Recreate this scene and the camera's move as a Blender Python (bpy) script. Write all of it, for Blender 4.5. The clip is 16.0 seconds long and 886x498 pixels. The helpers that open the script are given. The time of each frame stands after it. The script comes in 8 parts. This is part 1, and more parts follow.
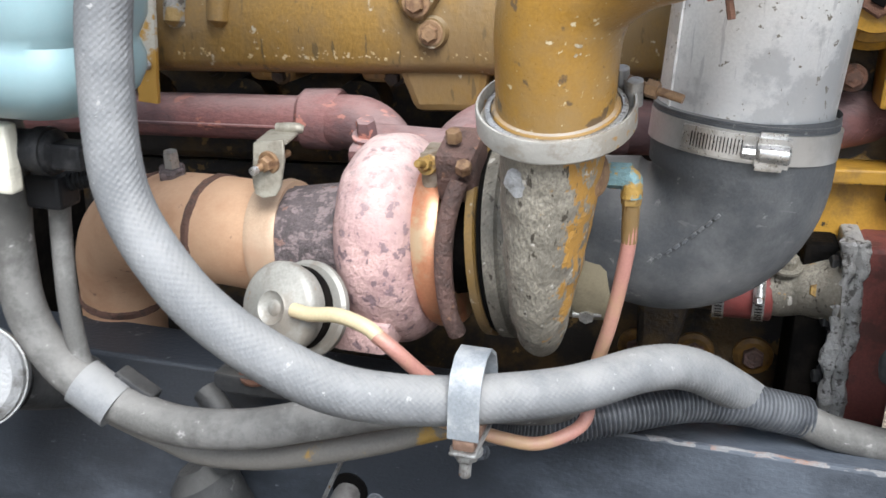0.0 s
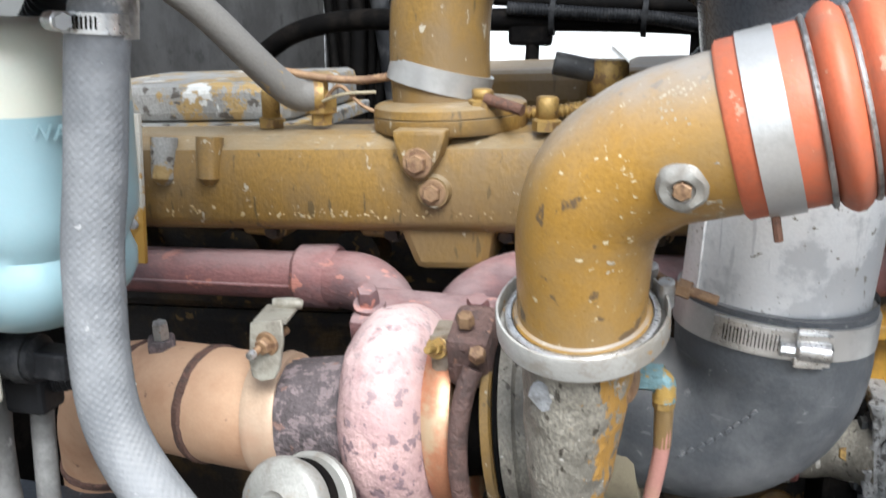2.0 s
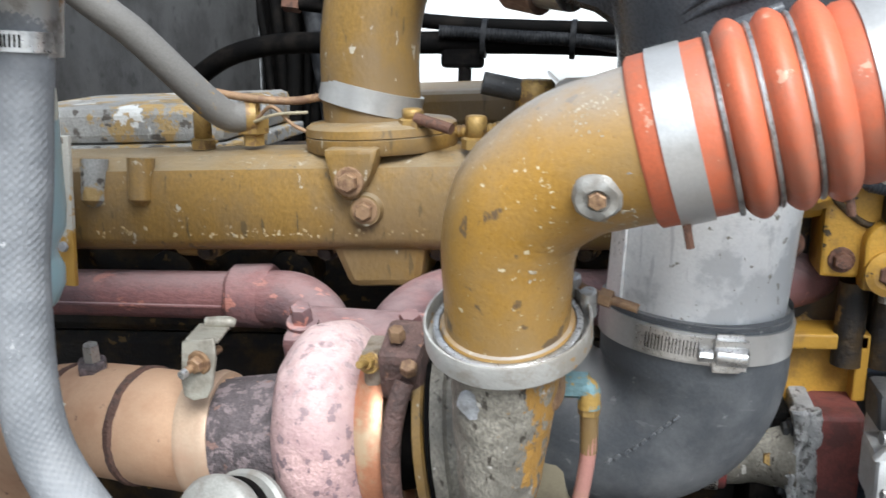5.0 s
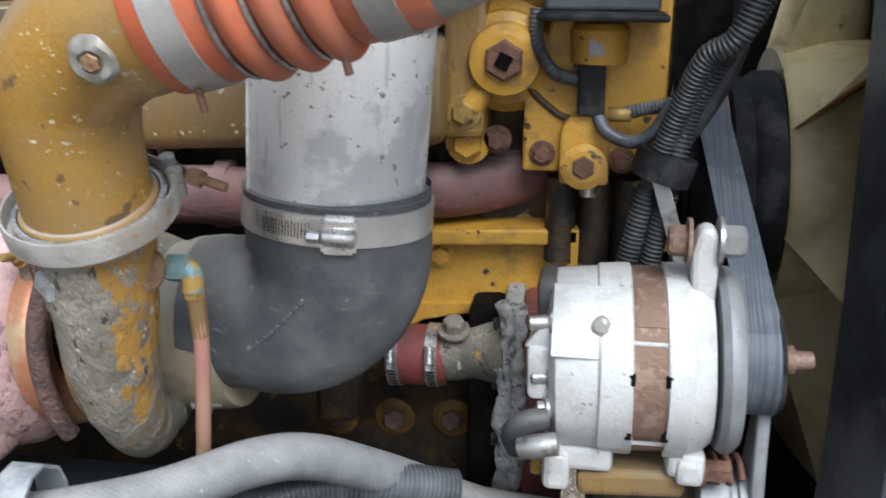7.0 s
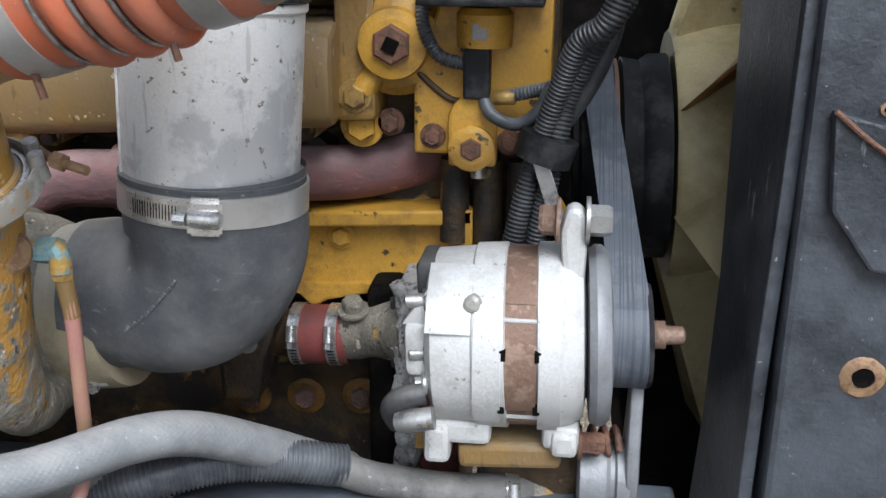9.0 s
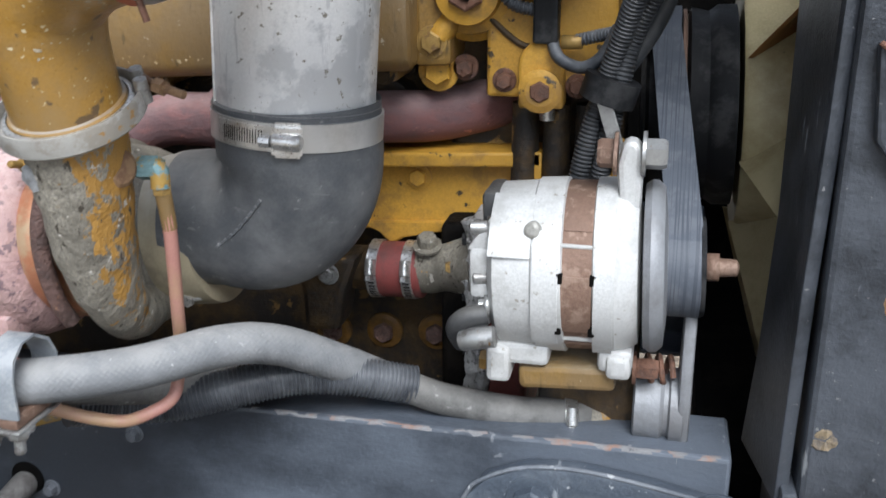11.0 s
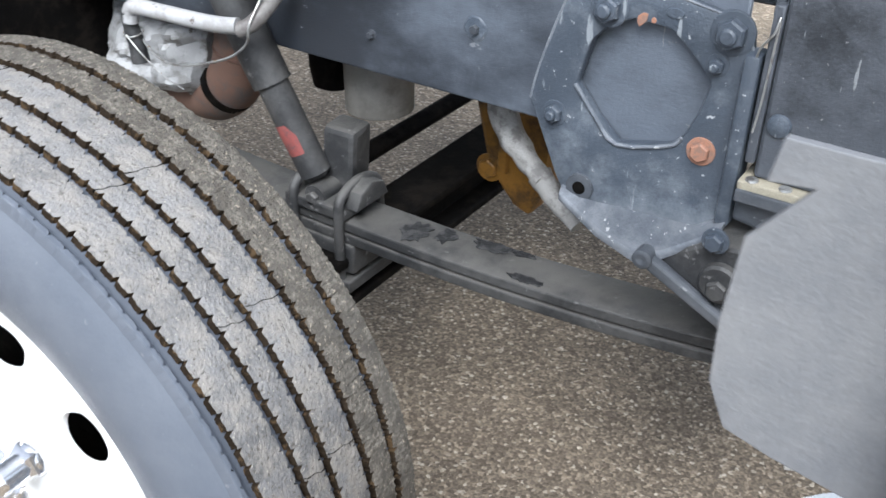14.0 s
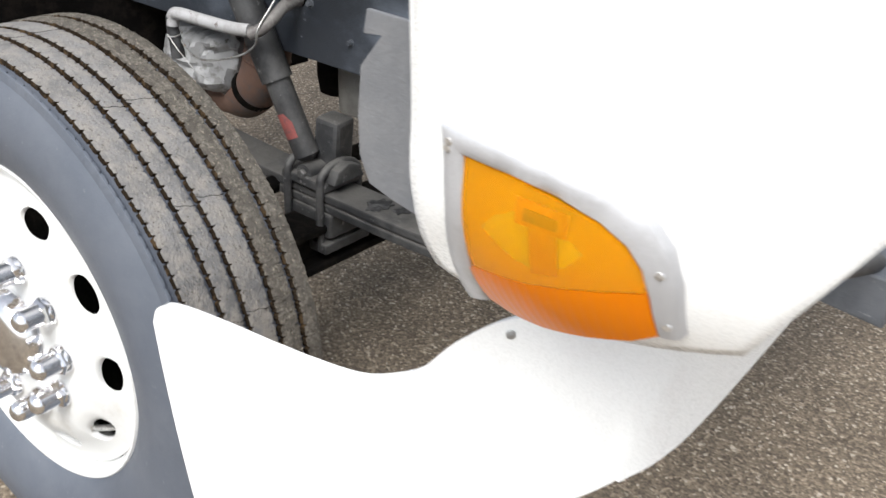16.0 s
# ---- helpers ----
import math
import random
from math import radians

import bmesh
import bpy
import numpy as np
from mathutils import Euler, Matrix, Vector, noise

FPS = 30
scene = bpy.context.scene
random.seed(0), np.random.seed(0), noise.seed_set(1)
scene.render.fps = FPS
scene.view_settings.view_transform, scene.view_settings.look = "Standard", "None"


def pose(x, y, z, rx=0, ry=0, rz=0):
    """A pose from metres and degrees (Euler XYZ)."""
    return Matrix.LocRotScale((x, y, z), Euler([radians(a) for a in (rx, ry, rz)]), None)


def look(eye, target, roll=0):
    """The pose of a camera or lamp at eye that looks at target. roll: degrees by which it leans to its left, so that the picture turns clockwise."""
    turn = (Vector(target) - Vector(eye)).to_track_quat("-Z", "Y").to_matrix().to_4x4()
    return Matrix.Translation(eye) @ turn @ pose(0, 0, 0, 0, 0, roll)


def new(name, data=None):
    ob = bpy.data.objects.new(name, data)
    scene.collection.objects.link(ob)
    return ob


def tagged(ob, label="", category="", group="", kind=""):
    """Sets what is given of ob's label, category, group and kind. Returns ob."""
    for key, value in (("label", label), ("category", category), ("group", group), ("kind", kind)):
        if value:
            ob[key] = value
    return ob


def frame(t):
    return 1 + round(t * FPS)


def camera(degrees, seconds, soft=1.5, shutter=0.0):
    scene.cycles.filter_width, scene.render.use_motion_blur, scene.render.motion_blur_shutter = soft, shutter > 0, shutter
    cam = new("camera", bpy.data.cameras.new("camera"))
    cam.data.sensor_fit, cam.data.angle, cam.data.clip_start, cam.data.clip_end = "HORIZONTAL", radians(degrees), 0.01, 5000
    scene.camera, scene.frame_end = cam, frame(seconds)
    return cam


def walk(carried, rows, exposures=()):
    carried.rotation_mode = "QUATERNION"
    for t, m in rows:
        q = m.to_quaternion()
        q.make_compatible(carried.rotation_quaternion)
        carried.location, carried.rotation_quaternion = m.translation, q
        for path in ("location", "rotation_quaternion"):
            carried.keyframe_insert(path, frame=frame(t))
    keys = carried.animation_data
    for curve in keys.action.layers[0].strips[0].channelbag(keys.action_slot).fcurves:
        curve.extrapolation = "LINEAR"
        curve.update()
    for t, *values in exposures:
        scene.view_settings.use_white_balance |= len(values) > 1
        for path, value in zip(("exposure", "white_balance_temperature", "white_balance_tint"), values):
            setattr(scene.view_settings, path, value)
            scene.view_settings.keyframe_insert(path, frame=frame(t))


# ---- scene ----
cam = camera(49.6, 16.0, shutter=0.4)
PATH = [
    (0, (-0.0006, -0.0075, 1.6019), (-0.3762, 1.3574, 1.1061), 1.30),
    (0.5, (-0.0204, 0.0330, 1.6151), (-0.3513, 1.4042, 1.1049), 0.79),
    (1, (-0.0232, 0.0601, 1.6276), (-0.3536, 1.4333, 1.1223), 0.54),
    (1.5, (-0.0289, 0.0736, 1.6497), (-0.3749, 1.4598, 1.1928), 0.61),
    (2, (-0.0488, 0.0626, 1.6815), (-0.4031, 1.4661, 1.2881), 0.33),
    (2.5, (-0.0758, 0.0414, 1.6943), (-0.4429, 1.4573, 1.3619), 0.84),
    (3, (-0.0893, 0.0279, 1.6976), (-0.4555, 1.4457, 1.3727), 0.99),
    (5.5, (0.0026, 0.0629, 1.6595), (-0.2246, 1.5012, 1.2993), 0.45),
    (6, (0.0607, 0.0768, 1.6420), (-0.1363, 1.5186, 1.2782), 0.65),
    (6.5, (0.1527, 0.0864, 1.6400), (-0.0527, 1.5164, 1.2365), 0.36),
    (7, (0.2202, 0.0927, 1.6353), (0.0177, 1.5102, 1.1883), 0.33),
    (7.5, (0.2660, 0.0868, 1.6362), (0.0844, 1.4904, 1.1393), 0.44),
    (8, (0.2841, 0.0830, 1.6356), (0.1226, 1.4878, 1.1351), 0.51),
    (8.5, (0.2979, 0.0839, 1.6403), (0.1390, 1.4988, 1.1681), 0.46),
    (11, (0.3475, 0.0163, 1.6136), (0.0334, 1.3958, 1.1154), -0.43),
    (11.5, (0.3680, -0.0515, 1.5894), (0.0161, 1.2442, 0.9206), -0.66),
    (12, (0.3823, -0.1413, 1.5510), (0.0225, 1.1012, 0.7916), 0.84),
    (12.5, (0.4343, -0.2344, 1.5328), (0.0370, 0.9566, 0.7119), 2.25),
    (13, (0.5105, -0.3106, 1.5102), (0.0505, 0.8579, 0.6897), 2.92),
    (13.5, (0.6361, -0.3521, 1.5025), (0.0692, 0.7652, 0.6776), 2.45),
    (14, (0.7739, -0.3825, 1.4875), (0.0795, 0.6777, 0.6851), 1.01),
    (14.5, (0.8582, -0.3959, 1.4795), (0.0807, 0.6161, 0.6912), 0.92),
    (15, (0.9524, -0.4708, 1.4848), (0.1471, 0.5614, 0.7527), 2.33),
    (15.5, (1.0826, -0.5392, 1.4933), (0.2679, 0.5050, 0.7891), 2.45),
    (16, (1.2519, -0.5864, 1.5271), (0.4249, 0.4421, 0.8141), 2.88),
]
EXPOSURES = [(0.0, 1.42, 6050, 9), (1.5, 1.42, 5970, 8), (2.0, 1.49, 5930, 8), (3.0, 1.48, 5930, 8), (5.5, 1.25, 5850, 7), (7.0, 1.08, 5850, 8), (8.0, 1.05, 5850, 9), (11.0, 1.08, 5900, 9), (11.5, 1.05, 5850, 9), (12.5, 1.4, 5750, 8), (13.0, 1.52, 5850, 9), (14.5, 1.55, 5950, 9), (16.0, 1.08, 6350, 10)]
walk(cam, [(t, look(eye, at, roll)) for t, eye, at, roll in PATH], EXPOSURES)


# ---- light and sky ----
world = bpy.data.worlds.new("overcast_sky")
scene.world = world
world.use_nodes = True
_wt = world.node_tree
_sky = _wt.nodes.new("ShaderNodeTexSky")
_sky.sky_type = "NISHITA"
_sky.sun_disc = False
_sky.sun_elevation = radians(52)
_sky.sun_rotation = radians(150)
_sky.air_density = 1.0
_sky.dust_density = 1.5
_sky.ozone_density = 1.0
_grey = _wt.nodes.new("ShaderNodeHueSaturation")
_grey.inputs["Saturation"].default_value = 0.3
_wt.links.new(_sky.outputs[0], _grey.inputs["Color"])
_wt.links.new(_grey.outputs[0], _wt.nodes["Background"].inputs[0])
_wt.nodes["Background"].inputs[1].default_value = 0.105
sun_data = bpy.data.lights.new("sun", "SUN")
sun_data.energy = 2.3
sun_data.angle = radians(32)
sun_data.color = (1.0, 0.97, 0.92)
sun = new("sun", sun_data)
sun.matrix_world = look((2.0, -4.0, 7.0), (0.0, 0.8, 1.0))


# ---- materials ----
def material(name, base, dirt=None, amount=0.4, scale=18.0, rough=0.6, metal=0.0, grain=0.12, bump=0.25,
             fine=420.0, spots=None, spot_amount=0.0, spot_scale=60.0, spot_edge=0.04, coat=0.0, edge=0.08, dirt_rough=None, stretch=None, along=None,
             scratch=None, deep=0.0025, dust_sheen=None):
    """Paint, rubber or metal with blotches of dirt, small spots, grain and fine relief."""
    m = bpy.data.materials.new(name)
    m.use_nodes = True
    nt = m.node_tree
    b = nt.nodes["Principled BSDF"]
    L = nt.links.new
    tc = nt.nodes.new("ShaderNodeTexCoord")
    co = tc.outputs["Object"]
    if stretch:
        mp = nt.nodes.new("ShaderNodeMapping")
        mp.inputs["Scale"].default_value = stretch
        L(co, mp.inputs[0])
        co = mp.outputs[0]

    def nz(sc, det=4.0, ro=0.6):
        n = nt.nodes.new("ShaderNodeTexNoise")
        n.inputs["Scale"].default_value = sc
        n.inputs["Detail"].default_value = det
        n.inputs["Roughness"].default_value = ro
        L(co, n.inputs["Vector"])
        return n.outputs["Fac"]

    def ramp(v, lo, hi):
        r = nt.nodes.new("ShaderNodeMapRange")
        r.interpolation_type = "SMOOTHSTEP"
        r.inputs["From Min"].default_value = lo
        r.inputs["From Max"].default_value = hi
        L(v, r.inputs["Value"])
        return r.outputs["Result"]

    def mix(f, a, c):
        x = nt.nodes.new("ShaderNodeMix")
        x.data_type = "RGBA"
        L(f, x.inputs["Factor"]) if hasattr(f, "links") else None
        for sock, val in ((x.inputs[6], a), (x.inputs[7], c)):
            if hasattr(val, "links"):
                L(val, sock)
            else:
                sock.default_value = (*val, 1)
        return x.outputs[2]

    g = nz(fine, 3.0)
    col = mix(ramp(g, 0.3, 0.7), [c * (1 - grain) for c in base], [min(1, c * (1 + grain)) for c in base])
    big = nz(scale * 0.35, 3.0)
    col = mix(ramp(big, 0.35, 0.7), col, [c * (1 - 1.6 * grain) for c in base])
    rough_out = None
    if dirt:
        mid = 0.5 + (0.5 - amount) * 0.45
        dn = nz(scale, 7.0, 0.7)
        if along:
            sp = nt.nodes.new("ShaderNodeSeparateXYZ")
            L(tc.outputs["Object"], sp.inputs[0])
            am = nt.nodes.new("ShaderNodeMath")
            am.operation = "MULTIPLY_ADD"
            L(sp.outputs["XYZ".index(along[0])], am.inputs[0])
            am.inputs[1].default_value = along[1]
            am.inputs[2].default_value = along[2]
            cl_ = nt.nodes.new("ShaderNodeClamp")
            cl_.inputs[1].default_value, cl_.inputs[2].default_value = -0.14, 0.14
            L(am.outputs[0], cl_.inputs[0])
            ad_ = nt.nodes.new("ShaderNodeMath")
            ad_.operation = "ADD"
            L(dn, ad_.inputs[0])
            L(cl_.outputs[0], ad_.inputs[1])
            dn = ad_.outputs[0]
        d = ramp(dn, mid - 0.01 - 0.25 * edge, mid + 0.01 + 0.25 * edge)
        col = mix(d, col, dirt)
        if dirt_rough is not None:
            rr = nt.nodes.new("ShaderNodeMapRange")
            rr.inputs["To Min"].default_value = rough
            rr.inputs["To Max"].default_value = dirt_rough
            L(d, rr.inputs["Value"])
            rough_out = rr.outputs["Result"]
    if spots:
        s = ramp(nz(spot_scale, 5.0, 0.6), 0.70 - 0.4 * spot_amount, 0.70 - 0.4 * spot_amount + spot_edge)
        col = mix(s, col, spots)
    if scratch:
        mp2 = nt.nodes.new("ShaderNodeMapping")
        mp2.inputs["Scale"].default_value = scratch[1]
        L(tc.outputs["Object"], mp2.inputs[0])
        sn = nt.nodes.new("ShaderNodeTexNoise")
        sn.inputs["Scale"].default_value = 1.0
        sn.inputs["Detail"].default_value = 5.0
        L(mp2.outputs[0], sn.inputs["Vector"])
        col = mix(ramp(sn.outputs["Fac"], scratch[2], scratch[2] + 0.05), col, scratch[0])
    if dust_sheen:  # dusty grey on what faces up, patchily; on the tread it paints sky sheen
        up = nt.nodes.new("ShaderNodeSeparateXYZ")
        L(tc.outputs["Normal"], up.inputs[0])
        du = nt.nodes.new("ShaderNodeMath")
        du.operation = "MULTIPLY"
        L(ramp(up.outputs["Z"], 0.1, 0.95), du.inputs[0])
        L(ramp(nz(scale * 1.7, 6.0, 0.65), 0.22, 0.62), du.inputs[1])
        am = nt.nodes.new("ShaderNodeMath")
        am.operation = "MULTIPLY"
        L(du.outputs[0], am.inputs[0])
        am.inputs[1].default_value = dust_sheen[1]
        col = mix(am.outputs[0], col, dust_sheen[0])
    L(col, b.inputs["Base Color"])
    b.inputs["Metallic"].default_value = metal
    if rough_out is None:
        rr = nt.nodes.new("ShaderNodeMapRange")
        rr.inputs["To Min"].default_value = max(0.05, rough - 0.12)
        rr.inputs["To Max"].default_value = min(1, rough + 0.12)
        L(g, rr.inputs["Value"])
        rough_out = rr.outputs["Result"]
    L(rough_out, b.inputs["Roughness"])
    b.inputs["Coat Weight"].default_value = coat
    if bump:
        bp = nt.nodes.new("ShaderNodeBump")
        bp.inputs["Strength"].default_value = bump
        bp.inputs["Distance"].default_value = deep
        ad = nt.nodes.new("ShaderNodeMath")
        ad.operation = "ADD"
        L(nz(fine * 0.5, 4.0), ad.inputs[0])
        L(nz(scale * 3, 4.0), ad.inputs[1])
        L(ad.outputs[0], bp.inputs["Height"])
        L(bp.outputs[0], b.inputs["Normal"])
    return m


GOLD = material("engine_yellow_paint", (0.262, 0.153, 0.037), (0.185, 0.122, 0.055), 0.50, 9, 0.44, 0, 0.18, 0.35, edge=0.45, spots=(0.42, 0.375, 0.29), spot_amount=0.145, spot_scale=75, stretch=(0.9, 1, 0.6), scratch=((0.12, 0.082, 0.036), (90, 90, 22), 0.63), dust_sheen=((0.27, 0.225, 0.155), 0.6))
CHIP_TAN = material("pale_chipped_primer", (0.40, 0.31, 0.18), (0.27, 0.19, 0.08), 0.42, 120, 0.7, 0, 0.12, 0.3, edge=0.3)
GOLD2 = material("bright_yellow_paint", (0.52, 0.285, 0.036), (0.27, 0.15, 0.035), 0.36, 16, 0.5, 0, 0.12, 0.3, edge=0.35, spots=(0.05, 0.035, 0.02), spot_amount=0.16, spot_scale=45)
# grime and engine-bay shade, both put into this dark yellow
GOLD_DIRTY_SHADED = material("grimy_shaded_yellow_paint", (0.072, 0.042, 0.014), (0.014, 0.011, 0.009), 0.55, 13, 0.6, 0, 0.2, 0.6, edge=0.3, spots=(0.17, 0.10, 0.032), spot_amount=0.16, spot_scale=40)
ELBOW = material("worn_gold_paint", (0.37, 0.20, 0.033), (0.28, 0.185, 0.08), 0.48, 8, 0.32, 0, 0.12, 0.2, edge=0.7, spots=(0.58, 0.49, 0.32), spot_amount=0.145, spot_scale=150, scratch=((0.13, 0.085, 0.045), (60, 60, 40), 0.64), dust_sheen=((0.29, 0.262, 0.228), 1.0))
FLAKED = material("flaking_rocker_paint", (0.27, 0.265, 0.25), (0.29, 0.195, 0.075), 0.44, 16, 0.6, 0.1, 0.2, 0.6, edge=0.06, spots=(0.50, 0.50, 0.48), spot_amount=0.22, spot_scale=22, scratch=((0.075, 0.065, 0.055), (50, 50, 60), 0.60))
OCHRE = material("oily_ochre_casting", (0.25, 0.125, 0.022), (0.07, 0.038, 0.014), 0.42, 16, 0.5, 0, 0.15, 0.4, edge=0.4)
COMP = material("flaking_cast_aluminium", (0.255, 0.232, 0.188), (0.36, 0.195, 0.042), 0.44, 60, 0.6, 0.1, 0.30, 0.7, edge=0.06, spots=(0.48, 0.45, 0.40), spot_amount=0.155, spot_scale=95, stretch=(1, 1, 0.7), along=("X", 6.0, -0.655), scratch=((0.06, 0.05, 0.038), (150, 150, 70), 0.63))
PINK = material("heat_bleached_iron", (0.52, 0.345, 0.322), (0.37, 0.235, 0.228), 0.48, 40, 0.88, 0, 0.18, 0.9, edge=0.5, spots=(0.20, 0.135, 0.145), spot_amount=0.35, spot_scale=82, spot_edge=0.06, deep=0.0022, dust_sheen=((0.62, 0.48, 0.455), 0.65))
RUST_PINK = material("red_oxide_iron", (0.235, 0.105, 0.098), (0.125, 0.072, 0.074), 0.46, 16, 0.82, 0, 0.18, 0.7, edge=0.3, spots=(0.40, 0.165, 0.125), spot_amount=0.20, spot_scale=45, stretch=(0.6, 1, 1), dust_sheen=((0.34, 0.245, 0.235), 0.55))
DARK_RUST = material("dark_scaled_iron", (0.105, 0.085, 0.086), (0.20, 0.155, 0.155), 0.42, 75, 0.85, 0, 0.25, 1.0, edge=0.12, spots=(0.20, 0.12, 0.10), spot_amount=0.2, spot_scale=50)
OIL_IRON = material("oily_brown_iron", (0.165, 0.098, 0.082), (0.09, 0.058, 0.05), 0.45, 35, 0.75, 0.1, 0.2, 0.9, edge=0.3, spots=(0.27, 0.15, 0.10), spot_amount=0.17, spot_scale=120)
TAN = material("heat_tanned_steel", (0.55, 0.35, 0.22), (0.42, 0.235, 0.135), 0.36, 10, 0.6, 0.1, 0.06, 0.1, edge=0.6, spots=(0.24, 0.13, 0.085), spot_amount=0.10, spot_scale=60)
WELD = material("rusty_weld", (0.14, 0.075, 0.055), (0.08, 0.05, 0.04), 0.4, 80, 0.85, 0, 0.2, 0.9)
HOT_BAND = material("heat_coloured_band", (0.55, 0.24, 0.13), (0.55, 0.40, 0.25), 0.45, 16, 0.4, 0.5, 0.08, 0.1, edge=0.3)
STEEL = material("dull_steel", (0.42, 0.42, 0.41), (0.21, 0.20, 0.19), 0.40, 40, 0.38, 0.7, 0.12, 0.2, edge=0.2, spots=(0.26, 0.15, 0.06), spot_amount=0.17, spot_scale=70)
TAN_STEEL = material("heat_tarnished_steel", (0.36, 0.31, 0.25), (0.22, 0.17, 0.12), 0.42, 40, 0.45, 0.5, 0.1, 0.2, edge=0.3)
VBAND = material("weathered_clamp_steel", (0.47, 0.455, 0.42), (0.29, 0.265, 0.225), 0.42, 30, 0.48, 0.3, 0.12, 0.25, edge=0.3, spots=(0.34, 0.20, 0.075), spot_amount=0.19, spot_scale=55)
CAN = material("tarnished_pressed_steel", (0.33, 0.32, 0.29), (0.22, 0.195, 0.165), 0.44, 24, 0.5, 0.25, 0.12, 0.25, edge=0.3, spots=(0.33, 0.20, 0.10), spot_amount=0.17, spot_scale=50)
BRIGHT = material("bright_plated_steel", (0.66, 0.65, 0.63), (0.45, 0.44, 0.42), 0.4, 60, 0.30, 0.8, 0.08, 0.12, edge=0.2)
BAND = material("clean_clamp_band", (0.52, 0.51, 0.49), (0.40, 0.39, 0.37), 0.36, 25, 0.34, 0.55, 0.05, 0.08, edge=0.5)
ALU = material("mottled_aluminium_tube", (0.80, 0.80, 0.79), (0.54, 0.545, 0.545), 0.46, 13, 0.42, 0.35, 0.07, 0.12, edge=0.14, spots=(0.24, 0.22, 0.18), spot_amount=0.175, spot_scale=130, scratch=((0.60, 0.60, 0.60), (90, 90, 14), 0.62))
ALT = material("cast_aluminium_housing", (0.54, 0.54, 0.53), (0.39, 0.385, 0.37), 0.34, 20, 0.5, 0.15, 0.08, 0.22, edge=0.4, spots=(0.30, 0.28, 0.24), spot_amount=0.14, spot_scale=120)
LAMINATE = material("rusty_laminations", (0.20, 0.125, 0.09), (0.27, 0.185, 0.14), 0.4, 30, 0.65, 0.3, 0.15, 0.4)
RUBBER = material("grey_rubber_elbow", (0.074, 0.079, 0.086), (0.145, 0.148, 0.151), 0.42, 9, 0.52, 0, 0.16, 0.2, edge=0.5, spots=(0.20, 0.20, 0.20), spot_amount=0.13, spot_scale=70, scratch=((0.13, 0.13, 0.135), (60, 30, 160), 0.66), dust_sheen=((0.25, 0.24, 0.225), 0.8))
HOSE = material("dusty_woven_hose", (0.172, 0.178, 0.186), (0.228, 0.232, 0.237), 0.45, 22, 0.7, 0, 0.12, 0.25, fine=700, edge=0.6, spots=(0.36, 0.36, 0.355), spot_amount=0.06, spot_scale=90, dust_sheen=((0.29, 0.285, 0.275), 0.7))
HOSE2 = material("dusty_brown_hose", (0.112, 0.109, 0.103), (0.178, 0.174, 0.166), 0.42, 20, 0.72, 0, 0.12, 0.35, edge=0.35, spots=(0.30, 0.29, 0.28), spot_amount=0.12, spot_scale=80, dust_sheen=((0.24, 0.23, 0.215), 0.6))
HOSE_YEL = material("overspray_hose", (0.16, 0.15, 0.135), (0.33, 0.20, 0.045), 0.33, 12, 0.7, 0, 0.1, 0.3, edge=0.1)
CONDUIT = material("dusty_black_conduit", (0.038, 0.042, 0.050), (0.105, 0.112, 0.122), 0.44, 16, 0.38, 0, 0.12, 0.1, edge=0.5, dust_sheen=((0.17, 0.175, 0.185), 0.35))
BLACK = material("black_plastic", (0.013, 0.0135, 0.015), (0.040, 0.040, 0.041), 0.36, 15, 0.5, 0, 0.15, 0.12, edge=0.3)
# oily black with the shade of deep interiors and holes put into it
BLACK_DEEP = material("oily_shade_black", (0.005, 0.0047, 0.0045), (0.011, 0.0092, 0.0078), 0.4, 18, 0.7, 0, 0.2, 0.3, edge=0.3)
CHASSIS = material("weathered_chassis_paint", (0.046, 0.052, 0.062), (0.115, 0.123, 0.137), 0.45, 4.5, 0.45, 0, 0.14, 0.3, edge=0.7, spots=(0.20, 0.21, 0.22), spot_amount=0.12, spot_scale=45, stretch=(0.8, 1, 1.1), scratch=((0.26, 0.27, 0.28), (140, 60, 14), 0.72))
RAIL = material("weathered_rail_paint", (0.032, 0.037, 0.046), (0.100, 0.115, 0.140), 0.45, 4.0, 0.40, 0, 0.18, 0.35, edge=0.6, spots=(0.16, 0.17, 0.185), spot_amount=0.12, spot_scale=45, stretch=(0.7, 1, 1.1), along=("X", 0.45, -0.56), scratch=((0.22, 0.23, 0.24), (140, 60, 14), 0.70))
BRACKET = material("chalky_chassis_paint", (0.057, 0.070, 0.090), (0.165, 0.184, 0.208), 0.47, 11, 0.45, 0, 0.16, 0.4, edge=0.6, spots=(0.33, 0.345, 0.36), spot_amount=0.10, spot_scale=90, along=("Z", -2.0, 0.10), scratch=((0.22, 0.24, 0.26), (60, 60, 12), 0.64))
CHALK = material("chalky_worn_paint", (0.19, 0.205, 0.228), (0.085, 0.096, 0.115), 0.48, 20, 0.6, 0, 0.16, 0.5, edge=0.5, spots=(0.40, 0.41, 0.42), spot_amount=0.19, spot_scale=60)
CHASSIS_DARK = material("dusty_black_steel", (0.024, 0.025, 0.027), (0.060, 0.060, 0.060), 0.45, 9, 0.58, 0, 0.16, 0.4, edge=0.4, spots=(0.12, 0.12, 0.12), spot_amount=0.15, spot_scale=45, dust_sheen=((0.115, 0.110, 0.102), 0.6))
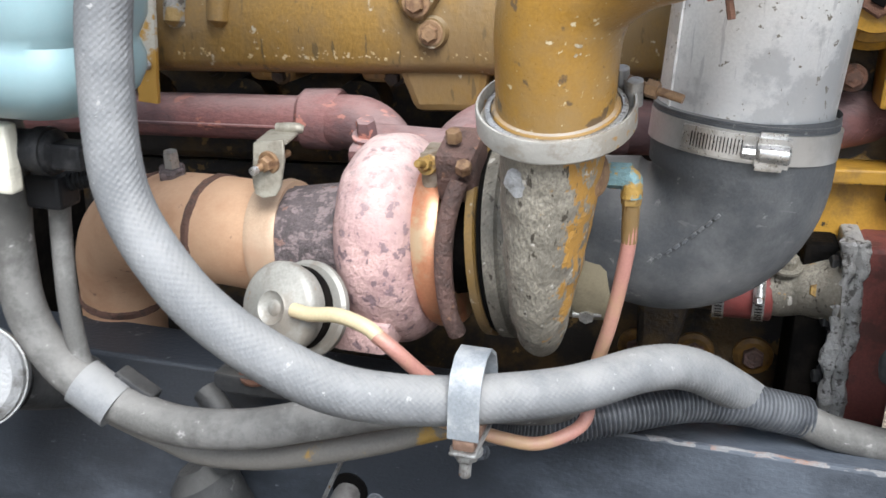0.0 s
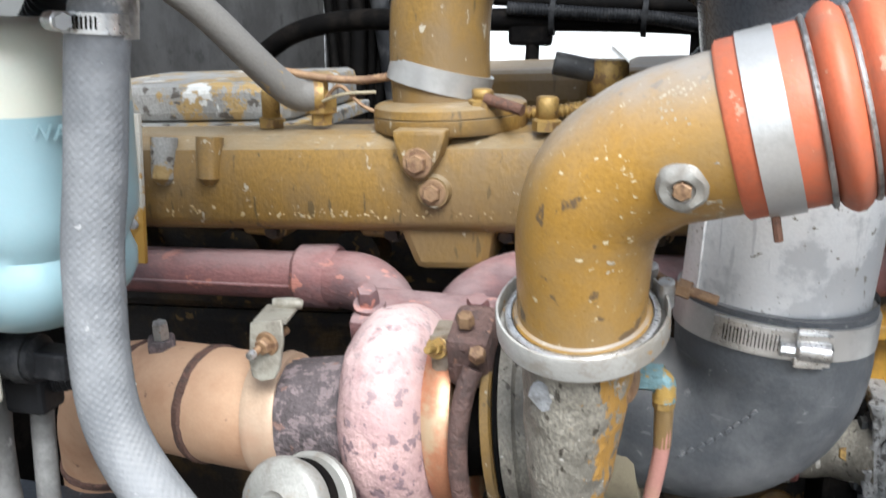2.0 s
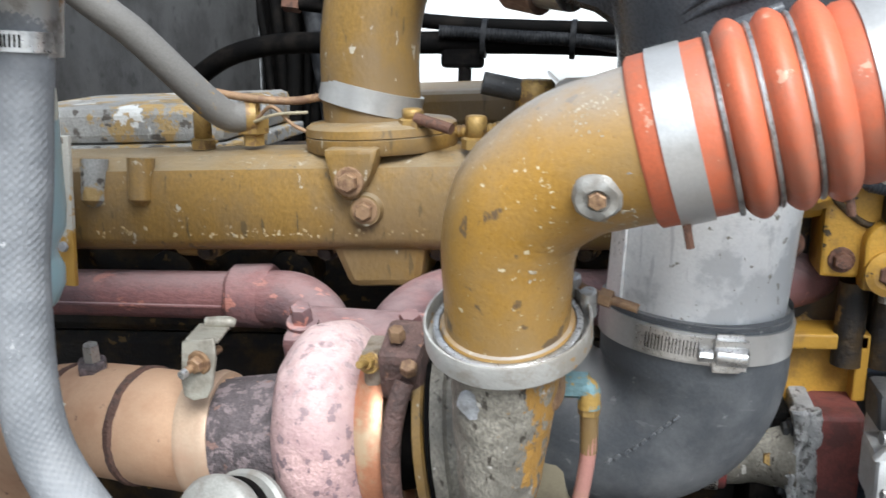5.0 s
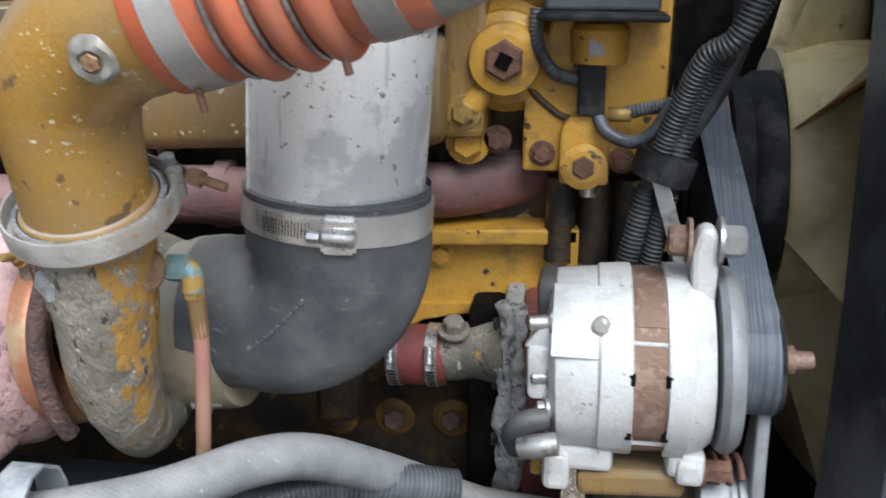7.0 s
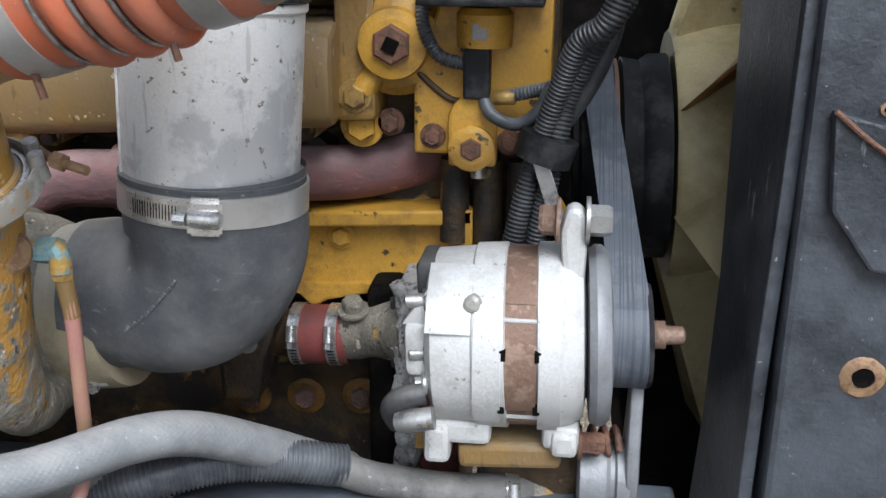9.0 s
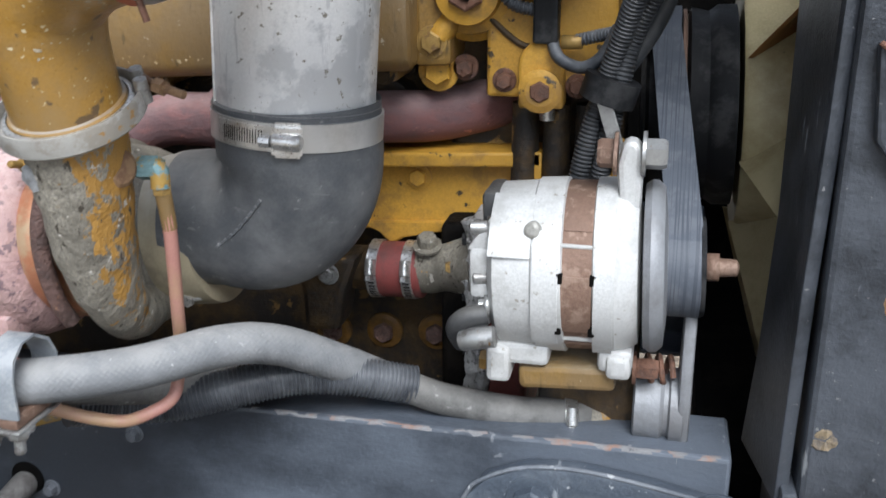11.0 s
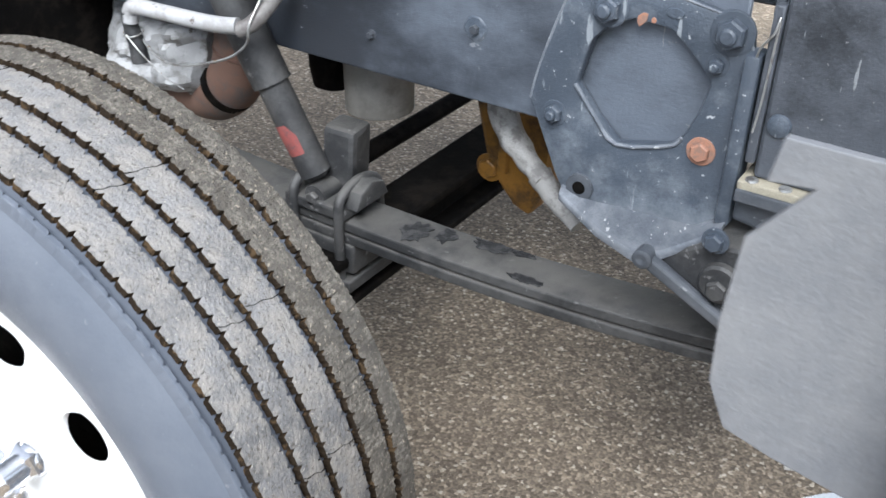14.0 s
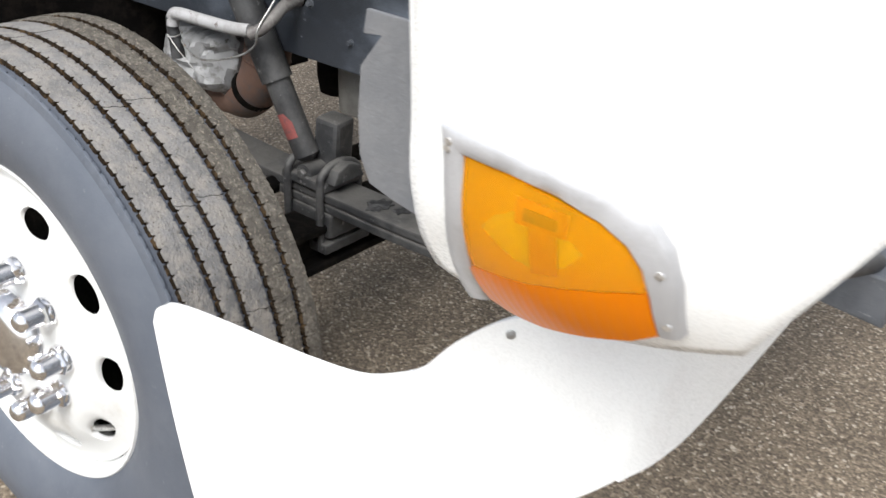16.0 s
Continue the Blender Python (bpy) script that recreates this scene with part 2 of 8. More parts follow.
RAD = material("scuffed_black_radiator_paint", (0.020, 0.023, 0.028), (0.066, 0.073, 0.086), 0.42, 7, 0.42, 0, 0.18, 0.4, edge=0.5, spots=(0.20, 0.20, 0.20), spot_amount=0.085, spot_scale=130, along=("Z", -0.28, 0.155), scratch=((0.20, 0.21, 0.22), (90, 60, 18), 0.68))
PRIMER = material("red_primer_iron", (0.19, 0.055, 0.045), (0.11, 0.04, 0.035), 0.42, 22, 0.65, 0, 0.15, 0.3, edge=0.2)
RED_HOSE = material("red_silicone_hose", (0.22, 0.05, 0.045), (0.14, 0.05, 0.045), 0.4, 30, 0.6, 0, 0.1, 0.2, edge=0.4)
GASKET = material("smeared_grey_sealant", (0.40, 0.395, 0.385), (0.10, 0.094, 0.088), 0.36, 90, 0.6, 0, 0.15, 1.0, edge=0.12)
ORANGE = material("orange_silicone", (0.54, 0.128, 0.055), (0.33, 0.125, 0.075), 0.42, 16, 0.5, 0, 0.08, 0.15, edge=0.6, spots=(0.55, 0.30, 0.20), spot_amount=0.12, spot_scale=60)
RED_TUBE = material("heat_faded_red_tube", (0.40, 0.195, 0.16), (0.40, 0.27, 0.15), 0.42, 9, 0.5, 0, 0.08, 0.1, edge=0.5)
CREAM_TUBE = material("yellowed_tube", (0.54, 0.45, 0.28), (0.54, 0.30, 0.20), 0.34, 7, 0.5, 0, 0.06, 0.1, edge=0.4)
TEAL = material("corroded_brass_fitting", (0.17, 0.28, 0.30), (0.38, 0.24, 0.06), 0.46, 60, 0.6, 0.3, 0.15, 0.5)
STRAW = material("straw_wire_sleeve", (0.34, 0.29, 0.19), (0.20, 0.17, 0.11), 0.4, 40, 0.6, 0, 0.1, 0.1)
BRASS = material("yellow_bolt", (0.36, 0.23, 0.07), (0.20, 0.12, 0.05), 0.4, 60, 0.5, 0.3, 0.15, 0.2)
BOLT = material("tan_rusted_bolt", (0.30, 0.185, 0.10), (0.17, 0.095, 0.055), 0.42, 90, 0.6, 0.2, 0.15, 0.3, edge=0.2)
RUST = material("rusty_bolt", (0.17, 0.085, 0.055), (0.10, 0.055, 0.04), 0.4, 70, 0.75, 0.2, 0.18, 0.5)
RUST_TANK = material("rusted_steel_tank", (0.20, 0.082, 0.052), (0.225, 0.195, 0.175), 0.50, 10, 0.7, 0.1, 0.18, 0.4, edge=0.18, spots=(0.075, 0.055, 0.045), spot_amount=0.2, spot_scale=60, stretch=(0.5, 1, 1.4))
CREAM = material("cream_fan_plastic", (0.50, 0.43, 0.25), (0.25, 0.19, 0.085), 0.42, 6, 0.5, 0, 0.1, 0.15, edge=0.5, spots=(0.14, 0.12, 0.07), spot_amount=0.12, spot_scale=25)
BELT = material("worn_belt_back", (0.078, 0.089, 0.110), (0.105, 0.114, 0.133), 0.4, 30, 0.6, 0, 0.08, 0.1, edge=0.3, scratch=((0.05, 0.058, 0.074), (520, 4, 4), 0.53))
WHITE = material("white_gelcoat", (0.86, 0.87, 0.86), (0.80, 0.80, 0.79), 0.3, 6, 0.28, 0, 0.015, 0.02, edge=0.4, coat=0.3)
WHITE_WHEEL = material("white_wheel_paint", (0.64, 0.645, 0.635), (0.55, 0.54, 0.51), 0.3, 10, 0.4, 0, 0.03, 0.06, edge=0.35)
PLASTIC_WHITE = material("cream_clip_plastic", (0.70, 0.68, 0.58), (0.55, 0.53, 0.45), 0.3, 20, 0.5, 0, 0.04, 0.05)
CHROME = material("chrome_nut_cover", (0.82, 0.82, 0.83), (0.65, 0.65, 0.66), 0.3, 30, 0.12, 1.0, 0.02, 0.03)
FLAP = material("scuffed_grey_rubber_sheet", (0.095, 0.103, 0.119), (0.200, 0.202, 0.205), 0.47, 6, 0.5, 0, 0.14, 0.3, edge=1.2, spots=(0.26, 0.255, 0.245), spot_amount=0.16, spot_scale=30, spot_edge=0.2, along=("X", -0.9, 0.045))
FOIL = material("crumpled_pale_cover", (0.34, 0.345, 0.35), (0.19, 0.188, 0.185), 0.42, 24, 0.5, 0.1, 0.08, 0.6, edge=0.2, spots=(0.10, 0.09, 0.08), spot_amount=0.16, spot_scale=50)
FIREWALL = material("dirty_grey_bulkhead", (0.072, 0.070, 0.067), (0.034, 0.032, 0.030), 0.46, 9, 0.65, 0, 0.16, 0.15, edge=0.5, spots=(0.026, 0.025, 0.023), spot_amount=0.32, spot_scale=22, spot_edge=0.12)
PALE_PANEL = material("pale_grey_panel", (0.52, 0.53, 0.52), (0.42, 0.42, 0.41), 0.35, 5, 0.5, 0, 0.04, 0.06, edge=0.4)
GREY_PLASTIC = material("grey_intake_duct", (0.036, 0.038, 0.043), (0.075, 0.078, 0.085), 0.40, 6, 0.28, 0, 0.08, 0.06, edge=0.6, dust_sheen=((0.13, 0.13, 0.132), 0.5))
ORANGE_MARK = material("bare_orange_primer", (0.29, 0.145, 0.095), (0.20, 0.12, 0.09), 0.4, 40, 0.7, 0, 0.1, 0.2)
RED_MARK = material("red_sticker", (0.23, 0.062, 0.056), (0.12, 0.05, 0.05), 0.42, 50, 0.6, 0, 0.08, 0.1, edge=0.3)
TYRE_SIDE = material("clean_sidewall_rubber", (0.088, 0.101, 0.126), (0.108, 0.12, 0.143), 0.45, 10, 0.55, 0, 0.08, 0.15, edge=0.8, scratch=((0.14, 0.15, 0.17), (70, 70, 70), 0.68))
# the pale top tint puts sky reflection into the dusty tread colour
TREAD = material("dusty_tread_with_sheen", (0.175, 0.172, 0.172), (0.225, 0.208, 0.185), 0.46, 34, 0.8, 0, 0.28, 1.0, edge=0.4, fine=480, spots=(0.37, 0.34, 0.285), spot_amount=0.19, spot_scale=330, scratch=((0.075, 0.064, 0.052), (210, 210, 210), 0.61), dust_sheen=((0.27, 0.26, 0.25), 0.4))
GRIT = material("gritty_tyre_shoulder", (0.195, 0.176, 0.148), (0.105, 0.093, 0.076), 0.45, 130, 0.9, 0, 0.35, 1.0, edge=0.2, fine=300, spots=(0.36, 0.31, 0.245), spot_amount=0.22, spot_scale=190, deep=0.005)
# brown mud with the shade inside the grooves put into the colour
GROOVE = material("muddy_shaded_groove", (0.030, 0.022, 0.015), (0.075, 0.050, 0.028), 0.36, 60, 0.9, 0, 0.25, 0.8)
BEZEL = material("brushed_grey_bezel", (0.48, 0.485, 0.50), (0.40, 0.40, 0.41), 0.4, 20, 0.4, 0.3, 0.05, 0.1, edge=0.4)


def asphalt():
    m = bpy.data.materials.new("worn_asphalt")
    m.use_nodes = True
    nt = m.node_tree
    b = nt.nodes["Principled BSDF"]
    L = nt.links.new
    tc = nt.nodes.new("ShaderNodeTexCoord")
    vo = nt.nodes.new("ShaderNodeTexVoronoi")
    vo.inputs["Scale"].default_value = 135
    L(tc.outputs["Object"], vo.inputs["Vector"])
    no = nt.nodes.new("ShaderNodeTexNoise")
    no.inputs["Scale"].default_value = 2.2
    no.inputs["Detail"].default_value = 6
    L(tc.outputs["Object"], no.inputs["Vector"])
    fi = nt.nodes.new("ShaderNodeTexNoise")
    fi.inputs["Scale"].default_value = 160
    fi.inputs["Detail"].default_value = 3
    L(tc.outputs["Object"], fi.inputs["Vector"])
    sep = nt.nodes.new("ShaderNodeSeparateColor")
    L(vo.outputs["Color"], sep.inputs[0])
    cr = nt.nodes.new("ShaderNodeValToRGB")
    stops = [(0.0, (0.108, 0.085, 0.060)), (0.45, (0.166, 0.131, 0.094)), (0.75, (0.224, 0.178, 0.128)), (0.93, (0.325, 0.265, 0.195)), (1.0, (0.49, 0.43, 0.345))]
    cr.color_ramp.elements[0].position, cr.color_ramp.elements[0].color = stops[0][0], (*stops[0][1], 1)
    cr.color_ramp.elements[1].position, cr.color_ramp.elements[1].color = stops[-1][0], (*stops[-1][1], 1)
    for p, c in stops[1:-1]:
        e = cr.color_ramp.elements.new(p)
        e.color = (*c, 1)
    L(sep.outputs[0], cr.inputs[0])
    mx = nt.nodes.new("ShaderNodeMix")
    mx.data_type, mx.blend_type = "RGBA", "MULTIPLY"
    mx.inputs["Factor"].default_value = 1.0
    mr = nt.nodes.new("ShaderNodeMapRange")
    mr.inputs["From Min"].default_value, mr.inputs["From Max"].default_value = 0.3, 0.7
    mr.inputs["To Min"].default_value, mr.inputs["To Max"].default_value = 0.65, 1.25
    L(no.outputs["Fac"], mr.inputs["Value"])
    L(cr.outputs[0], mx.inputs[6])
    L(mr.outputs[0], mx.inputs[7])
    mx2 = nt.nodes.new("ShaderNodeMix")
    mx2.data_type, mx2.blend_type = "RGBA", "MULTIPLY"
    mx2.inputs["Factor"].default_value = 1.0
    mr2 = nt.nodes.new("ShaderNodeMapRange")
    mr2.inputs["From Min"].default_value, mr2.inputs["From Max"].default_value = 0.3, 0.7
    mr2.inputs["To Min"].default_value, mr2.inputs["To Max"].default_value = 0.6, 1.35
    L(fi.outputs["Fac"], mr2.inputs["Value"])
    L(mx.outputs[2], mx2.inputs[6])
    L(mr2.outputs[0], mx2.inputs[7])
    L(mx2.outputs[2], b.inputs["Base Color"])
    b.inputs["Roughness"].default_value = 0.9
    bp = nt.nodes.new("ShaderNodeBump")
    bp.inputs["Strength"].default_value = 0.55
    bp.inputs["Distance"].default_value = 0.004
    L(vo.outputs["Distance"], bp.inputs["Height"])
    bp.invert = True
    L(bp.outputs[0], b.inputs["Normal"])
    return m


for m, shine in ((BLACK_DEEP, 0.04), (BLACK, 0.15), (GROOVE, 0.05)):  # sheen cut so these keep the shade put into their black
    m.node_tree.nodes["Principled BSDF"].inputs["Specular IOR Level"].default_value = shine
ASPHALT = asphalt()


def clear(name, colour, rough, trans=1.0, ior=1.45):
    m = bpy.data.materials.new(name)
    m.use_nodes = True
    b = m.node_tree.nodes["Principled BSDF"]
    b.inputs["Base Color"].default_value = (*colour, 1)
    b.inputs["Roughness"].default_value = rough
    b.inputs["Transmission Weight"].default_value = trans
    b.inputs["IOR"].default_value = ior
    return m


AMBER = clear("amber_lens", (1.0, 0.50, 0.004), 0.10, 0.72)
AMBER_DEEP = clear("deep_orange_lens", (0.86, 0.235, 0.0), 0.35, 0.25)
AMBER_DEEP.node_tree.nodes["Principled BSDF"].inputs["Specular IOR Level"].default_value = 0.06
wave = AMBER_DEEP.node_tree.nodes.new("ShaderNodeTexWave")
wave.inputs["Scale"].default_value = 36
wave_bump = AMBER_DEEP.node_tree.nodes.new("ShaderNodeBump")
wave_bump.inputs["Strength"].default_value = 0.25
wave_bump.inputs["Distance"].default_value = 0.0012
wave_co = AMBER_DEEP.node_tree.nodes.new("ShaderNodeTexCoord")
AMBER_DEEP.node_tree.links.new(wave_co.outputs["Object"], wave.inputs["Vector"])
AMBER_DEEP.node_tree.links.new(wave.outputs["Fac"], wave_bump.inputs["Height"])
AMBER_DEEP.node_tree.links.new(wave_bump.outputs[0], AMBER_DEEP.node_tree.nodes["Principled BSDF"].inputs["Normal"])
AMBER_IN = clear("amber_reflector", (1.0, 0.70, 0.03), 0.30, 0.0)
AMBER_IN.node_tree.nodes["Principled BSDF"].inputs["Metallic"].default_value = 0.5
AMBER_IN2 = clear("orange_reflector", (0.95, 0.36, 0.02), 0.35, 0.0)


def bottle_plastic(name, colour, sss):
    m = material(name, colour, [c * 0.93 for c in colour], 0.35, 7, 0.4, 0, 0.02, 0.04, edge=0.4)
    b = m.node_tree.nodes["Principled BSDF"]
    b.inputs["Subsurface Weight"].default_value = sss
    b.inputs["Subsurface Radius"].default_value = (0.02, 0.03, 0.03)
    return m


MILK = bottle_plastic("milky_bottle_plastic", (0.54, 0.54, 0.45), 0.3)
FLUID = bottle_plastic("blue_fluid_behind_plastic", (0.265, 0.385, 0.415), 0.3)


# ---- mesh helpers: a shape is (vertices, faces) in world metres ----
def join(*shapes):
    V, F = [], []
    for v, f in shapes:
        n = len(V)
        V += list(v)
        F += [[i + n for i in q] for q in f]
    return V, F


def weld(shape):
    """Join corners that lie on one another."""
    V, F = shape
    seen, keep, idx = {}, [], []
    for v in V:
        k = (round(v.x, 5), round(v.y, 5), round(v.z, 5))
        if k not in seen:
            seen[k] = len(keep)
            keep.append(v)
        idx.append(seen[k])
    out = []
    for f in F:
        g = []
        for i in f:
            if idx[i] not in g:
                g.append(idx[i])
        if len(g) > 2:
            out.append(g)
    return keep, out


def basis(axis, hint=None):
    a = Vector(axis).normalized()
    h = Vector(hint) if hint else (Vector((0, 0, 1)) if abs(a.z) < 0.9 else Vector((1, 0, 0)))
    u = (h - a * h.dot(a)).normalized()
    return a, u, a.cross(u)


def lathe(profile, origin, axis, segs=32, start=0.0, hint=None, squash=1.0, caps=True):
    """Turn (distance along axis, radius) pairs round an axis."""
    a, u, w = basis(axis, hint)
    o = Vector(origin)
    V, F, rings = [], [], []
    for d, r in profile:
        if r < 1e-6:
            rings.append([len(V)])
            V.append(o + a * d)
        else:
            rings.append(list(range(len(V), len(V) + segs)))
            for i in range(segs):
                t = start + 2 * math.pi * i / segs
                V.append(o + a * d + (u * math.cos(t) + w * math.sin(t) * squash) * r)
    for p, q in zip(rings, rings[1:]):
        for i in range(segs):
            j = (i + 1) % segs
            if len(p) == 1 and len(q) == 1:
                continue
            if len(p) == 1:
                F.append([p[0], q[j], q[i]])
            elif len(q) == 1:
                F.append([p[i], p[j], q[0]])
            else:
                F.append([p[i], p[j], q[j], q[i]])
    for r in (rings[0], rings[-1]):
        if caps and len(r) > 1:
            F.append(list(r))
    return V, F


def curve_points(pts, n=10):
    """A smooth line through points."""
    P = [Vector(p) for p in pts]
    if len(P) == 2:
        return [P[0].lerp(P[1], i / n) for i in range(n + 1)]
    Q = [P[0] * 2 - P[1]] + P + [P[-1] * 2 - P[-2]]
    out = []
    for k in range(1, len(Q) - 2):
        p0, p1, p2, p3 = Q[k - 1:k + 3]
        for i in range(n):
            t = i / n
            out.append(0.5 * (2 * p1 + (p2 - p0) * t + (2 * p0 - 5 * p1 + 4 * p2 - p3) * t * t + (3 * p1 - p0 - 3 * p2 + p3) * t ** 3))
    out.append(P[-1])
    return out


def tube(pts, r, segs=14, n=8, ribs=0.0, pitch=0.006, smooth=True, caps=True, flat=1.0):
    """A tube along points; r is one radius or one for each point; ribs: depth of corrugation."""
    P = curve_points(pts, n) if smooth else [Vector(p) for p in pts]
    radii = r if isinstance(r, (list, tuple)) else [r] * len(pts)
    if smooth:
        k = len(P) - 1
        m = len(radii) - 1
        R = []
        for i in range(k + 1):
            s = i / k * m
            j = min(int(s), m - 1)
            R.append(radii[j] + (radii[j + 1] - radii[j]) * (s - j))
    else:
        R = list(radii)
    if ribs:
        D, R2 = [P[0]], [R[0]]
        step = pitch / 4
        seglen = [0]
        for a, b in zip(P, P[1:]):
            seglen.append(seglen[-1] + (b - a).length)
        total = seglen[-1]
        D, R2 = [], []
        for i in range(int(total / step) + 1):
            s = i * step
            j = max(q for q in range(len(seglen)) if seglen[q] <= s + 1e-9)
            j = min(j, len(P) - 2)
            f = (s - seglen[j]) / max(1e-9, seglen[j + 1] - seglen[j])
            D.append(P[j].lerp(P[j + 1], f))
            R2.append(R[j] + (R[j + 1] - R[j]) * f - (ribs if i % 4 in (2, 3) else 0))
        P, R = D, R2
    V, F = [], []
    prev = None
    for i, p in enumerate(P):
        d = (P[min(i + 1, len(P) - 1)] - P[max(i - 1, 0)]).normalized()
        if prev is None:
            _, u, w = basis(d)
        else:
            u = (prev - d * prev.dot(d)).normalized()
            w = d.cross(u)
        prev = u
        for k in range(segs):
            t = 2 * math.pi * k / segs
            V.append(p + (u * math.cos(t) + w * math.sin(t) * flat) * R[i])
    for i in range(len(P) - 1):
        for k in range(segs):
            j = (k + 1) % segs
            F.append([i * segs + k, i * segs + j, (i + 1) * segs + j, (i + 1) * segs + k])
    if caps:
        F.append(list(range(segs))[::-1])
        F.append(list(range((len(P) - 1) * segs, len(P) * segs)))
    return V, F


def braid(pts, r, amp=0.0006, step=0.0014, segs=96, lanes=20, pitch=0.0056):
    """A hose whose woven cover stands out in small chevrons."""
    C = curve_points(pts, 24)
    line = [0.0]
    for a, b in zip(C, C[1:]):
        line.append(line[-1] + (b - a).length)
    P, k = [], 0
    for i in range(int(line[-1] / step) + 1):
        s = i * step
        while k < len(C) - 2 and line[k + 1] < s:
            k += 1
        P.append(C[k].lerp(C[k + 1], (s - line[k]) / max(1e-9, line[k + 1] - line[k])))
    V, F = tube(P, r, segs, smooth=False)
    for i in range(len(P)):
        for j in range(segs):
            q = j / segs * lanes
            zig = abs((q % 1.0) * 2 - 1)
            h = math.sin(2 * math.pi * (i * step / pitch + zig))
            d = (V[i * segs + j] - P[i]).normalized()
            V[i * segs + j] += d * (amp * h)
    return V, F


def box(lo, hi, bevel=0.003, turn=None, segments=2):
    """A box between two corners with rounded edges; turn: degrees about its own middle (x, y, z)."""
    lo, hi = Vector(lo), Vector(hi)
    mid, size = (lo + hi) / 2, hi - lo
    bm = bmesh.new()
    bmesh.ops.create_cube(bm, size=1.0)
    bmesh.ops.scale(bm, vec=size, verts=bm.verts)
    if bevel:
        bmesh.ops.bevel(bm, geom=bm.edges[:], offset=min(bevel, 0.45 * min(abs(s) for s in size)), segments=segments, affect="EDGES", profile=0.5)
    m = Matrix.Translation(mid) @ (pose(0, 0, 0, *turn) if turn else Matrix())
    V = [m @ v.co for v in bm.verts]
    bm.verts.index_update()
    F = [[v.index for v in f.verts] for f in bm.faces]
    bm.free()
    return V, F


def slab(outline, thick, bevel=0.002, holes=()):
    """A plate: an outline of points and an offset vector for its thickness; holes are outlines too."""
    bm = bmesh.new()
    d = Vector(thick)
    loops = []
    for pts in (outline, *holes):
        vs = [bm.verts.new(Vector(p)) for p in pts]
        loops.append([bm.edges.new((a, b)) for a, b in zip(vs, vs[1:] + vs[:1])])
    if holes:
        bmesh.ops.triangle_fill(bm, use_beauty=True, use_dissolve=False, edges=[e for q in loops for e in q])
    else:
        bm.faces.new([e.verts[0] for e in []] or [v for v in bm.verts])
    faces = bm.faces[:]
    r = bmesh.ops.extrude_face_region(bm, geom=faces)
    bmesh.ops.translate(bm, vec=d, verts=[g for g in r["geom"] if isinstance(g, bmesh.types.BMVert)])
    bmesh.ops.recalc_face_normals(bm, faces=bm.faces[:])
    if bevel:
        ed = [e for e in bm.edges if len(e.link_faces) == 2 and e.calc_face_angle(0) > 0.9]
        bmesh.ops.bevel(bm, geom=ed, offset=bevel, segments=2, affect="EDGES", profile=0.5, clamp_overlap=True)
    bm.verts.index_update()
    V = [v.co.copy() for v in bm.verts]
    F = [[v.index for v in f.verts] for f in bm.faces]
    bm.free()
    return V, F


def hexbolt(at, axis, r=0.011, h=0.009, washer=True, stud=0.0):
    """Bolt head, washer and stud, each a shape."""
    head = lathe([(0, r * 1.0), (h * 0.8, r), (h, r * 0.86)], at, axis, 6)
    dome = lathe([(h, r * 0.5), (h * 1.02 + 0.0004, 0)], at, axis, 12)
    out = [head, dome]
    if washer:
        out.append(lathe([(-0.002, r * 1.45), (0.0012, r * 1.45), (0.0016, r * 1.35)], at, axis, 20))
    if stud:
        out.append(lathe([(0, r * 0.55), (h + stud, r * 0.55), (h + stud + 0.002, r * 0.4)], at, axis, 12))
    return join(*out)


def thing(name, at, label, category, group="", kind=""):
    ob = new(name)
    ob.empty_display_size = 0.05
    ob.location = at
    return tagged(ob, label, category, group, kind)


def flat_faces(me):
    """Keep the large plane faces of bevelled shapes truly plane."""
    if len(me.polygons) > 3000:
        return
    edges = {}
    for p in me.polygons:
        for k in p.edge_keys:
            edges.setdefault(k, []).append(p.index)
    area = [p.area for p in me.polygons]
    for p in me.polygons:
        near = [q for k in p.edge_keys for q in edges[k] if q != p.index]
        if len(p.vertices) > 6 or (near and max(area[q] for q in near) < 0.4 * area[p.index]):
            p.use_smooth = False


def part(name, shape, mat, parent=None, label="", flat=False, angle=38):
    V, F = shape
    me = bpy.data.meshes.new(name)
    off = Vector((0, 0, 0))
    p = parent
    while p:
        off += p.location
        p = p.parent
    me.from_pydata([tuple(Vector(v) - off) for v in V], [], F)
    me.validate()
    bm = bmesh.new()
    bm.from_mesh(me)
    bmesh.ops.recalc_face_normals(bm, faces=bm.faces[:])
    bm.to_mesh(me)
    bm.free()
    if not flat:
        me.shade_smooth()
        me.set_sharp_from_angle(angle=radians(angle))
        flat_faces(me)
    me.materials.append(mat)
    ob = new(name, me)
    if parent:
        ob.parent = parent
    return tagged(ob, label)


def structure(name, shape, mat, label, category="structure"):
    return tagged(part(name, shape, mat), label, category, "", "structure")


def bump_shape(shape, size, amount, seed=0.0):
    """Uneven surface: push vertices by noise."""
    V, F = shape
    out = []
    for v in V:
        v = Vector(v)
        out.append(v + noise.noise_vector(v / size + Vector((seed, seed * 2, 0))) * amount)
    return out, F

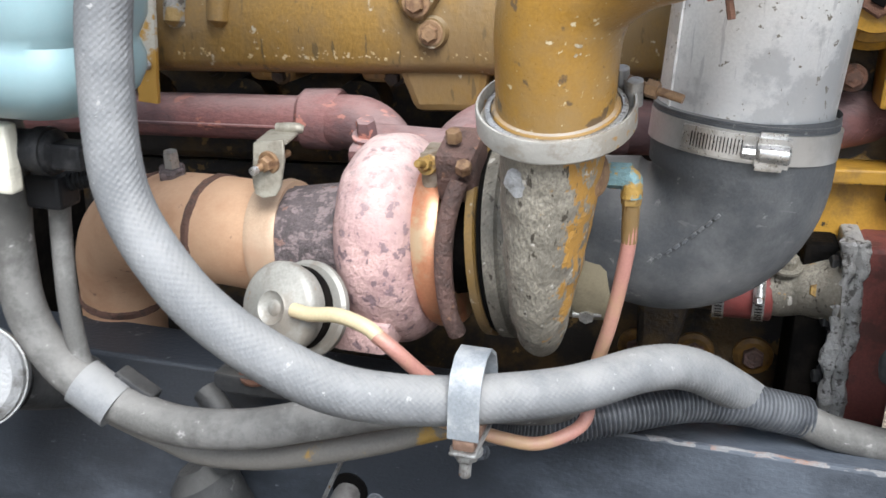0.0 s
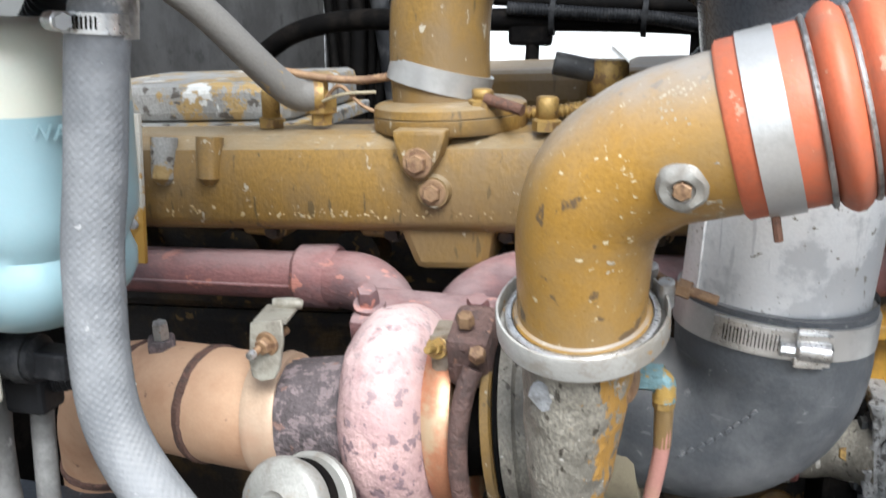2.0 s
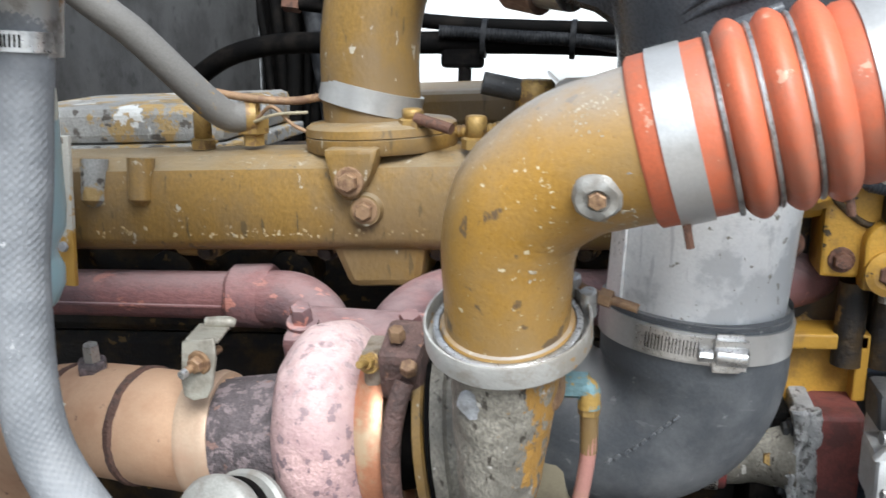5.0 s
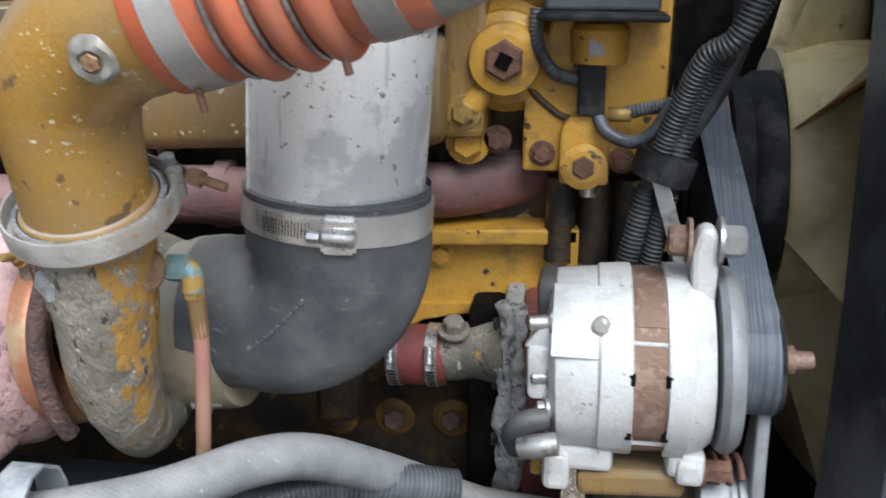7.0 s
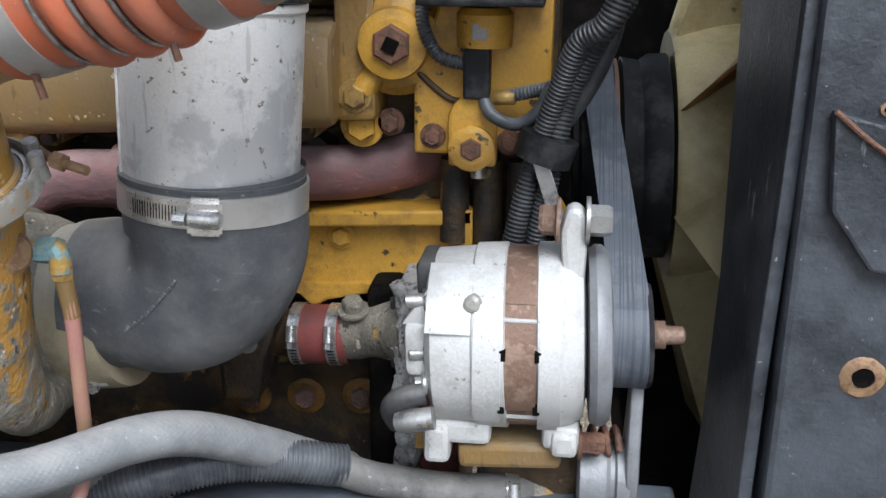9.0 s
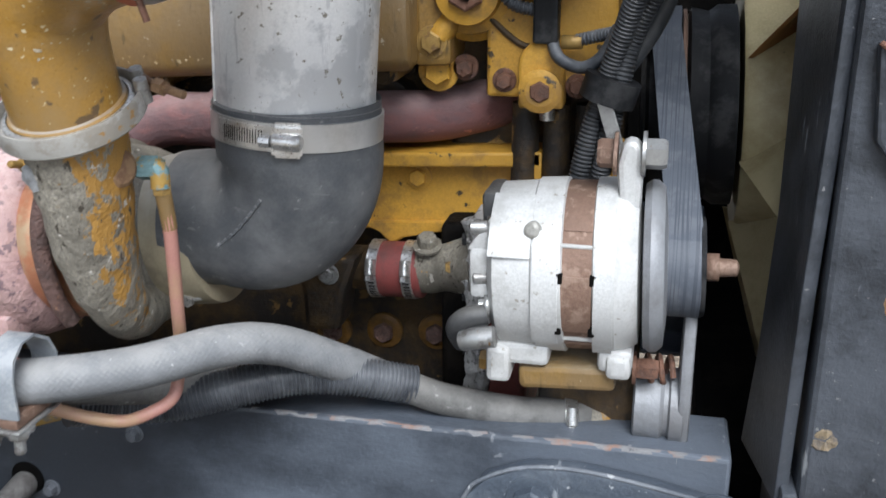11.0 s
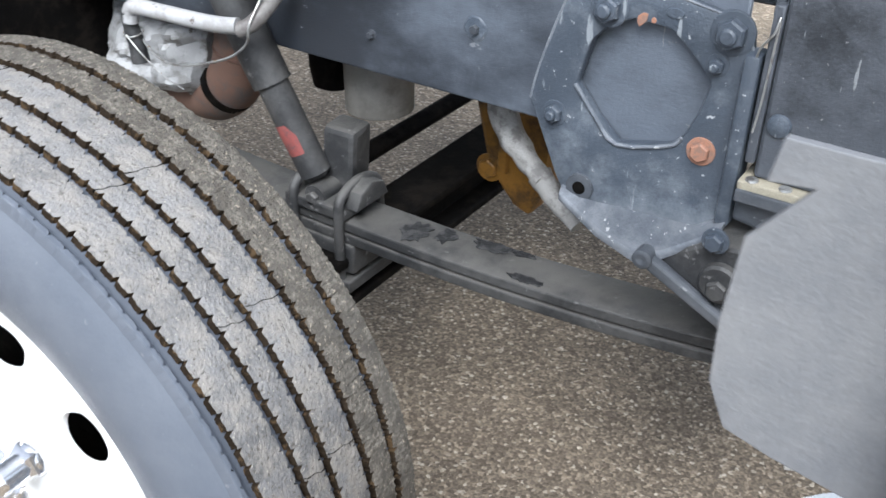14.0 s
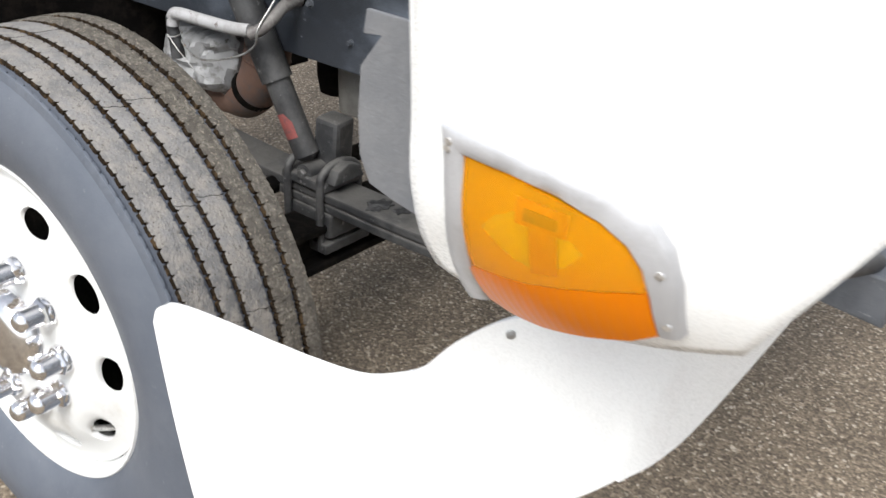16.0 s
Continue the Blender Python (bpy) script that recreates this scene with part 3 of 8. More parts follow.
def chips(places, seed=3):
    """Small ragged scabs of chipped paint: each place is a point, a normal and a size."""
    rnd = random.Random(seed)
    V, F = [], []
    for at, nrm, r in places:
        n_, u, w = basis(Vector(nrm))
        m0 = len(V)
        spin, long_ = rnd.uniform(0, 6.28), rnd.uniform(0.9, 1.9)
        ring = []
        for k in range(8):
            a = 2 * math.pi * k / 8
            q = r * rnd.uniform(0.6, 1.15)
            x, y = q * math.cos(a) * long_, q * math.sin(a)
            ring.append(u * (x * math.cos(spin) - y * math.sin(spin)) + w * (x * math.sin(spin) + y * math.cos(spin)))
        V += [Vector(at) + p - n_ * 0.0006 for p in ring] + [Vector(at) + p * 0.88 + n_ * 0.0003 for p in ring]
        F += [[m0 + k, m0 + (k + 1) % 8, m0 + 8 + (k + 1) % 8, m0 + 8 + k] for k in range(8)]
        F += [[m0 + 8 + k for k in range(8)], [m0 + 7 - k for k in range(8)]]
    return V, F


# ---- setting ----
GROUND = 0.059
structure("ground", box((-150, -150, GROUND - 0.3), (150, 150, GROUND), 0), ASPHALT, "worn grey-brown asphalt with exposed pale aggregate", "ground")


# ---- chassis ----
def bolt(name, at, axis, r, h, mat, parent, label="", stud=0.0, washer=True):
    return part(name, hexbolt(at, axis, r, h, washer, stud), mat, parent, label, angle=25)


EDGE = material("rusty_scraped_edge", (0.20, 0.20, 0.205), (0.23, 0.135, 0.10), 0.38, 25, 0.6, 0, 0.15, 0.4, edge=0.3, spots=(0.06, 0.06, 0.065), spot_amount=0.2, spot_scale=40)


def frame_rail(y, inward, x1, label):
    rail = thing("frame_rail", (-1.2, y, 0.862), label, "frame rail", "truck frame rails")
    t, w = 0.009 * inward, 0.085 * inward
    z0, z1, x0 = 0.862, 1.122, -3.4
    prof = [(y, z0), (y + w, z0), (y + w, z0 + 0.009), (y + t, z0 + 0.012), (y + t, z1 - 0.012), (y + w, z1 - 0.009), (y + w, z1), (y, z1)]
    web = slab([(x0, a, b) for a, b in prof], (x1 - x0, 0, 0), 0.006)
    part("channel", web, RAIL, rail)
    return rail


rail = frame_rail(0.845, 1, 0.438, "weathered blue-black steel channel frame rail with bolts")
for x, z, r in ((0.024, 0.982, 0.010), (-0.18, 0.93, 0.007), (-0.305, 0.99, 0.009), (-0.19, 1.075, 0.009)):
    bolt("rail_bolt", (x, 0.845, z), (0, -1, 0), r * 0.8, 0.010, CHASSIS, rail)
part("weld_patch", bump_shape(lathe([(0, 0.021), (0.0018, 0.018), (0.002, 0)], (0.024, 0.8445, 0.982), (0, -1, 0), 18), 0.01, 0.003), BRACKET, rail, "chalky scraped paint round a bolt")
part("rod_hole", lathe([(0, 0.021), (0.0015, 0.020), (0.0018, 0)], (-0.335, 0.8442, 1.0), (0, -1, 0), 20), BLACK_DEEP, rail)
clip = thing("rail_clip", (-0.42, 0.80, 1.10), "rusty bolted clip and fitting on top of the frame rail", "bracket")
part("clip_plate", bump_shape(box((-0.47, 0.80, 1.122), (-0.37, 0.87, 1.142), 0.003), 0.02, 0.003), CHASSIS_DARK, clip)
part("clip_upright", box((-0.45, 0.83, 1.14), (-0.40, 0.845, 1.175), 0.004, (0, 0, 8)), RUST_TANK, clip)
bolt("clip_bolt", (-0.425, 0.815, 1.143), (0, -0.3, 1), 0.014, 0.012, RUST, clip, stud=0.012)
bolt("clip_bolt", (-0.385, 0.825, 1.143), (0, -0.3, 1), 0.012, 0.010, CHASSIS_DARK, clip)
part("clip_hose_stub", tube([(-0.48, 0.80, 1.12), (-0.455, 0.79, 1.10), (-0.445, 0.79, 1.07), (-0.46, 0.79, 1.04)], 0.014, 12), CHASSIS_DARK, clip)
part("worn_edge", bump_shape(tube([(-0.05, 0.849, 1.118), (0.08, 0.849, 1.1185), (0.20, 0.849, 1.118), (0.32, 0.849, 1.1185), (0.434, 0.849, 1.118)], 0.0036, 8, 12), 0.012, 0.0016), EDGE, rail, "rusty scraped top edge")
frame_rail(1.70, -1, 0.438, "dark steel far frame rail in shade")

bracket = thing("spring_bracket", (0.3, 0.84, 0.75), "cast steel front bracket plate with an octagonal window", "bracket")
out = [(0.138, 0.905), (0.150, 0.960), (0.183, 1.060), (0.205, 1.085), (0.245, 1.102), (0.30, 1.105), (0.37, 1.095), (0.43, 1.082), (0.452, 1.062), (0.466, 1.0), (0.472, 0.86), (0.47, 0.80),
       (0.40, 0.745), (0.372, 0.728), (0.34, 0.728), (0.27, 0.742), (0.205, 0.765), (0.19, 0.79)]
win = [(0.231, 1.016), (0.258, 1.045), (0.291, 1.058), (0.344, 1.054), (0.375, 1.03), (0.409, 0.994), (0.40, 0.95), (0.382, 0.905), (0.365, 0.888), (0.286, 0.868), (0.25, 0.90), (0.212, 0.945)]
part("plate", slab([(x, 0.822, z) for x, z in out], (0, 0.0225, 0), 0.004, holes=[[(x, 0.822, z) for x, z in win]]), BRACKET, bracket)
part("window_lip", tube([(x, 0.821, z) for x, z in win[7:12]], 0.0032, 8, 3), CHALK, bracket, "chalk-white worn lower rim")
part("plate_rim", tube([(x, 0.824, z) for x, z in out[:10]], 0.0022, 8, 3), CHALK, bracket)
part("side_flange", box((0.452, 0.800, 0.80), (0.474, 0.845, 1.05), 0.006), BRACKET, bracket)
part("foot_ledge", slab([(0.20, 0.835, 0.78), (0.30, 0.83, 0.752), (0.372, 0.825, 0.742), (0.47, 0.83, 0.815), (0.47, 0.775, 0.805), (0.40, 0.76, 0.752), (0.36, 0.757, 0.735), (0.29, 0.775, 0.745), (0.21, 0.80, 0.772)], (0, 0, -0.014), 0.004), CHALK, bracket, "chalk-white worn foot ledge")
for x, z, r, h in ((0.252, 1.066, 0.019, 0.017), (0.427, 1.067, 0.021, 0.018), (0.182, 0.891, 0.014, 0.012), (0.414, 1.02, 0.011, 0.010)):
    bolt("plate_bolt", (x, 0.822, z), (0, -1, 0), r, h, BRACKET, bracket, "grey hex bolt with washer", stud=0.006)
part("rust_patch", chips([((0.302, 0.8218, 1.0615), (0, -1, 0), 0.0075), ((0.318, 0.8218, 1.0605), (0, -1, 0), 0.0045)], 2), ORANGE_MARK, bracket, "bare rusty patch")
bolt("bare_bolt", (0.412, 0.821, 0.893), (0, -1, 0), 0.0145, 0.010, ORANGE_MARK, bracket, "orange primed bolt head")
part("bushing", lathe([(0, 0.022), (0.006, 0.022), (0.007, 0.011), (-0.01, 0.010), (-0.01, 0)], (0.236, 0.822, 0.782), (0, -1, 0), 24), CHASSIS, bracket, "recessed bushing")
part("bushing_hole", lathe([(0, 0.0105), (0.0074, 0.0105), (0.0074, 0)], (0.236, 0.822, 0.782), (0, -1, 0), 20), BLACK_DEEP, bracket)
part("cast_mark", lathe([(0, 0.013), (0.002, 0.012), (0.0022, 0.009), (0.001, 0)], (0.347, 0.822, 1.077), (0, -1, 0), 24, squash=0.55, hint=(1, 0, 0)), BRACKET, bracket)

hanger = thing("spring_hanger", (0.48, 0.78, 0.7), "black steel spring hanger with large bolts below the bracket", "hanger")
part("hanger_body", slab([(0.38, 0.765, 0.742), (0.46, 0.765, 0.79), (0.56, 0.765, 0.80), (0.66, 0.765, 0.77), (0.70, 0.765, 0.70), (0.66, 0.765, 0.65), (0.57, 0.765, 0.622), (0.52, 0.765, 0.65)], (0, 0.11, 0), 0.008), CHASSIS_DARK, hanger)
part("strut", slab([(0.368, 0.745, 0.748), (0.386, 0.745, 0.750), (0.545, 0.745, 0.668), (0.548, 0.745, 0.652), (0.538, 0.745, 0.650), (0.372, 0.745, 0.732)], (0, 0.019, 0), 0.005), CHASSIS, hanger)
part("strut_eye", lathe([(0, 0.015), (0.022, 0.015), (0.024, 0.011), (0.024, 0.006), (0.020, 0)], (0.378, 0.764, 0.742), (0, -1, 0), 22), CHASSIS, hanger)
part("greasy_joint", bump_shape(lathe([(0.0, 0.030), (0.014, 0.035), (0.030, 0.032), (0.042, 0.022), (0.047, 0.010), (0.048, 0)], (0.565, 0.775, 0.650), (0.1, -1, 0.1), 28), 0.028, 0.011), BLACK, hanger, "greasy black ball joint")
for x, z, r in ((0.473, 0.800, 0.0135), (0.489, 0.727, 0.0165), (0.592, 0.716, 0.018), (0.375, 0.738, 0.009), (0.68, 0.775, 0.018)):
    bolt("hanger_bolt", (x, 0.757, z), (0, -1, 0), r, 0.013, BRACKET if x < 0.48 else CHASSIS_DARK, hanger)
part("boss", lathe([(0, 0.032), (0.03, 0.03), (0.034, 0.026)], (0.489, 0.785, 0.735), (0, -1, 0), 24), CHASSIS_DARK, hanger)
FLAKE_BARE = material("bare_peeled_metal", (0.40, 0.41, 0.415), (0.22, 0.22, 0.22), 0.42, 30, 0.5, 0.1, 0.1, 0.3, edge=0.2, spots=(0.07, 0.075, 0.085), spot_amount=0.2, spot_scale=50)
cross = thing("front_crossmember", (0.6, 0.85, 0.8), "black steel crossmember with flaking paint below the radiator", "crossmember")
part("beam", slab([(0.476, 0.80, 0.862), (0.60, 0.80, 0.852), (1.0, 0.80, 0.84), (1.0, 0.80, 0.755), (0.66, 0.80, 0.782), (0.50, 0.80, 0.812), (0.476, 0.80, 0.815)], (0, 0.94, 0), 0.006), CHASSIS, cross)
flake = []
rim = [(0.545, 0.7985, 0.852), (0.68, 0.7985, 0.843), (0.74, 0.7985, 0.838), (0.735, 0.7985, 0.80), (0.705, 0.7985, 0.806), (0.70, 0.7985, 0.785), (0.675, 0.7985, 0.782), (0.668, 0.7985, 0.806), (0.645, 0.7985, 0.800), (0.635, 0.7985, 0.822), (0.612, 0.7985, 0.818), (0.59, 0.7985, 0.834), (0.56, 0.7985, 0.836)]
for p, q in zip(rim, rim[1:] + rim[:1]):
    for k in range(6):
        x, z = p[0] + (q[0] - p[0]) * k / 6, p[2] + (q[2] - p[2]) * k / 6
        w = noise.noise_vector(Vector((x * 90, 0, z * 90))) * 0.005 if z < 0.84 else Vector()
        flake.append((x + w.x, p[1], z + w.z))
part("paint_flake", slab(flake, (0, 0.001, 0), 0), FLAKE_BARE, cross, "bare pale metal where paint peeled")

# leaf spring, axle, shock absorber
TORN = material("torn_liner_rubber", (0.014, 0.0145, 0.016), (0.055, 0.055, 0.056), 0.42, 45, 0.6, 0, 0.2, 0.8, edge=0.25)
spring = thing("leaf_spring", (0.0, 0.85, 0.53), "two-leaf dusty black steel front spring", "leaf spring")


def leaf(z_off, t, x0, x1):
    xs = [x0 + (x1 - x0) * i / 24 for i in range(25)]
    top = [(x, 0.80, 0.572 + z_off + 0.085 * max(0, x + 0.1) ** 2 * 1.3 + 0.09 * min(0, x + 0.25) ** 2) for x in xs]
    return slab(top + [(x, y, z - t) for x, y, z in top[::-1]], (0, 0.098, 0), 0.004)


part("leaf", leaf(0, 0.022, -1.15, 0.60), CHASSIS_DARK, spring)
part("leaf", leaf(-0.026, 0.022, -1.05, 0.52), CHASSIS_DARK, spring)
prnd = random.Random(9)
for cx_, cy_, rx_, ry_ in ((-0.092, 0.846, 0.030, 0.034), (-0.035, 0.865, 0.020, 0.026), (0.055, 0.878, 0.040, 0.016), (0.155, 0.815, 0.034, 0.010), (0.115, 0.884, 0.022, 0.008)):
    ring_pts = []
    for k in range(26):
        q = 2 * math.pi * k / 26
        w_ = 1 + prnd.uniform(-0.28, 0.22)
        ring_pts.append((cx_ + rx_ * w_ * math.cos(q), min(0.897, max(0.801, cy_ + ry_ * w_ * math.sin(q)))))
    part("rubber_patch", bump_shape(slab([(x, y, 0.5725 + 0.1105 * max(0, x + 0.1) ** 2) for x, y in ring_pts], (0, 0, 0.003), 0.001), 0.012, 0.0016), TORN, spring, "torn black rubber liner")
part("spring_eye", lathe([(0, 0.036), (0.1, 0.036)], (0.592, 0.80, 0.64), (0, 1, 0), 24), CHASSIS_DARK, spring)
part("top_pad", box((-0.36, 0.79, 0.575), (-0.215, 0.91, 0.60), 0.006), CHASSIS_DARK, spring)
part("axle_seat", box((-0.34, 0.795, 0.46), (-0.20, 0.905, 0.525), 0.008), CHASSIS_DARK, spring)
for x in (-0.335, -0.225):
    part("u_bolt", tube([(x, 0.788, 0.43), (x, 0.788, 0.58), (x, 0.80, 0.622), (x, 0.85, 0.638), (x, 0.90, 0.622), (x, 0.912, 0.58), (x, 0.912, 0.43)], 0.010, 12, 5), CHASSIS_DARK, spring)
part("clip_guide", slab([(-0.235, 0.80, 0.60), (-0.235, 0.815, 0.632), (-0.235, 0.85, 0.645), (-0.235, 0.885, 0.632), (-0.235, 0.90, 0.60)], (0.045, 0, 0), 0.005), CHASSIS_DARK, spring)
part("spring_plate", box((-0.36, 0.78, 0.425), (-0.20, 0.93, 0.452), 0.005), CHASSIS_DARK, spring)
stop = thing("bump_stop", (-0.275, 0.88, 0.60), "worn black rubber bump stop standing on the spring", "bump stop")
part("rubber_block", box((-0.318, 0.855, 0.60), (-0.248, 0.925, 0.725), 0.012, (0, 4, 8)), CHASSIS_DARK, stop)

axle = thing("front_axle", (-0.27, 1.27, 0.45), "black forged I-beam front axle under the engine", "axle")
# near-black colour carries the under-truck shade on axle and tie rod
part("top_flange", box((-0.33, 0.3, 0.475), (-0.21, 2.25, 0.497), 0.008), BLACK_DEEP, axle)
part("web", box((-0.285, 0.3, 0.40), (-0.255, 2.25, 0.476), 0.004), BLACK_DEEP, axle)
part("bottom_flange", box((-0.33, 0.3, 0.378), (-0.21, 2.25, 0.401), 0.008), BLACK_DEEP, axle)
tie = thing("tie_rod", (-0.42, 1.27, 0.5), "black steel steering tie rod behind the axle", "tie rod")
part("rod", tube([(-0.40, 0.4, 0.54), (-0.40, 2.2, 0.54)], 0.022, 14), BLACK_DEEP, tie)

shock = thing("shock_absorber", (-0.28, 0.79, 0.62), "dusty black tubular shock absorber with a red sticker", "shock absorber")
s0, s1 = Vector((-0.293, 0.832, 0.600)), Vector((-0.498, 0.797, 1.03))
sd = (s1 - s0).normalized()
part("lower_tube", lathe([(0.03, 0.018), (0.04, 0.030), (0.25, 0.030), (0.252, 0.02)], s0, sd, 28), CHASSIS_DARK, shock)
part("dust_cover", lathe([(0.225, 0.030), (0.225, 0.037), (0.30, 0.0375), (0.46, 0.0375), (0.475, 0.02)], s0, sd, 28), CHASSIS_DARK, shock)
part("lower_eye", lathe([(-0.03, 0.024), (0.03, 0.024)], s0, (0, 1, 0), 22), CHASSIS_DARK, shock)
bolt("eye_bolt", s0 + Vector((0.0, -0.03, 0)), (0, -1, 0), 0.014, 0.012, CHASSIS_DARK, shock)
mark = []
a_, u_, w_ = basis(sd, (0, -1, 0))
for dd, a0, a1 in ((0.088, -0.35, 0.75), (0.125, -0.75, 0.75), (0.15, -0.75, 0.3)):
    mark.append((dd, a0, a1))
MV, MF = [], []
for i, (dd, a0, a1) in enumerate(mark):
    for k in range(7):
        an = a0 + (a1 - a0) * k / 6
        MV.append(s0 + a_ * dd + (u_ * math.cos(an) + w_ * math.sin(an)) * 0.0307)
for i in range(2):
    for k in range(6):
        MF.append([i * 7 + k, i * 7 + k + 1, i * 7 + k + 8, i * 7 + k + 7])
part("sticker", (MV, MF), RED_MARK, shock, "faded red sticker")

ROD = material("chipped_grey_rod_paint", (0.38, 0.38, 0.385), (0.27, 0.265, 0.26), 0.42, 22, 0.5, 0, 0.08, 0.2, edge=0.3, spots=(0.12, 0.10, 0.09), spot_amount=0.17, spot_scale=60)
ROD_END = material("dusty_rod_end", (0.20, 0.19, 0.18), (0.11, 0.10, 0.095), 0.42, 30, 0.6, 0.1, 0.1, 0.3, edge=0.3)
arm = thing("fender_support_rod", (-0.43, 0.73, 0.92), "grey painted bent steel rod fixed into the frame rail", "support rod")
part("rod", tube([(-0.612, 0.700, 0.905), (-0.607, 0.700, 0.928), (-0.585, 0.701, 0.936), (-0.529, 0.709, 0.934), (-0.427, 0.717, 0.934), (-0.375, 0.730, 0.936)], 0.0145, 14), ROD, arm, "pale grey painted rod")
part("rod_end", bump_shape(tube([(-0.378, 0.731, 0.929), (-0.362, 0.742, 0.936), (-0.352, 0.765, 0.952), (-0.342, 0.805, 0.985), (-0.334, 0.86, 0.998)], 0.0142, 14), 0.02, 0.002), ROD_END, arm, "dusty bent rod end")
stub = thing("hanging_hose_stub", (-0.61, 0.70, 0.84), "short black hose stub wired to the end of the support rod", "hose")
part("hose", tube([(-0.612, 0.700, 0.925), (-0.617, 0.702, 0.895), (-0.611, 0.704, 0.862), (-0.607, 0.704, 0.828)], [0.015, 0.014, 0.0155, 0.0165], 14), CHASSIS_DARK, stub)
part("wire_tie", tube([(-0.613 + 0.018 * math.cos(q), 0.702 + 0.018 * math.sin(q), 0.884 + 0.004 * math.sin(q)) for q in [2 * math.pi * k / 14 for k in range(15)]], 0.0016, 6, 2), STEEL, stub)
part("wire_end", tube([(-0.613, 0.685, 0.884), (-0.585, 0.684, 0.862), (-0.545, 0.70, 0.815), (-0.52, 0.72, 0.79)], 0.0013, 6), STEEL, stub)
cable = thing("steel_cable", (-0.36, 0.75, 0.9), "thin grey steel cable looped round the support rod", "cable")
part("strand", tube([(-0.294, 0.80, 1.145), (-0.319, 0.79, 1.079), (-0.347, 0.785, 1.007), (-0.351, 0.735, 0.946), (-0.362, 0.73, 0.905), (-0.411, 0.715, 0.872), (-0.521, 0.70, 0.845), (-0.60, 0.71, 0.87), (-0.64, 0.73, 0.91)], 0.0024, 8), STEEL, cable)

# ---- wheel ----
WC = Vector((-0.2183, 0.0, 0.566))
RT = 0.507
wheel = thing("truck_wheel", (WC.x, 0.16, GROUND), "white steel truck wheel with a dusty ribbed tyre", "wheel")


def ring(profile, segs=96):
    return lathe([(y, r) for y, r in profile], (WC.x, 0, WC.z), (0, 1, 0), segs, hint=(0, 0, 1), caps=False)


y0 = 0.018
tyre = part("tyre", ring([(y0 + 0.045, 0.302), (y0 + 0.030, 0.312), (y0 + 0.010, 0.3401), (y0 - 0.006, 0.3889), (y0 - 0.009, 0.4155), (y0 - 0.004, 0.4510), (y0 + 0.006, 0.4821), (y0 + 0.011, 0.4900), (y0 + 0.013, 0.4963),
                    (y0 + 0.262, 0.4963), (y0 + 0.264, 0.4865), (y0 + 0.285, 0.4155), (y0 + 0.27, 0.3357), (y0 + 0.24, 0.302)]), TYRE_SIDE, wheel, "clean blue-grey sidewall", angle=50)
part("tread_base", ring([(y0 + 0.012, 0.4909), (y0 + 0.013, 0.4958), (y0 + 0.262, 0.4958), (y0 + 0.263, 0.4909)]), GROOVE, tyre, "muddy groove bottoms, shade put into the colour")
ribs = [(0.010, 0.0195), (0.0310, 0.0785), (0.0858, 0.1195), (0.1268, 0.1735), (0.1810, 0.2210), (0.2285, 0.264)]
rnd = random.Random(4)
for a, b in ribs:
    n = 1224
    V, F = [], []
    first = a < 0.03
    last = b > 0.25
    grit = b > 0.2
    for i in range(n):
        t = 2 * math.pi * i / n
        ca, sa = math.sin(t), math.cos(t)
        wob = lambda: rnd.uniform(-0.0011, 0.0011) * (1.8 if grit else 1)
        notch = 0.0058 if i % 8 == 0 else 0.0
        notch2 = 0.0042 if i % 8 == 4 else 0.0
        pa = y0 + a + (0 if first else notch + wob() * 0.6)
        pb = y0 + b - (0 if last else notch2 + wob() * 0.6)
        drop = lambda q: 0.012 * max(0, abs(q - y0 - 0.137) / 0.127 - 0.55) ** 2
        serr = 0.0
        rough = lambda: rnd.uniform(-0.0013, 0.0013) if grit else rnd.uniform(-0.0003, 0.0003)
        rows = [(pa, 0.493 if not first else 0.486), (pa + 0.0015 + serr, RT - 0.001 - drop(pa) + rough())]
        for f in (0.25, 0.5, 0.75):
            q = pa + (pb - pa) * f
            rows.append((q, RT - drop(q) + rough()))
        rows += [(pb - 0.0015, RT - 0.001 - drop(pb) + rough()), (pb, 0.493)]
        for y, r in rows:
            V.append(Vector((WC.x + ca * r, y, WC.z + sa * r)))
    for i in range(n):
        j = (i + 1) % n
        for k in range(6):
            F.append([i * 7 + k, i * 7 + k + 1, j * 7 + k + 1, j * 7 + k])
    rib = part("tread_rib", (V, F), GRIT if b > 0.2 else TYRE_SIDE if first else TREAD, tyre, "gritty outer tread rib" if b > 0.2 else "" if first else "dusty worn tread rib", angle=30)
    # rib side walls painted dark for the shade in the grooves
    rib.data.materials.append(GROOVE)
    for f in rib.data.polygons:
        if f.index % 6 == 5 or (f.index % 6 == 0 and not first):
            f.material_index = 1
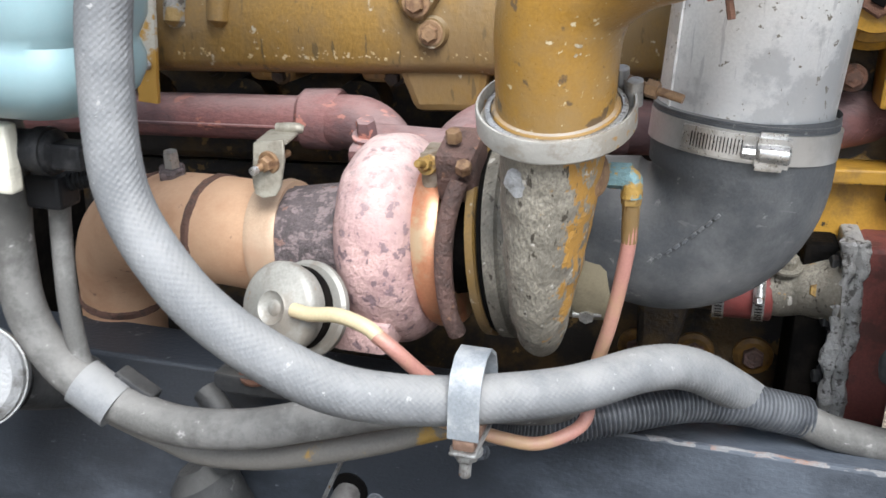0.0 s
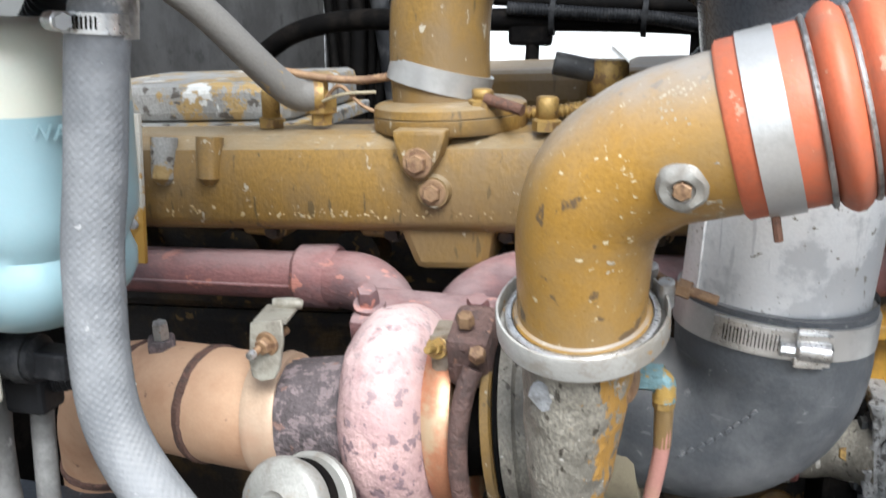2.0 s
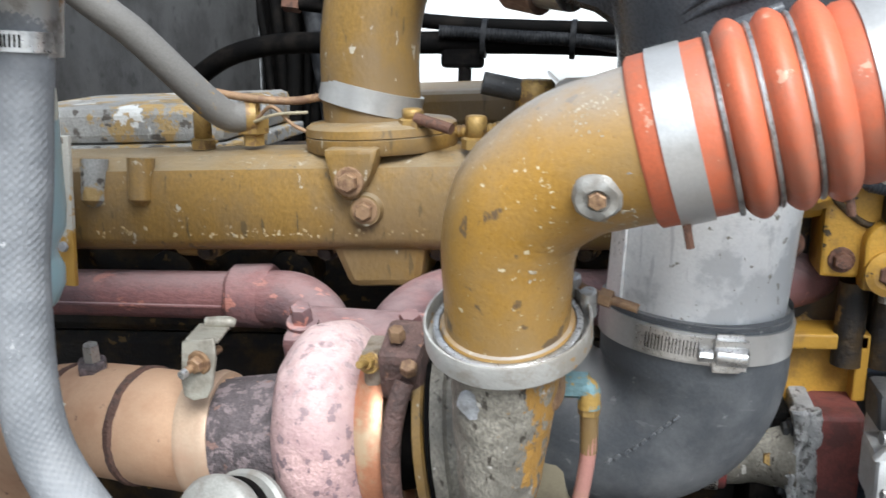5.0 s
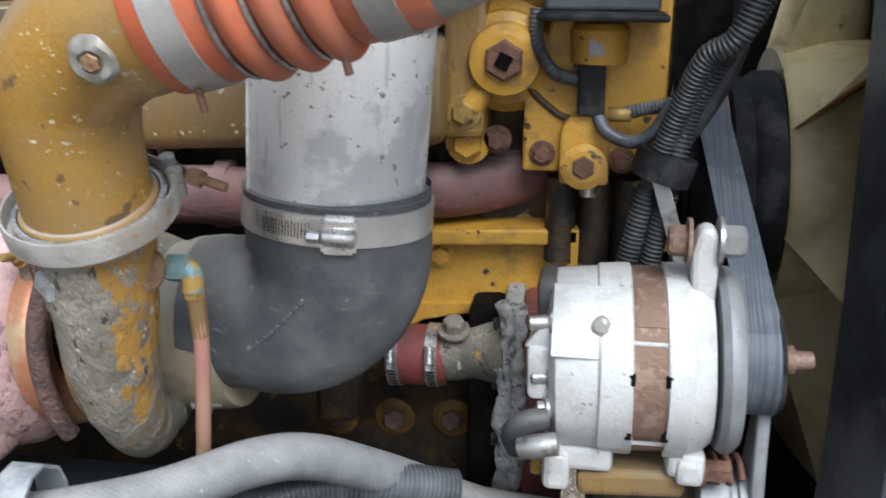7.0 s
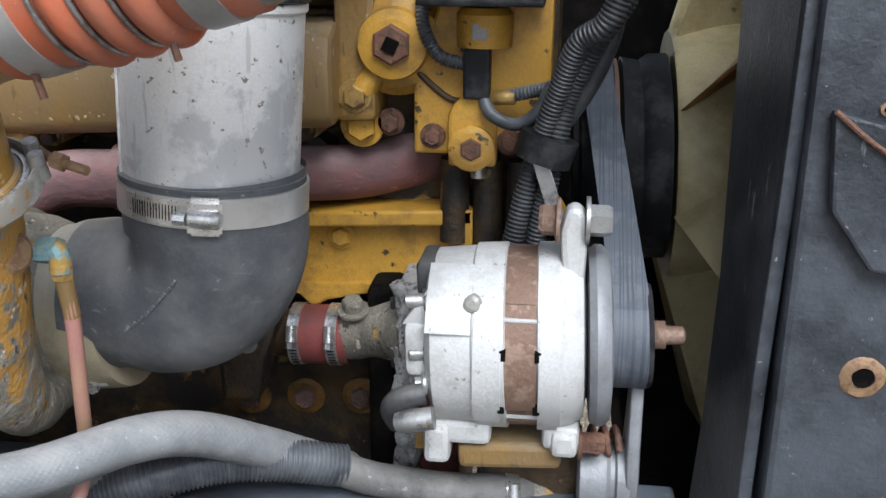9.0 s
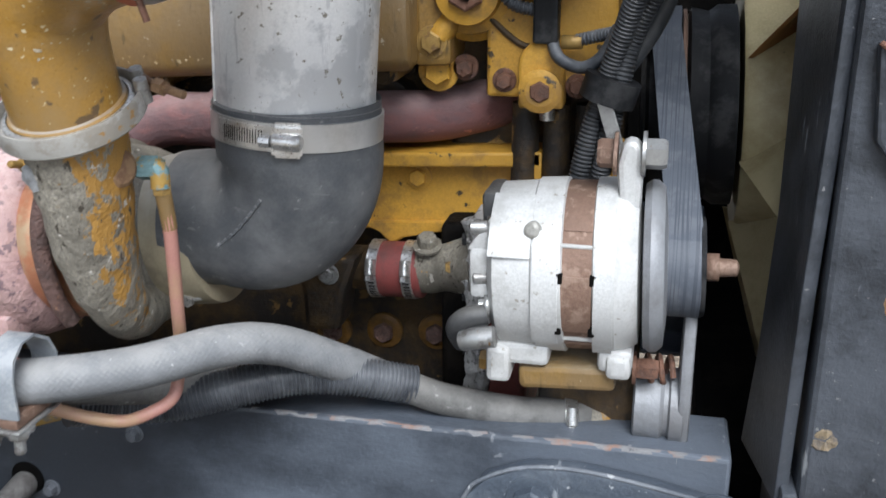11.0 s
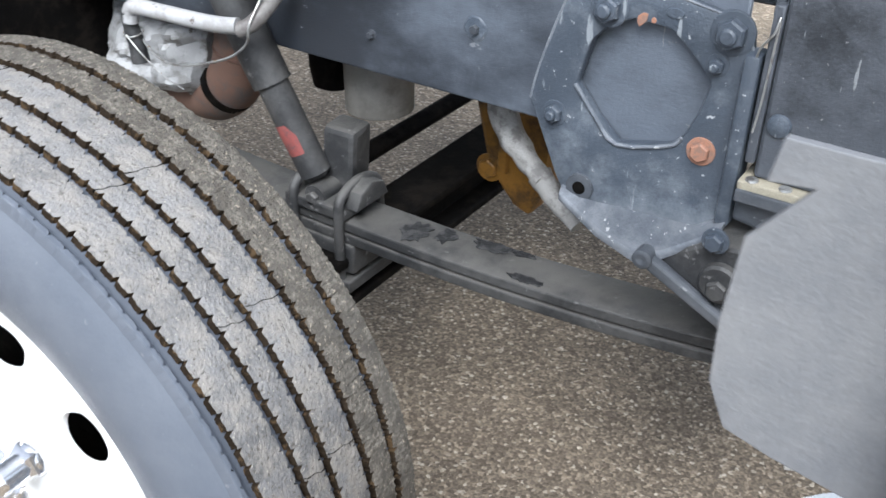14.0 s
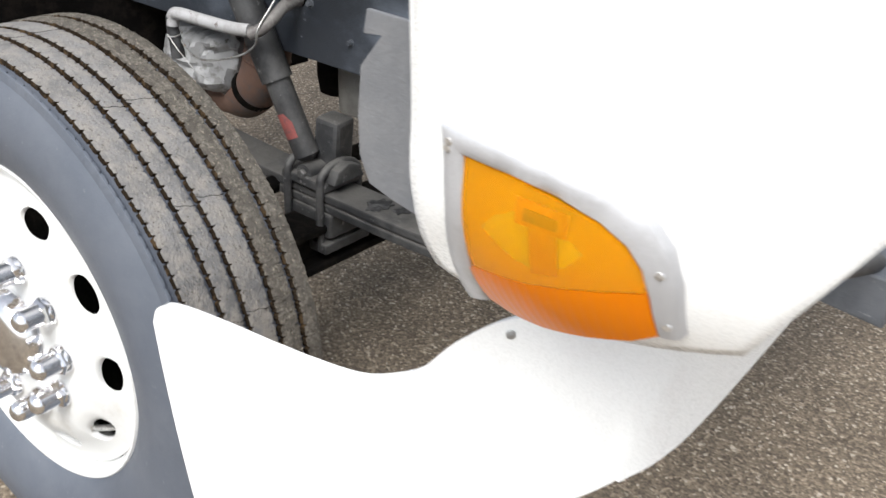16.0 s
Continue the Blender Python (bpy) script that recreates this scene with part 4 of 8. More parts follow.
# knife cuts across the ribs
for k in range(17):
    t = 2 * math.pi * (k + 0.3 * rnd.random()) / 17
    for a, b in ((0.086, 0.120), (0.128, 0.174)):
        V = []
        for i in range(5):
            y = y0 + a + (b - a) * i / 4
            tt = t + (0.004 if i % 2 else 0.0) + 0.022 * i / 4
            for dt, dr in ((-0.0009, -0.0045), (0.0009, -0.0045), (0.0009, 0.0003), (-0.0009, 0.0003)):
                q = RT + dr - 0.012 * max(0, abs(y - y0 - 0.137) / 0.127 - 0.55) ** 2
                V.append(Vector((WC.x + q * math.sin(tt + dt), y, WC.z + q * math.cos(tt + dt))))
        F = [[i * 4 + s, i * 4 + (s + 1) % 4, i * 4 + 4 + (s + 1) % 4, i * 4 + 4 + s] for i in range(4) for s in range(4)]
        part("sipe", (V, F + [[0, 1, 2, 3], [16, 17, 18, 19]]), BLACK_DEEP, tyre, flat=True)
rim = part("rim", ring([(y0 + 0.052, 0.298), (y0 + 0.030, 0.312), (y0 + 0.026, 0.310), (y0 + 0.028, 0.303), (y0 + 0.05, 0.292), (y0 + 0.10, 0.288), (y0 + 0.24, 0.285), (y0 + 0.25, 0.31)]), WHITE_WHEEL, wheel)
# disc with hand holes: ten sectors of quads round oval openings
NH = 10


def disc_y(q):
    s = max(0.0, min(1.0, (q - 0.185) / 0.105))
    return 0.030 + 0.040 * (1 - math.cos(math.pi * s)) / 2


def disc_shape():
    V, F = [], []
    m = 24
    half = math.pi / NH
    for h in range(NH):
        th0 = radians(19.5) + 2 * half * h
        for lay in (0, 1):
            for k in range(m):
                q = 2 * math.pi * k / m
                ca, sa = math.cos(q), math.sin(q)
                # outer boundary of the sector: a box in angle and radius
                f = 1 / max(abs(ca), abs(sa))
                bt, br = half * ca * f, 0.2125 + 0.0775 * sa * f
                ht, hr = 0.036 * ca / 0.236, 0.236 + 0.0195 * sa
                for s in (0.0, 0.06, 0.3, 0.65, 1.0):
                    t, r = th0 + ht + (bt - ht) * s, hr + (br - hr) * s
                    y = disc_y(r) + (0.011 if lay else 0.0) + (0.004 if s == 0.0 and not lay else 0)
                    V.append(Vector((WC.x + r * math.sin(t), y, WC.z + r * math.cos(t))))
        b0 = h * 2 * m * 5
        for k in range(m):
            k2 = (k + 1) % m
            for s in range(4):
                a, b, c, d = b0 + k * 5 + s, b0 + k * 5 + s + 1, b0 + k2 * 5 + s + 1, b0 + k2 * 5 + s
                F += [[a, b, c, d], [d + m * 5, c + m * 5, b + m * 5, a + m * 5]]
            F.append([b0 + k * 5, b0 + k2 * 5, b0 + k2 * 5 + m * 5, b0 + k * 5 + m * 5])
    inner = lathe([(disc_y(0.1) + 0.011, 0.07), (disc_y(0.1), 0.07), (disc_y(0.1), 0.10), (disc_y(0.14), 0.1352), (disc_y(0.14) + 0.011, 0.1352)], (WC.x, 0, WC.z), (0, 1, 0), 60, hint=(0, 0, 1), caps=False)
    return join((V, F), inner)


part("disc", weld(disc_shape()), WHITE_WHEEL, wheel, "white disc with oval hand holes", angle=50)
vt = radians(19.5 + 36 * 3)
part("valve_stem", tube([(WC.x + 0.245 * math.sin(vt), 0.075, WC.z + 0.245 * math.cos(vt)), (WC.x + 0.232 * math.sin(vt), 0.050, WC.z + 0.232 * math.cos(vt)), (WC.x + 0.226 * math.sin(vt), 0.036, WC.z + 0.226 * math.cos(vt))], 0.0055, 10), BRIGHT, wheel, "metal tyre valve")
# black disc paints the dark seen through the hand holes
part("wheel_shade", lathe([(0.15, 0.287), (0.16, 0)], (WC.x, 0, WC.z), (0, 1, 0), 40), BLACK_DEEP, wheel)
part("hub", lathe([(0.055, 0.084), (0.005, 0.082), (-0.010, 0.07), (-0.015, 0.05), (-0.017, 0)], (WC.x, 0, WC.z), (0, 1, 0), 40), CHROME, wheel, "chrome hub cap")
for k in range(10):
    th = 2 * math.pi * (k + 0.5) / 10
    c = (WC.x + 0.1425 * math.sin(th), 0.030, WC.z + 0.1425 * math.cos(th))
    cover = part("nut_cover", lathe([(0, 0.0265), (0.006, 0.0262), (0.014, 0.0215), (0.018, 0.0200), (0.046, 0.0192), (0.056, 0.0165), (0.061, 0.010), (0.063, 0)], c, (0, -1, 0), 24), CHROME, wheel, "chrome lug nut cover")
    part("hex_base", lathe([(0, 0.0275), (0.012, 0.0265), (0.020, 0.0215)], c, (0, -1, 0), 6, start=0.3 * k), CHROME, cover)
wheel.location.y += 0.0138
wheel.rotation_euler.z = 0.052  # steered slightly outward

# ---- engine ----
SL = 0.05  # the engine leans back: height gained per metre forward


def ez(x, z):
    return z + SL * (x + 0.3)


def lean_box(lo, hi, bevel=0.006):
    V, F = box(lo, hi, bevel)
    return [Vector((v.x, v.y, ez(v.x, v.z))) for v in V], F


block = thing("engine_block", (-0.3, 1.2, 0.75), "grimy yellow diesel engine block and cylinder head", "engine")
# block and head colour holds real grime plus painted shade
part("crankcase", lean_box((-0.86, 1.13, 0.78), (0.20, 1.50, 1.30), 0.02), GOLD_DIRTY_SHADED, block)
part("cylinder_head", lean_box((-0.84, 1.115, 1.30), (0.16, 1.46, 1.50), 0.012), GOLD_DIRTY_SHADED, block)
part("side_beam", lean_box((0.02, 1.05, 1.318), (0.225, 1.14, 1.335), 0.003), GOLD2, block)
part("side_beam_web", lean_box((0.0, 1.075, 1.235), (0.225, 1.13, 1.318), 0.004), GOLD2, block)
part("side_beam_end", lean_box((0.212, 1.05, 1.262), (0.225, 1.08, 1.335), 0.002), GOLD2, block)
part("side_beam_foot", slab([(0.0, 1.066, 1.262), (0.155, 1.066, 1.27), (0.12, 1.066, 1.258), (0.06, 1.066, 1.245), (0.045, 1.066, 1.235), (0.03, 1.066, 1.25)], (0, 0.05, 0), 0.003), GOLD2, block)
bolt("block_bolt", (0.166, 1.12, 1.352), (0, -1, 0), 0.014, 0.022, BRASS, block)
bolt("block_bolt", (0.078, 1.073, 1.32), (0, -1, 0), 0.011, 0.008, GOLD2, block)
for x, z in ((0.015, 1.093), (0.085, 1.097), (-0.055, 1.088)):
    part("plug_seat", lathe([(0, 0.025), (0.006, 0.024), (0.008, 0.018)], (x, 1.132, z), (0, -1, 0), 24), OCHRE, block)
    bolt("plug", (x, 1.124, z), (0, -1, 0), 0.0135, 0.010, OIL_IRON, block, washer=False)
for x in (-0.78, -0.62, -0.50, -0.40, -0.2, -0.06, 0.06, 0.10):
    bolt("head_bolt", (x, 1.112, ez(x, 1.425)), (0, -1, 0), 0.012, 0.012, GOLD_DIRTY_SHADED, block)
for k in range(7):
    part("exhaust_port", lathe([(0, 0.034), (0.05, 0.030)], (-0.86 + k * 0.15, 1.13, ez(-0.86 + k * 0.15, 1.385)), (0, -1, 0), 18), GOLD_DIRTY_SHADED, block)

manifold = thing("intake_manifold", (-0.3, 1.02, 1.45), "yellow cast intake manifold along the cylinder head", "manifold")
prof = [(0.998, 1.441), (0.993, 1.450), (0.990, 1.50), (0.996, 1.524), (1.02, 1.536), (1.09, 1.538), (1.12, 1.53), (1.12, 1.440), (1.01, 1.434)]
V, F = slab([(-0.72, y, z) for y, z in prof], (0.81, 0, 0), 0.008)
part("log", ([Vector((v.x, v.y, ez(v.x, v.z))) for v in V], F), GOLD, manifold)
part("centre_leg", slab([(-0.362, 1.0, 1.46), (-0.215, 1.0, 1.465), (-0.232, 1.005, 1.44), (-0.238, 1.01, 1.395), (-0.318, 1.01, 1.39), (-0.336, 1.005, 1.435)], (0, 0.1, 0), 0.010), GOLD, manifold)
part("boss", slab([(-0.335, 0.975, 1.545), (-0.325, 0.975, 1.505), (-0.312, 0.975, 1.492), (-0.298, 0.975, 1.495), (-0.283, 0.975, 1.52), (-0.275, 0.975, 1.548)], (0, 0.05, 0), 0.006), GOLD, manifold)
part("lower_boss", lathe([(0, 0.019), (0.012, 0.016)], (-0.292, 0.994, 1.482), (0, -1, 0), 24), GOLD, manifold)
bolt("manifold_bolt", (-0.306, 0.974, 1.513), (0, -1, 0), 0.0105, 0.010, BOLT, manifold, "tan rusted hex bolt")
bolt("manifold_bolt", (-0.292, 0.982, 1.482), (0, -1, 0), 0.0095, 0.009, BOLT, manifold, "tan rusted hex bolt")
for x in (-0.60, -0.545):
    part("cast_lug", lathe([(0, 0.015), (0.045, 0.013), (0.052, 0.006), (0.053, 0)], (x, 0.998, ez(x, 1.538)), (0, -0.15, -1), 18), GOLD if x > -0.58 else FLAKED, manifold)
for x in (-0.50, -0.36, -0.235, -0.08, 0.04):
    part("port_foot", slab([(x - 0.032, 1.02, ez(x, 1.445)), (x + 0.032, 1.02, ez(x, 1.445)), (x + 0.026, 1.03, ez(x, 1.420)), (x - 0.026, 1.03, ez(x, 1.420))], (0, 0.09, 0), 0.006), GOLD, manifold)
    bolt("port_bolt", (x + 0.012, 1.028, ez(x, 1.430)), (0, -1, -0.3), 0.009, 0.010, GOLD_DIRTY_SHADED, manifold)
part("flange", lathe([(-0.012, 0.080), (-0.008, 0.083), (0.004, 0.083), (0.005, 0.081), (0.006, 0.083), (0.014, 0.082), (0.017, 0.078), (0.02, 0.058)], (-0.295, 1.07, 1.548), (-0.05, 0, 1), 44), GOLD, manifold)
rnd = random.Random(5)
spots = []
for _ in range(150):
    x = rnd.uniform(-0.60, 0.02)
    spots.append(((x, 0.9922 + rnd.uniform(0, 0.0008), ez(x, 1.452 + abs(rnd.gauss(0, 0.010)))), (0, -1, -0.05), rnd.uniform(0.0005, 0.0022)))
tagged(part("chipped_paint", chips(spots, 7), CHIP_TAN, manifold), "pale chips along the lower edge", kind="stuff")
riser = thing("intake_riser_pipe", (-0.305, 1.07, 1.56), "yellow painted intake riser pipe bending over the engine", "pipe")
part("pipe", tube([(-0.304, 1.07, 1.55), (-0.308, 1.07, 1.62), (-0.304, 1.07, 1.68), (-0.285, 1.07, 1.735), (-0.24, 1.06, 1.765), (-0.18, 1.05, 1.76)], 0.0535, 32, 8), GOLD, riser)
band_c = Vector((-0.307, 1.07, 1.59))
clampr = thing("band_clamp", (-0.307, 1.07, 1.58), "plain steel band clamp round the yellow riser pipe", "clamp")
part("band", lathe([(-0.012, 0.0545), (-0.012, 0.0565), (0.012, 0.0565), (0.012, 0.0545)], band_c, (0.22, 0.05, 1), 44), BAND, clampr)
part("clamp_screw", tube([(-0.245, 1.012, 1.575), (-0.205, 0.998, 1.566)], 0.006, 10), RUST, clampr, "rusty clamp screw")
for x, y, z, h in ((-0.505, 1.07, 1.528, 0.03), (-0.183, 1.015, 1.545, 0.022), (-0.25, 1.02, 1.562, 0.010)):
    nut = thing("hex_fitting", (x, y, z), "yellow painted hex plug on the intake manifold", "fitting", "hex plugs on the manifold")
    part("collar", lathe([(0, 0.015), (0.01, 0.015), (0.012, 0.011)], (x, y, z), (0, 0, 1), 6), BRASS, nut)
    part("head", lathe([(0.011, 0.011), (h + 0.01, 0.0115), (h + 0.012, 0.009)], (x, y, z), (0, 0, 1), 6), BRASS, nut)
big = thing("elbow_fitting", (-0.13, 1.08, 1.56), "large yellow hex fitting with a black line stub", "fitting")
part("hex", lathe([(0, 0.021), (0.033, 0.021), (0.037, 0.017)], (-0.13, 1.08, 1.575), (0, 0, 1), 6), BRASS, big)
part("hex_base", lathe([(0, 0.025), (0.014, 0.025), (0.017, 0.020)], (-0.13, 1.08, 1.555), (0, 0, 1), 6), BRASS, big)
part("stub", tube([(-0.185, 1.07, 1.608), (-0.135, 1.08, 1.598)], 0.012, 14), CHASSIS_DARK, big)
part("spiral_line", tube([(-0.225, 1.07, 1.555), (-0.17, 1.065, 1.56), (-0.12, 1.07, 1.573), (-0.06, 1.08, 1.59)], 0.007, 10, 6, 0.0012, 0.005), BRASS, big)

for n, (x0, x1, y0c, y1c, z0, z1) in {"rocker_cover": (-0.80, -0.50, 1.12, 1.36, 1.53, 1.585), "rocker_cover.001": (-0.34, -0.16, 1.20, 1.42, 1.53, 1.585), "rocker_cover.002": (-0.13, 0.08, 1.20, 1.42, 1.53, 1.585)}.items():
    rc = thing(n, ((x0 + x1) / 2, 1.25, z0), "yellow rocker cover with worn bare aluminium patches", "engine cover", "rocker covers")
    part("cover", lean_box((x0, y0c, z0 + 0.008), (x1, y1c, z1), 0.012), GOLD if x0 > -0.4 else FLAKED, rc)
    part("cover_rim", lean_box((x0 - 0.012, y0c - 0.012, z0 - 0.01), (x1 + 0.012, y1c + 0.012, z0 + 0.008), 0.003), GOLD if x0 > -0.4 else FLAKED, rc)
    for xx in (x0 + 0.02, x1 - 0.02):
        bolt("cover_bolt", (xx, y0c - 0.004, ez(xx, z0 + 0.01)), (0, 0, 1), 0.008, 0.008, BRASS, rc)

flex = thing("fuel_hose", (-0.5, 1.03, 1.56), "grey sleeved hose with yellow overspray going to a fitting", "hose")
part("sleeve", tube([(-0.66, 0.945, 1.762), (-0.615, 0.960, 1.723), (-0.575, 0.975, 1.688), (-0.538, 0.99, 1.656), (-0.501, 1.01, 1.613), (-0.476, 1.03, 1.582), (-0.460, 1.045, 1.568), (-0.440, 1.056, 1.567)], 0.0168, 18), HOSE_YEL, flex)
part("hose_collar", lathe([(0, 0.0175), (0.010, 0.0175), (0.011, 0.015)], (-0.446, 1.053, 1.567), (1, 0.45, 0.0), 20), BRASS, flex)
part("end_fitting", lathe([(0, 0.012), (0.012, 0.012), (0.014, 0.018), (0.03, 0.018), (0.034, 0.009), (0.05, 0.008)], (-0.44, 1.06, 1.535), (0, 0, 1), 6), BRASS, flex)
part("wire_lead", tube([(-0.49, 1.05, 1.595), (-0.44, 1.05, 1.588), (-0.395, 1.06, 1.585), (-0.36, 1.06, 1.59)], 0.0045, 10), BOLT, flex)
part("wire_lead", tube([(-0.43, 1.045, 1.565), (-0.41, 1.04, 1.580), (-0.385, 1.04, 1.560), (-0.355, 1.045, 1.548)], 0.0022, 8), BOLT, flex)
part("wire_lead", tube([(-0.44, 1.045, 1.560), (-0.405, 1.035, 1.572), (-0.37, 1.04, 1.575)], 0.0018, 8), STRAW, flex)

# exhaust manifold
exman = thing("exhaust_manifold", (-0.4, 1.02, 1.35), "red-brown rusted cast exhaust manifold pipes", "manifold")
part("log_rear", tube([(-0.88, 1.03, 1.350), (-0.7, 1.03, 1.358), (-0.452, 1.02, 1.371)], 0.027, 24, 6), RUST_PINK, exman)
part("seam", tube([(-0.72, 1.003, 1.352), (-0.452, 0.994, 1.365)], 0.0022, 6, 4), RUST_PINK, exman)
part("collar", bump_shape(lathe([(0, 0.030), (0.004, 0.033), (0.006, 0.035), (0.045, 0.036), (0.05, 0.033)], (-0.456, 1.018, 1.371), (1, 0, 0.05), 32), 0.02, 0.0015), RUST_PINK, exman)
part("branch_rear", tube([(-0.41, 1.012, 1.373), (-0.375, 1.003, 1.373), (-0.345, 0.985, 1.362), (-0.325, 0.965, 1.335), (-0.312, 0.93, 1.31)], [0.031, 0.032, 0.031, 0.029, 0.032], 24), RUST_PINK, exman)
part("branch_front", tube([(-0.275, 0.93, 1.31), (-0.268, 0.965, 1.34), (-0.248, 0.99, 1.37), (-0.21, 1.01, 1.388), (-0.16, 1.02, 1.39), (-0.08, 1.03, 1.385)], [0.032, 0.029, 0.030, 0.030, 0.031, 0.031], 24), RUST_PINK, exman)
part("log_front", tube([(-0.16, 1.03, 1.388), (-0.05, 1.04, 1.388), (0.033, 1.06, 1.392), (0.094, 1.085, 1.391), (0.145, 1.098, 1.401), (0.20, 1.14, 1.41)], 0.030, 24), RUST_PINK, exman)
part("joint_ring", lathe([(0, 0.031), (0.003, 0.036), (0.018, 0.036), (0.021, 0.031)], (-0.155, 1.03, 1.389), (1, 0.05, 0), 28), RUST_PINK, exman)
part("inlet_flange", box((-0.352, 0.885, 1.352), (-0.208, 0.950, 1.384), 0.009, (18, 0, 0)), RUST_PINK, exman)
part("inlet_neck", box((-0.325, 0.86, 1.29), (-0.235, 0.95, 1.36), 0.02, (18, 0, 0)), RUST_PINK, exman)
for x in (-0.335, -0.226):
    bolt("flange_bolt", (x, 0.905, 1.385), (0, -0.4, 1), 0.011, 0.018, RUST_PINK, exman)

# turbocharger
TA = Vector((1, 0, 0.13)).normalized()


def tp(x, y=0.858, dz=0.0):
    return Vector((x, y, 1.2885 + 0.13 * (x + 0.3025) + dz))


turbo = thing("turbocharger", (-0.2, 0.82, 1.2), "large turbocharger with a heat-bleached turbine and flaking compressor housing", "turbocharger")
pr = []
for i in range(25):
    t = math.pi * i / 24
    pr.append((-0.043 * math.cos(t), 0.052 + 0.053 * max(0.0, math.sin(t)) ** 0.75))
vol = lathe([(-0.043, 0.0313)] + pr + [(0.043, 0.0313)], tp(-0.2835), TA, 64)
volV = []
for v in vol[0]:
    q = v - tp(-0.2835)
    ang = math.atan2(q.z, q.y)
    volV.append(tp(-0.2835) + q * (1 + 0.035 * math.cos(ang - 0.8)))
part("turbine_housing", bump_shape((volV, vol[1]), 0.018, 0.0016), PINK, turbo, "chalky pink heat-bleached turbine housing", angle=60)
part("turbine_foot", box((-0.3598, 0.8948, 1.2541), (-0.2503, 0.9783, 1.3323), 0.02, (25, 0, 0)), PINK, turbo)
bolt("foot_nut", (-0.2607, 0.9073, 1.348), (0, -0.3, 1), 0.012, 0.014, RUST_PINK, turbo, stud=0.008)
part("outlet_neck", bump_shape(lathe([(0.0, 0.0626), (0.0313, 0.06), (0.0782, 0.0584), (0.0814, 0.0522)], tp(-0.3202), -TA, 44), 0.012, 0.0016), DARK_RUST, turbo, "dark scaled iron outlet")
part("turbine_band", lathe([(-0.0104, 0.073), (-0.0125, 0.0814), (-0.0063, 0.0845), (0.0063, 0.0845), (0.0125, 0.0814), (0.0104, 0.073)], tp(-0.2330), TA, 56), HOT_BAND, turbo, "heat-coloured v-band clamp")
part("band_lug", bump_shape(slab([(-0.2475, 0.802, 1.397), (-0.231, 0.802, 1.400), (-0.228, 0.806, 1.384), (-0.231, 0.806, 1.366), (-0.239, 0.806, 1.361), (-0.2465, 0.806, 1.366)], (0, 0.0035, 0), 0.001), 0.02, 0.001), TAN_STEEL, turbo, "tarnished clamp lug")
part("band_fold", box((-0.247, 0.806, 1.394), (-0.231, 0.838, 1.3985), 0.0015, (6, 0, 3)), TAN_STEEL, turbo)
bolt("band_bolt", (-0.240, 0.802, 1.387), (-0.15, -1, 0.25), 0.0068, 0.009, BRASS, turbo, stud=0.012)
part("bearing_housing", lathe([(-0.0313, 0.0626), (-0.0209, 0.0647), (-0.0083, 0.0522), (0.0313, 0.0501), (0.0396, 0.0626)], tp(-0.2138), TA, 40), BLACK_DEEP, turbo)
part("oil_flange", box((-0.2295, 0.7884, 1.3605), (-0.1919, 0.8427, 1.4126), 0.007, (20, 0, 0)), OIL_IRON, turbo, "rusty oil feed flange")
bolt("oil_bolt", (-0.2138, 0.7957, 1.4126), (0, -0.35, 1), 0.0075, 0.010, BOLT, turbo, washer=False)
bolt("oil_bolt", (-0.2003, 0.7822, 1.3897), (0, -0.6, 0.8), 0.0075, 0.009, BOLT, turbo, washer=False)
part("oil_tube", tube([(-0.2044, 0.7822, 1.3792), (-0.2096, 0.7749, 1.3605), (-0.2128, 0.7676, 1.3323), (-0.2128, 0.7676, 1.2958), (-0.2086, 0.7749, 1.2562), (-0.2026, 0.7829, 1.2342)], 0.0086, 14), OIL_IRON, turbo, "rusty oil tube")
part("back_plate", lathe([(0.0, 0.0834), (0.0021, 0.0923), (0.0094, 0.0933), (0.011, 0.0897)], tp(-0.1940), TA, 64), GOLD, turbo, "yellow-edged back plate")
part("clamp_ring", lathe([(0.0, 0.0876), (0.0006, 0.0902), (0.0042, 0.0902), (0.0052, 0.0876)], tp(-0.1825), TA, 64), BLACK_DEEP, turbo)
part("diffuser_ring", lathe([(0.0, 0.0876), (0.001, 0.0944), (0.0125, 0.0954), (0.0141, 0.0907), (0.0156, 0.0887)], tp(-0.1773), TA, 64), COMP, turbo)
part("compressor_cover", lathe([(0.0, 0.0897), (0.0209, 0.0855), (0.0469, 0.073), (0.0626, 0.0605), (0.0991, 0.0584)], tp(-0.1627), TA, 56), COMP, turbo, "grey cast cover with flaking yellow paint")
sp = [(-0.122, 0.87, 1.252), (-0.121, 0.80, 1.252), (-0.1195, 0.755, 1.266), (-0.117, 0.725, 1.302), (-0.1145, 0.709, 1.346), (-0.112, 0.700, 1.395), (-0.110, 0.694, 1.43), (-0.109, 0.689, 1.456)]
sr = [0.016, 0.022, 0.028, 0.034, 0.040, 0.044, 0.0455, 0.046]
sV, sF = tube(sp, sr, 36, 10)
C = curve_points(sp, 10)
for i in range(len(C)):
    s = min(1.0, i / (len(C) - 1) * 1.15)
    for k in range(36):
        v = sV[i * 36 + k]
        sV[i * 36 + k] = Vector((C[i].x + (v.x - C[i].x) * (0.66 + 0.20 * s), v.y, v.z))
part("compressor_scroll", bump_shape((sV, sF), 0.018, 0.0018), COMP, turbo, "grey cast scroll with flaking yellow paint", angle=60)
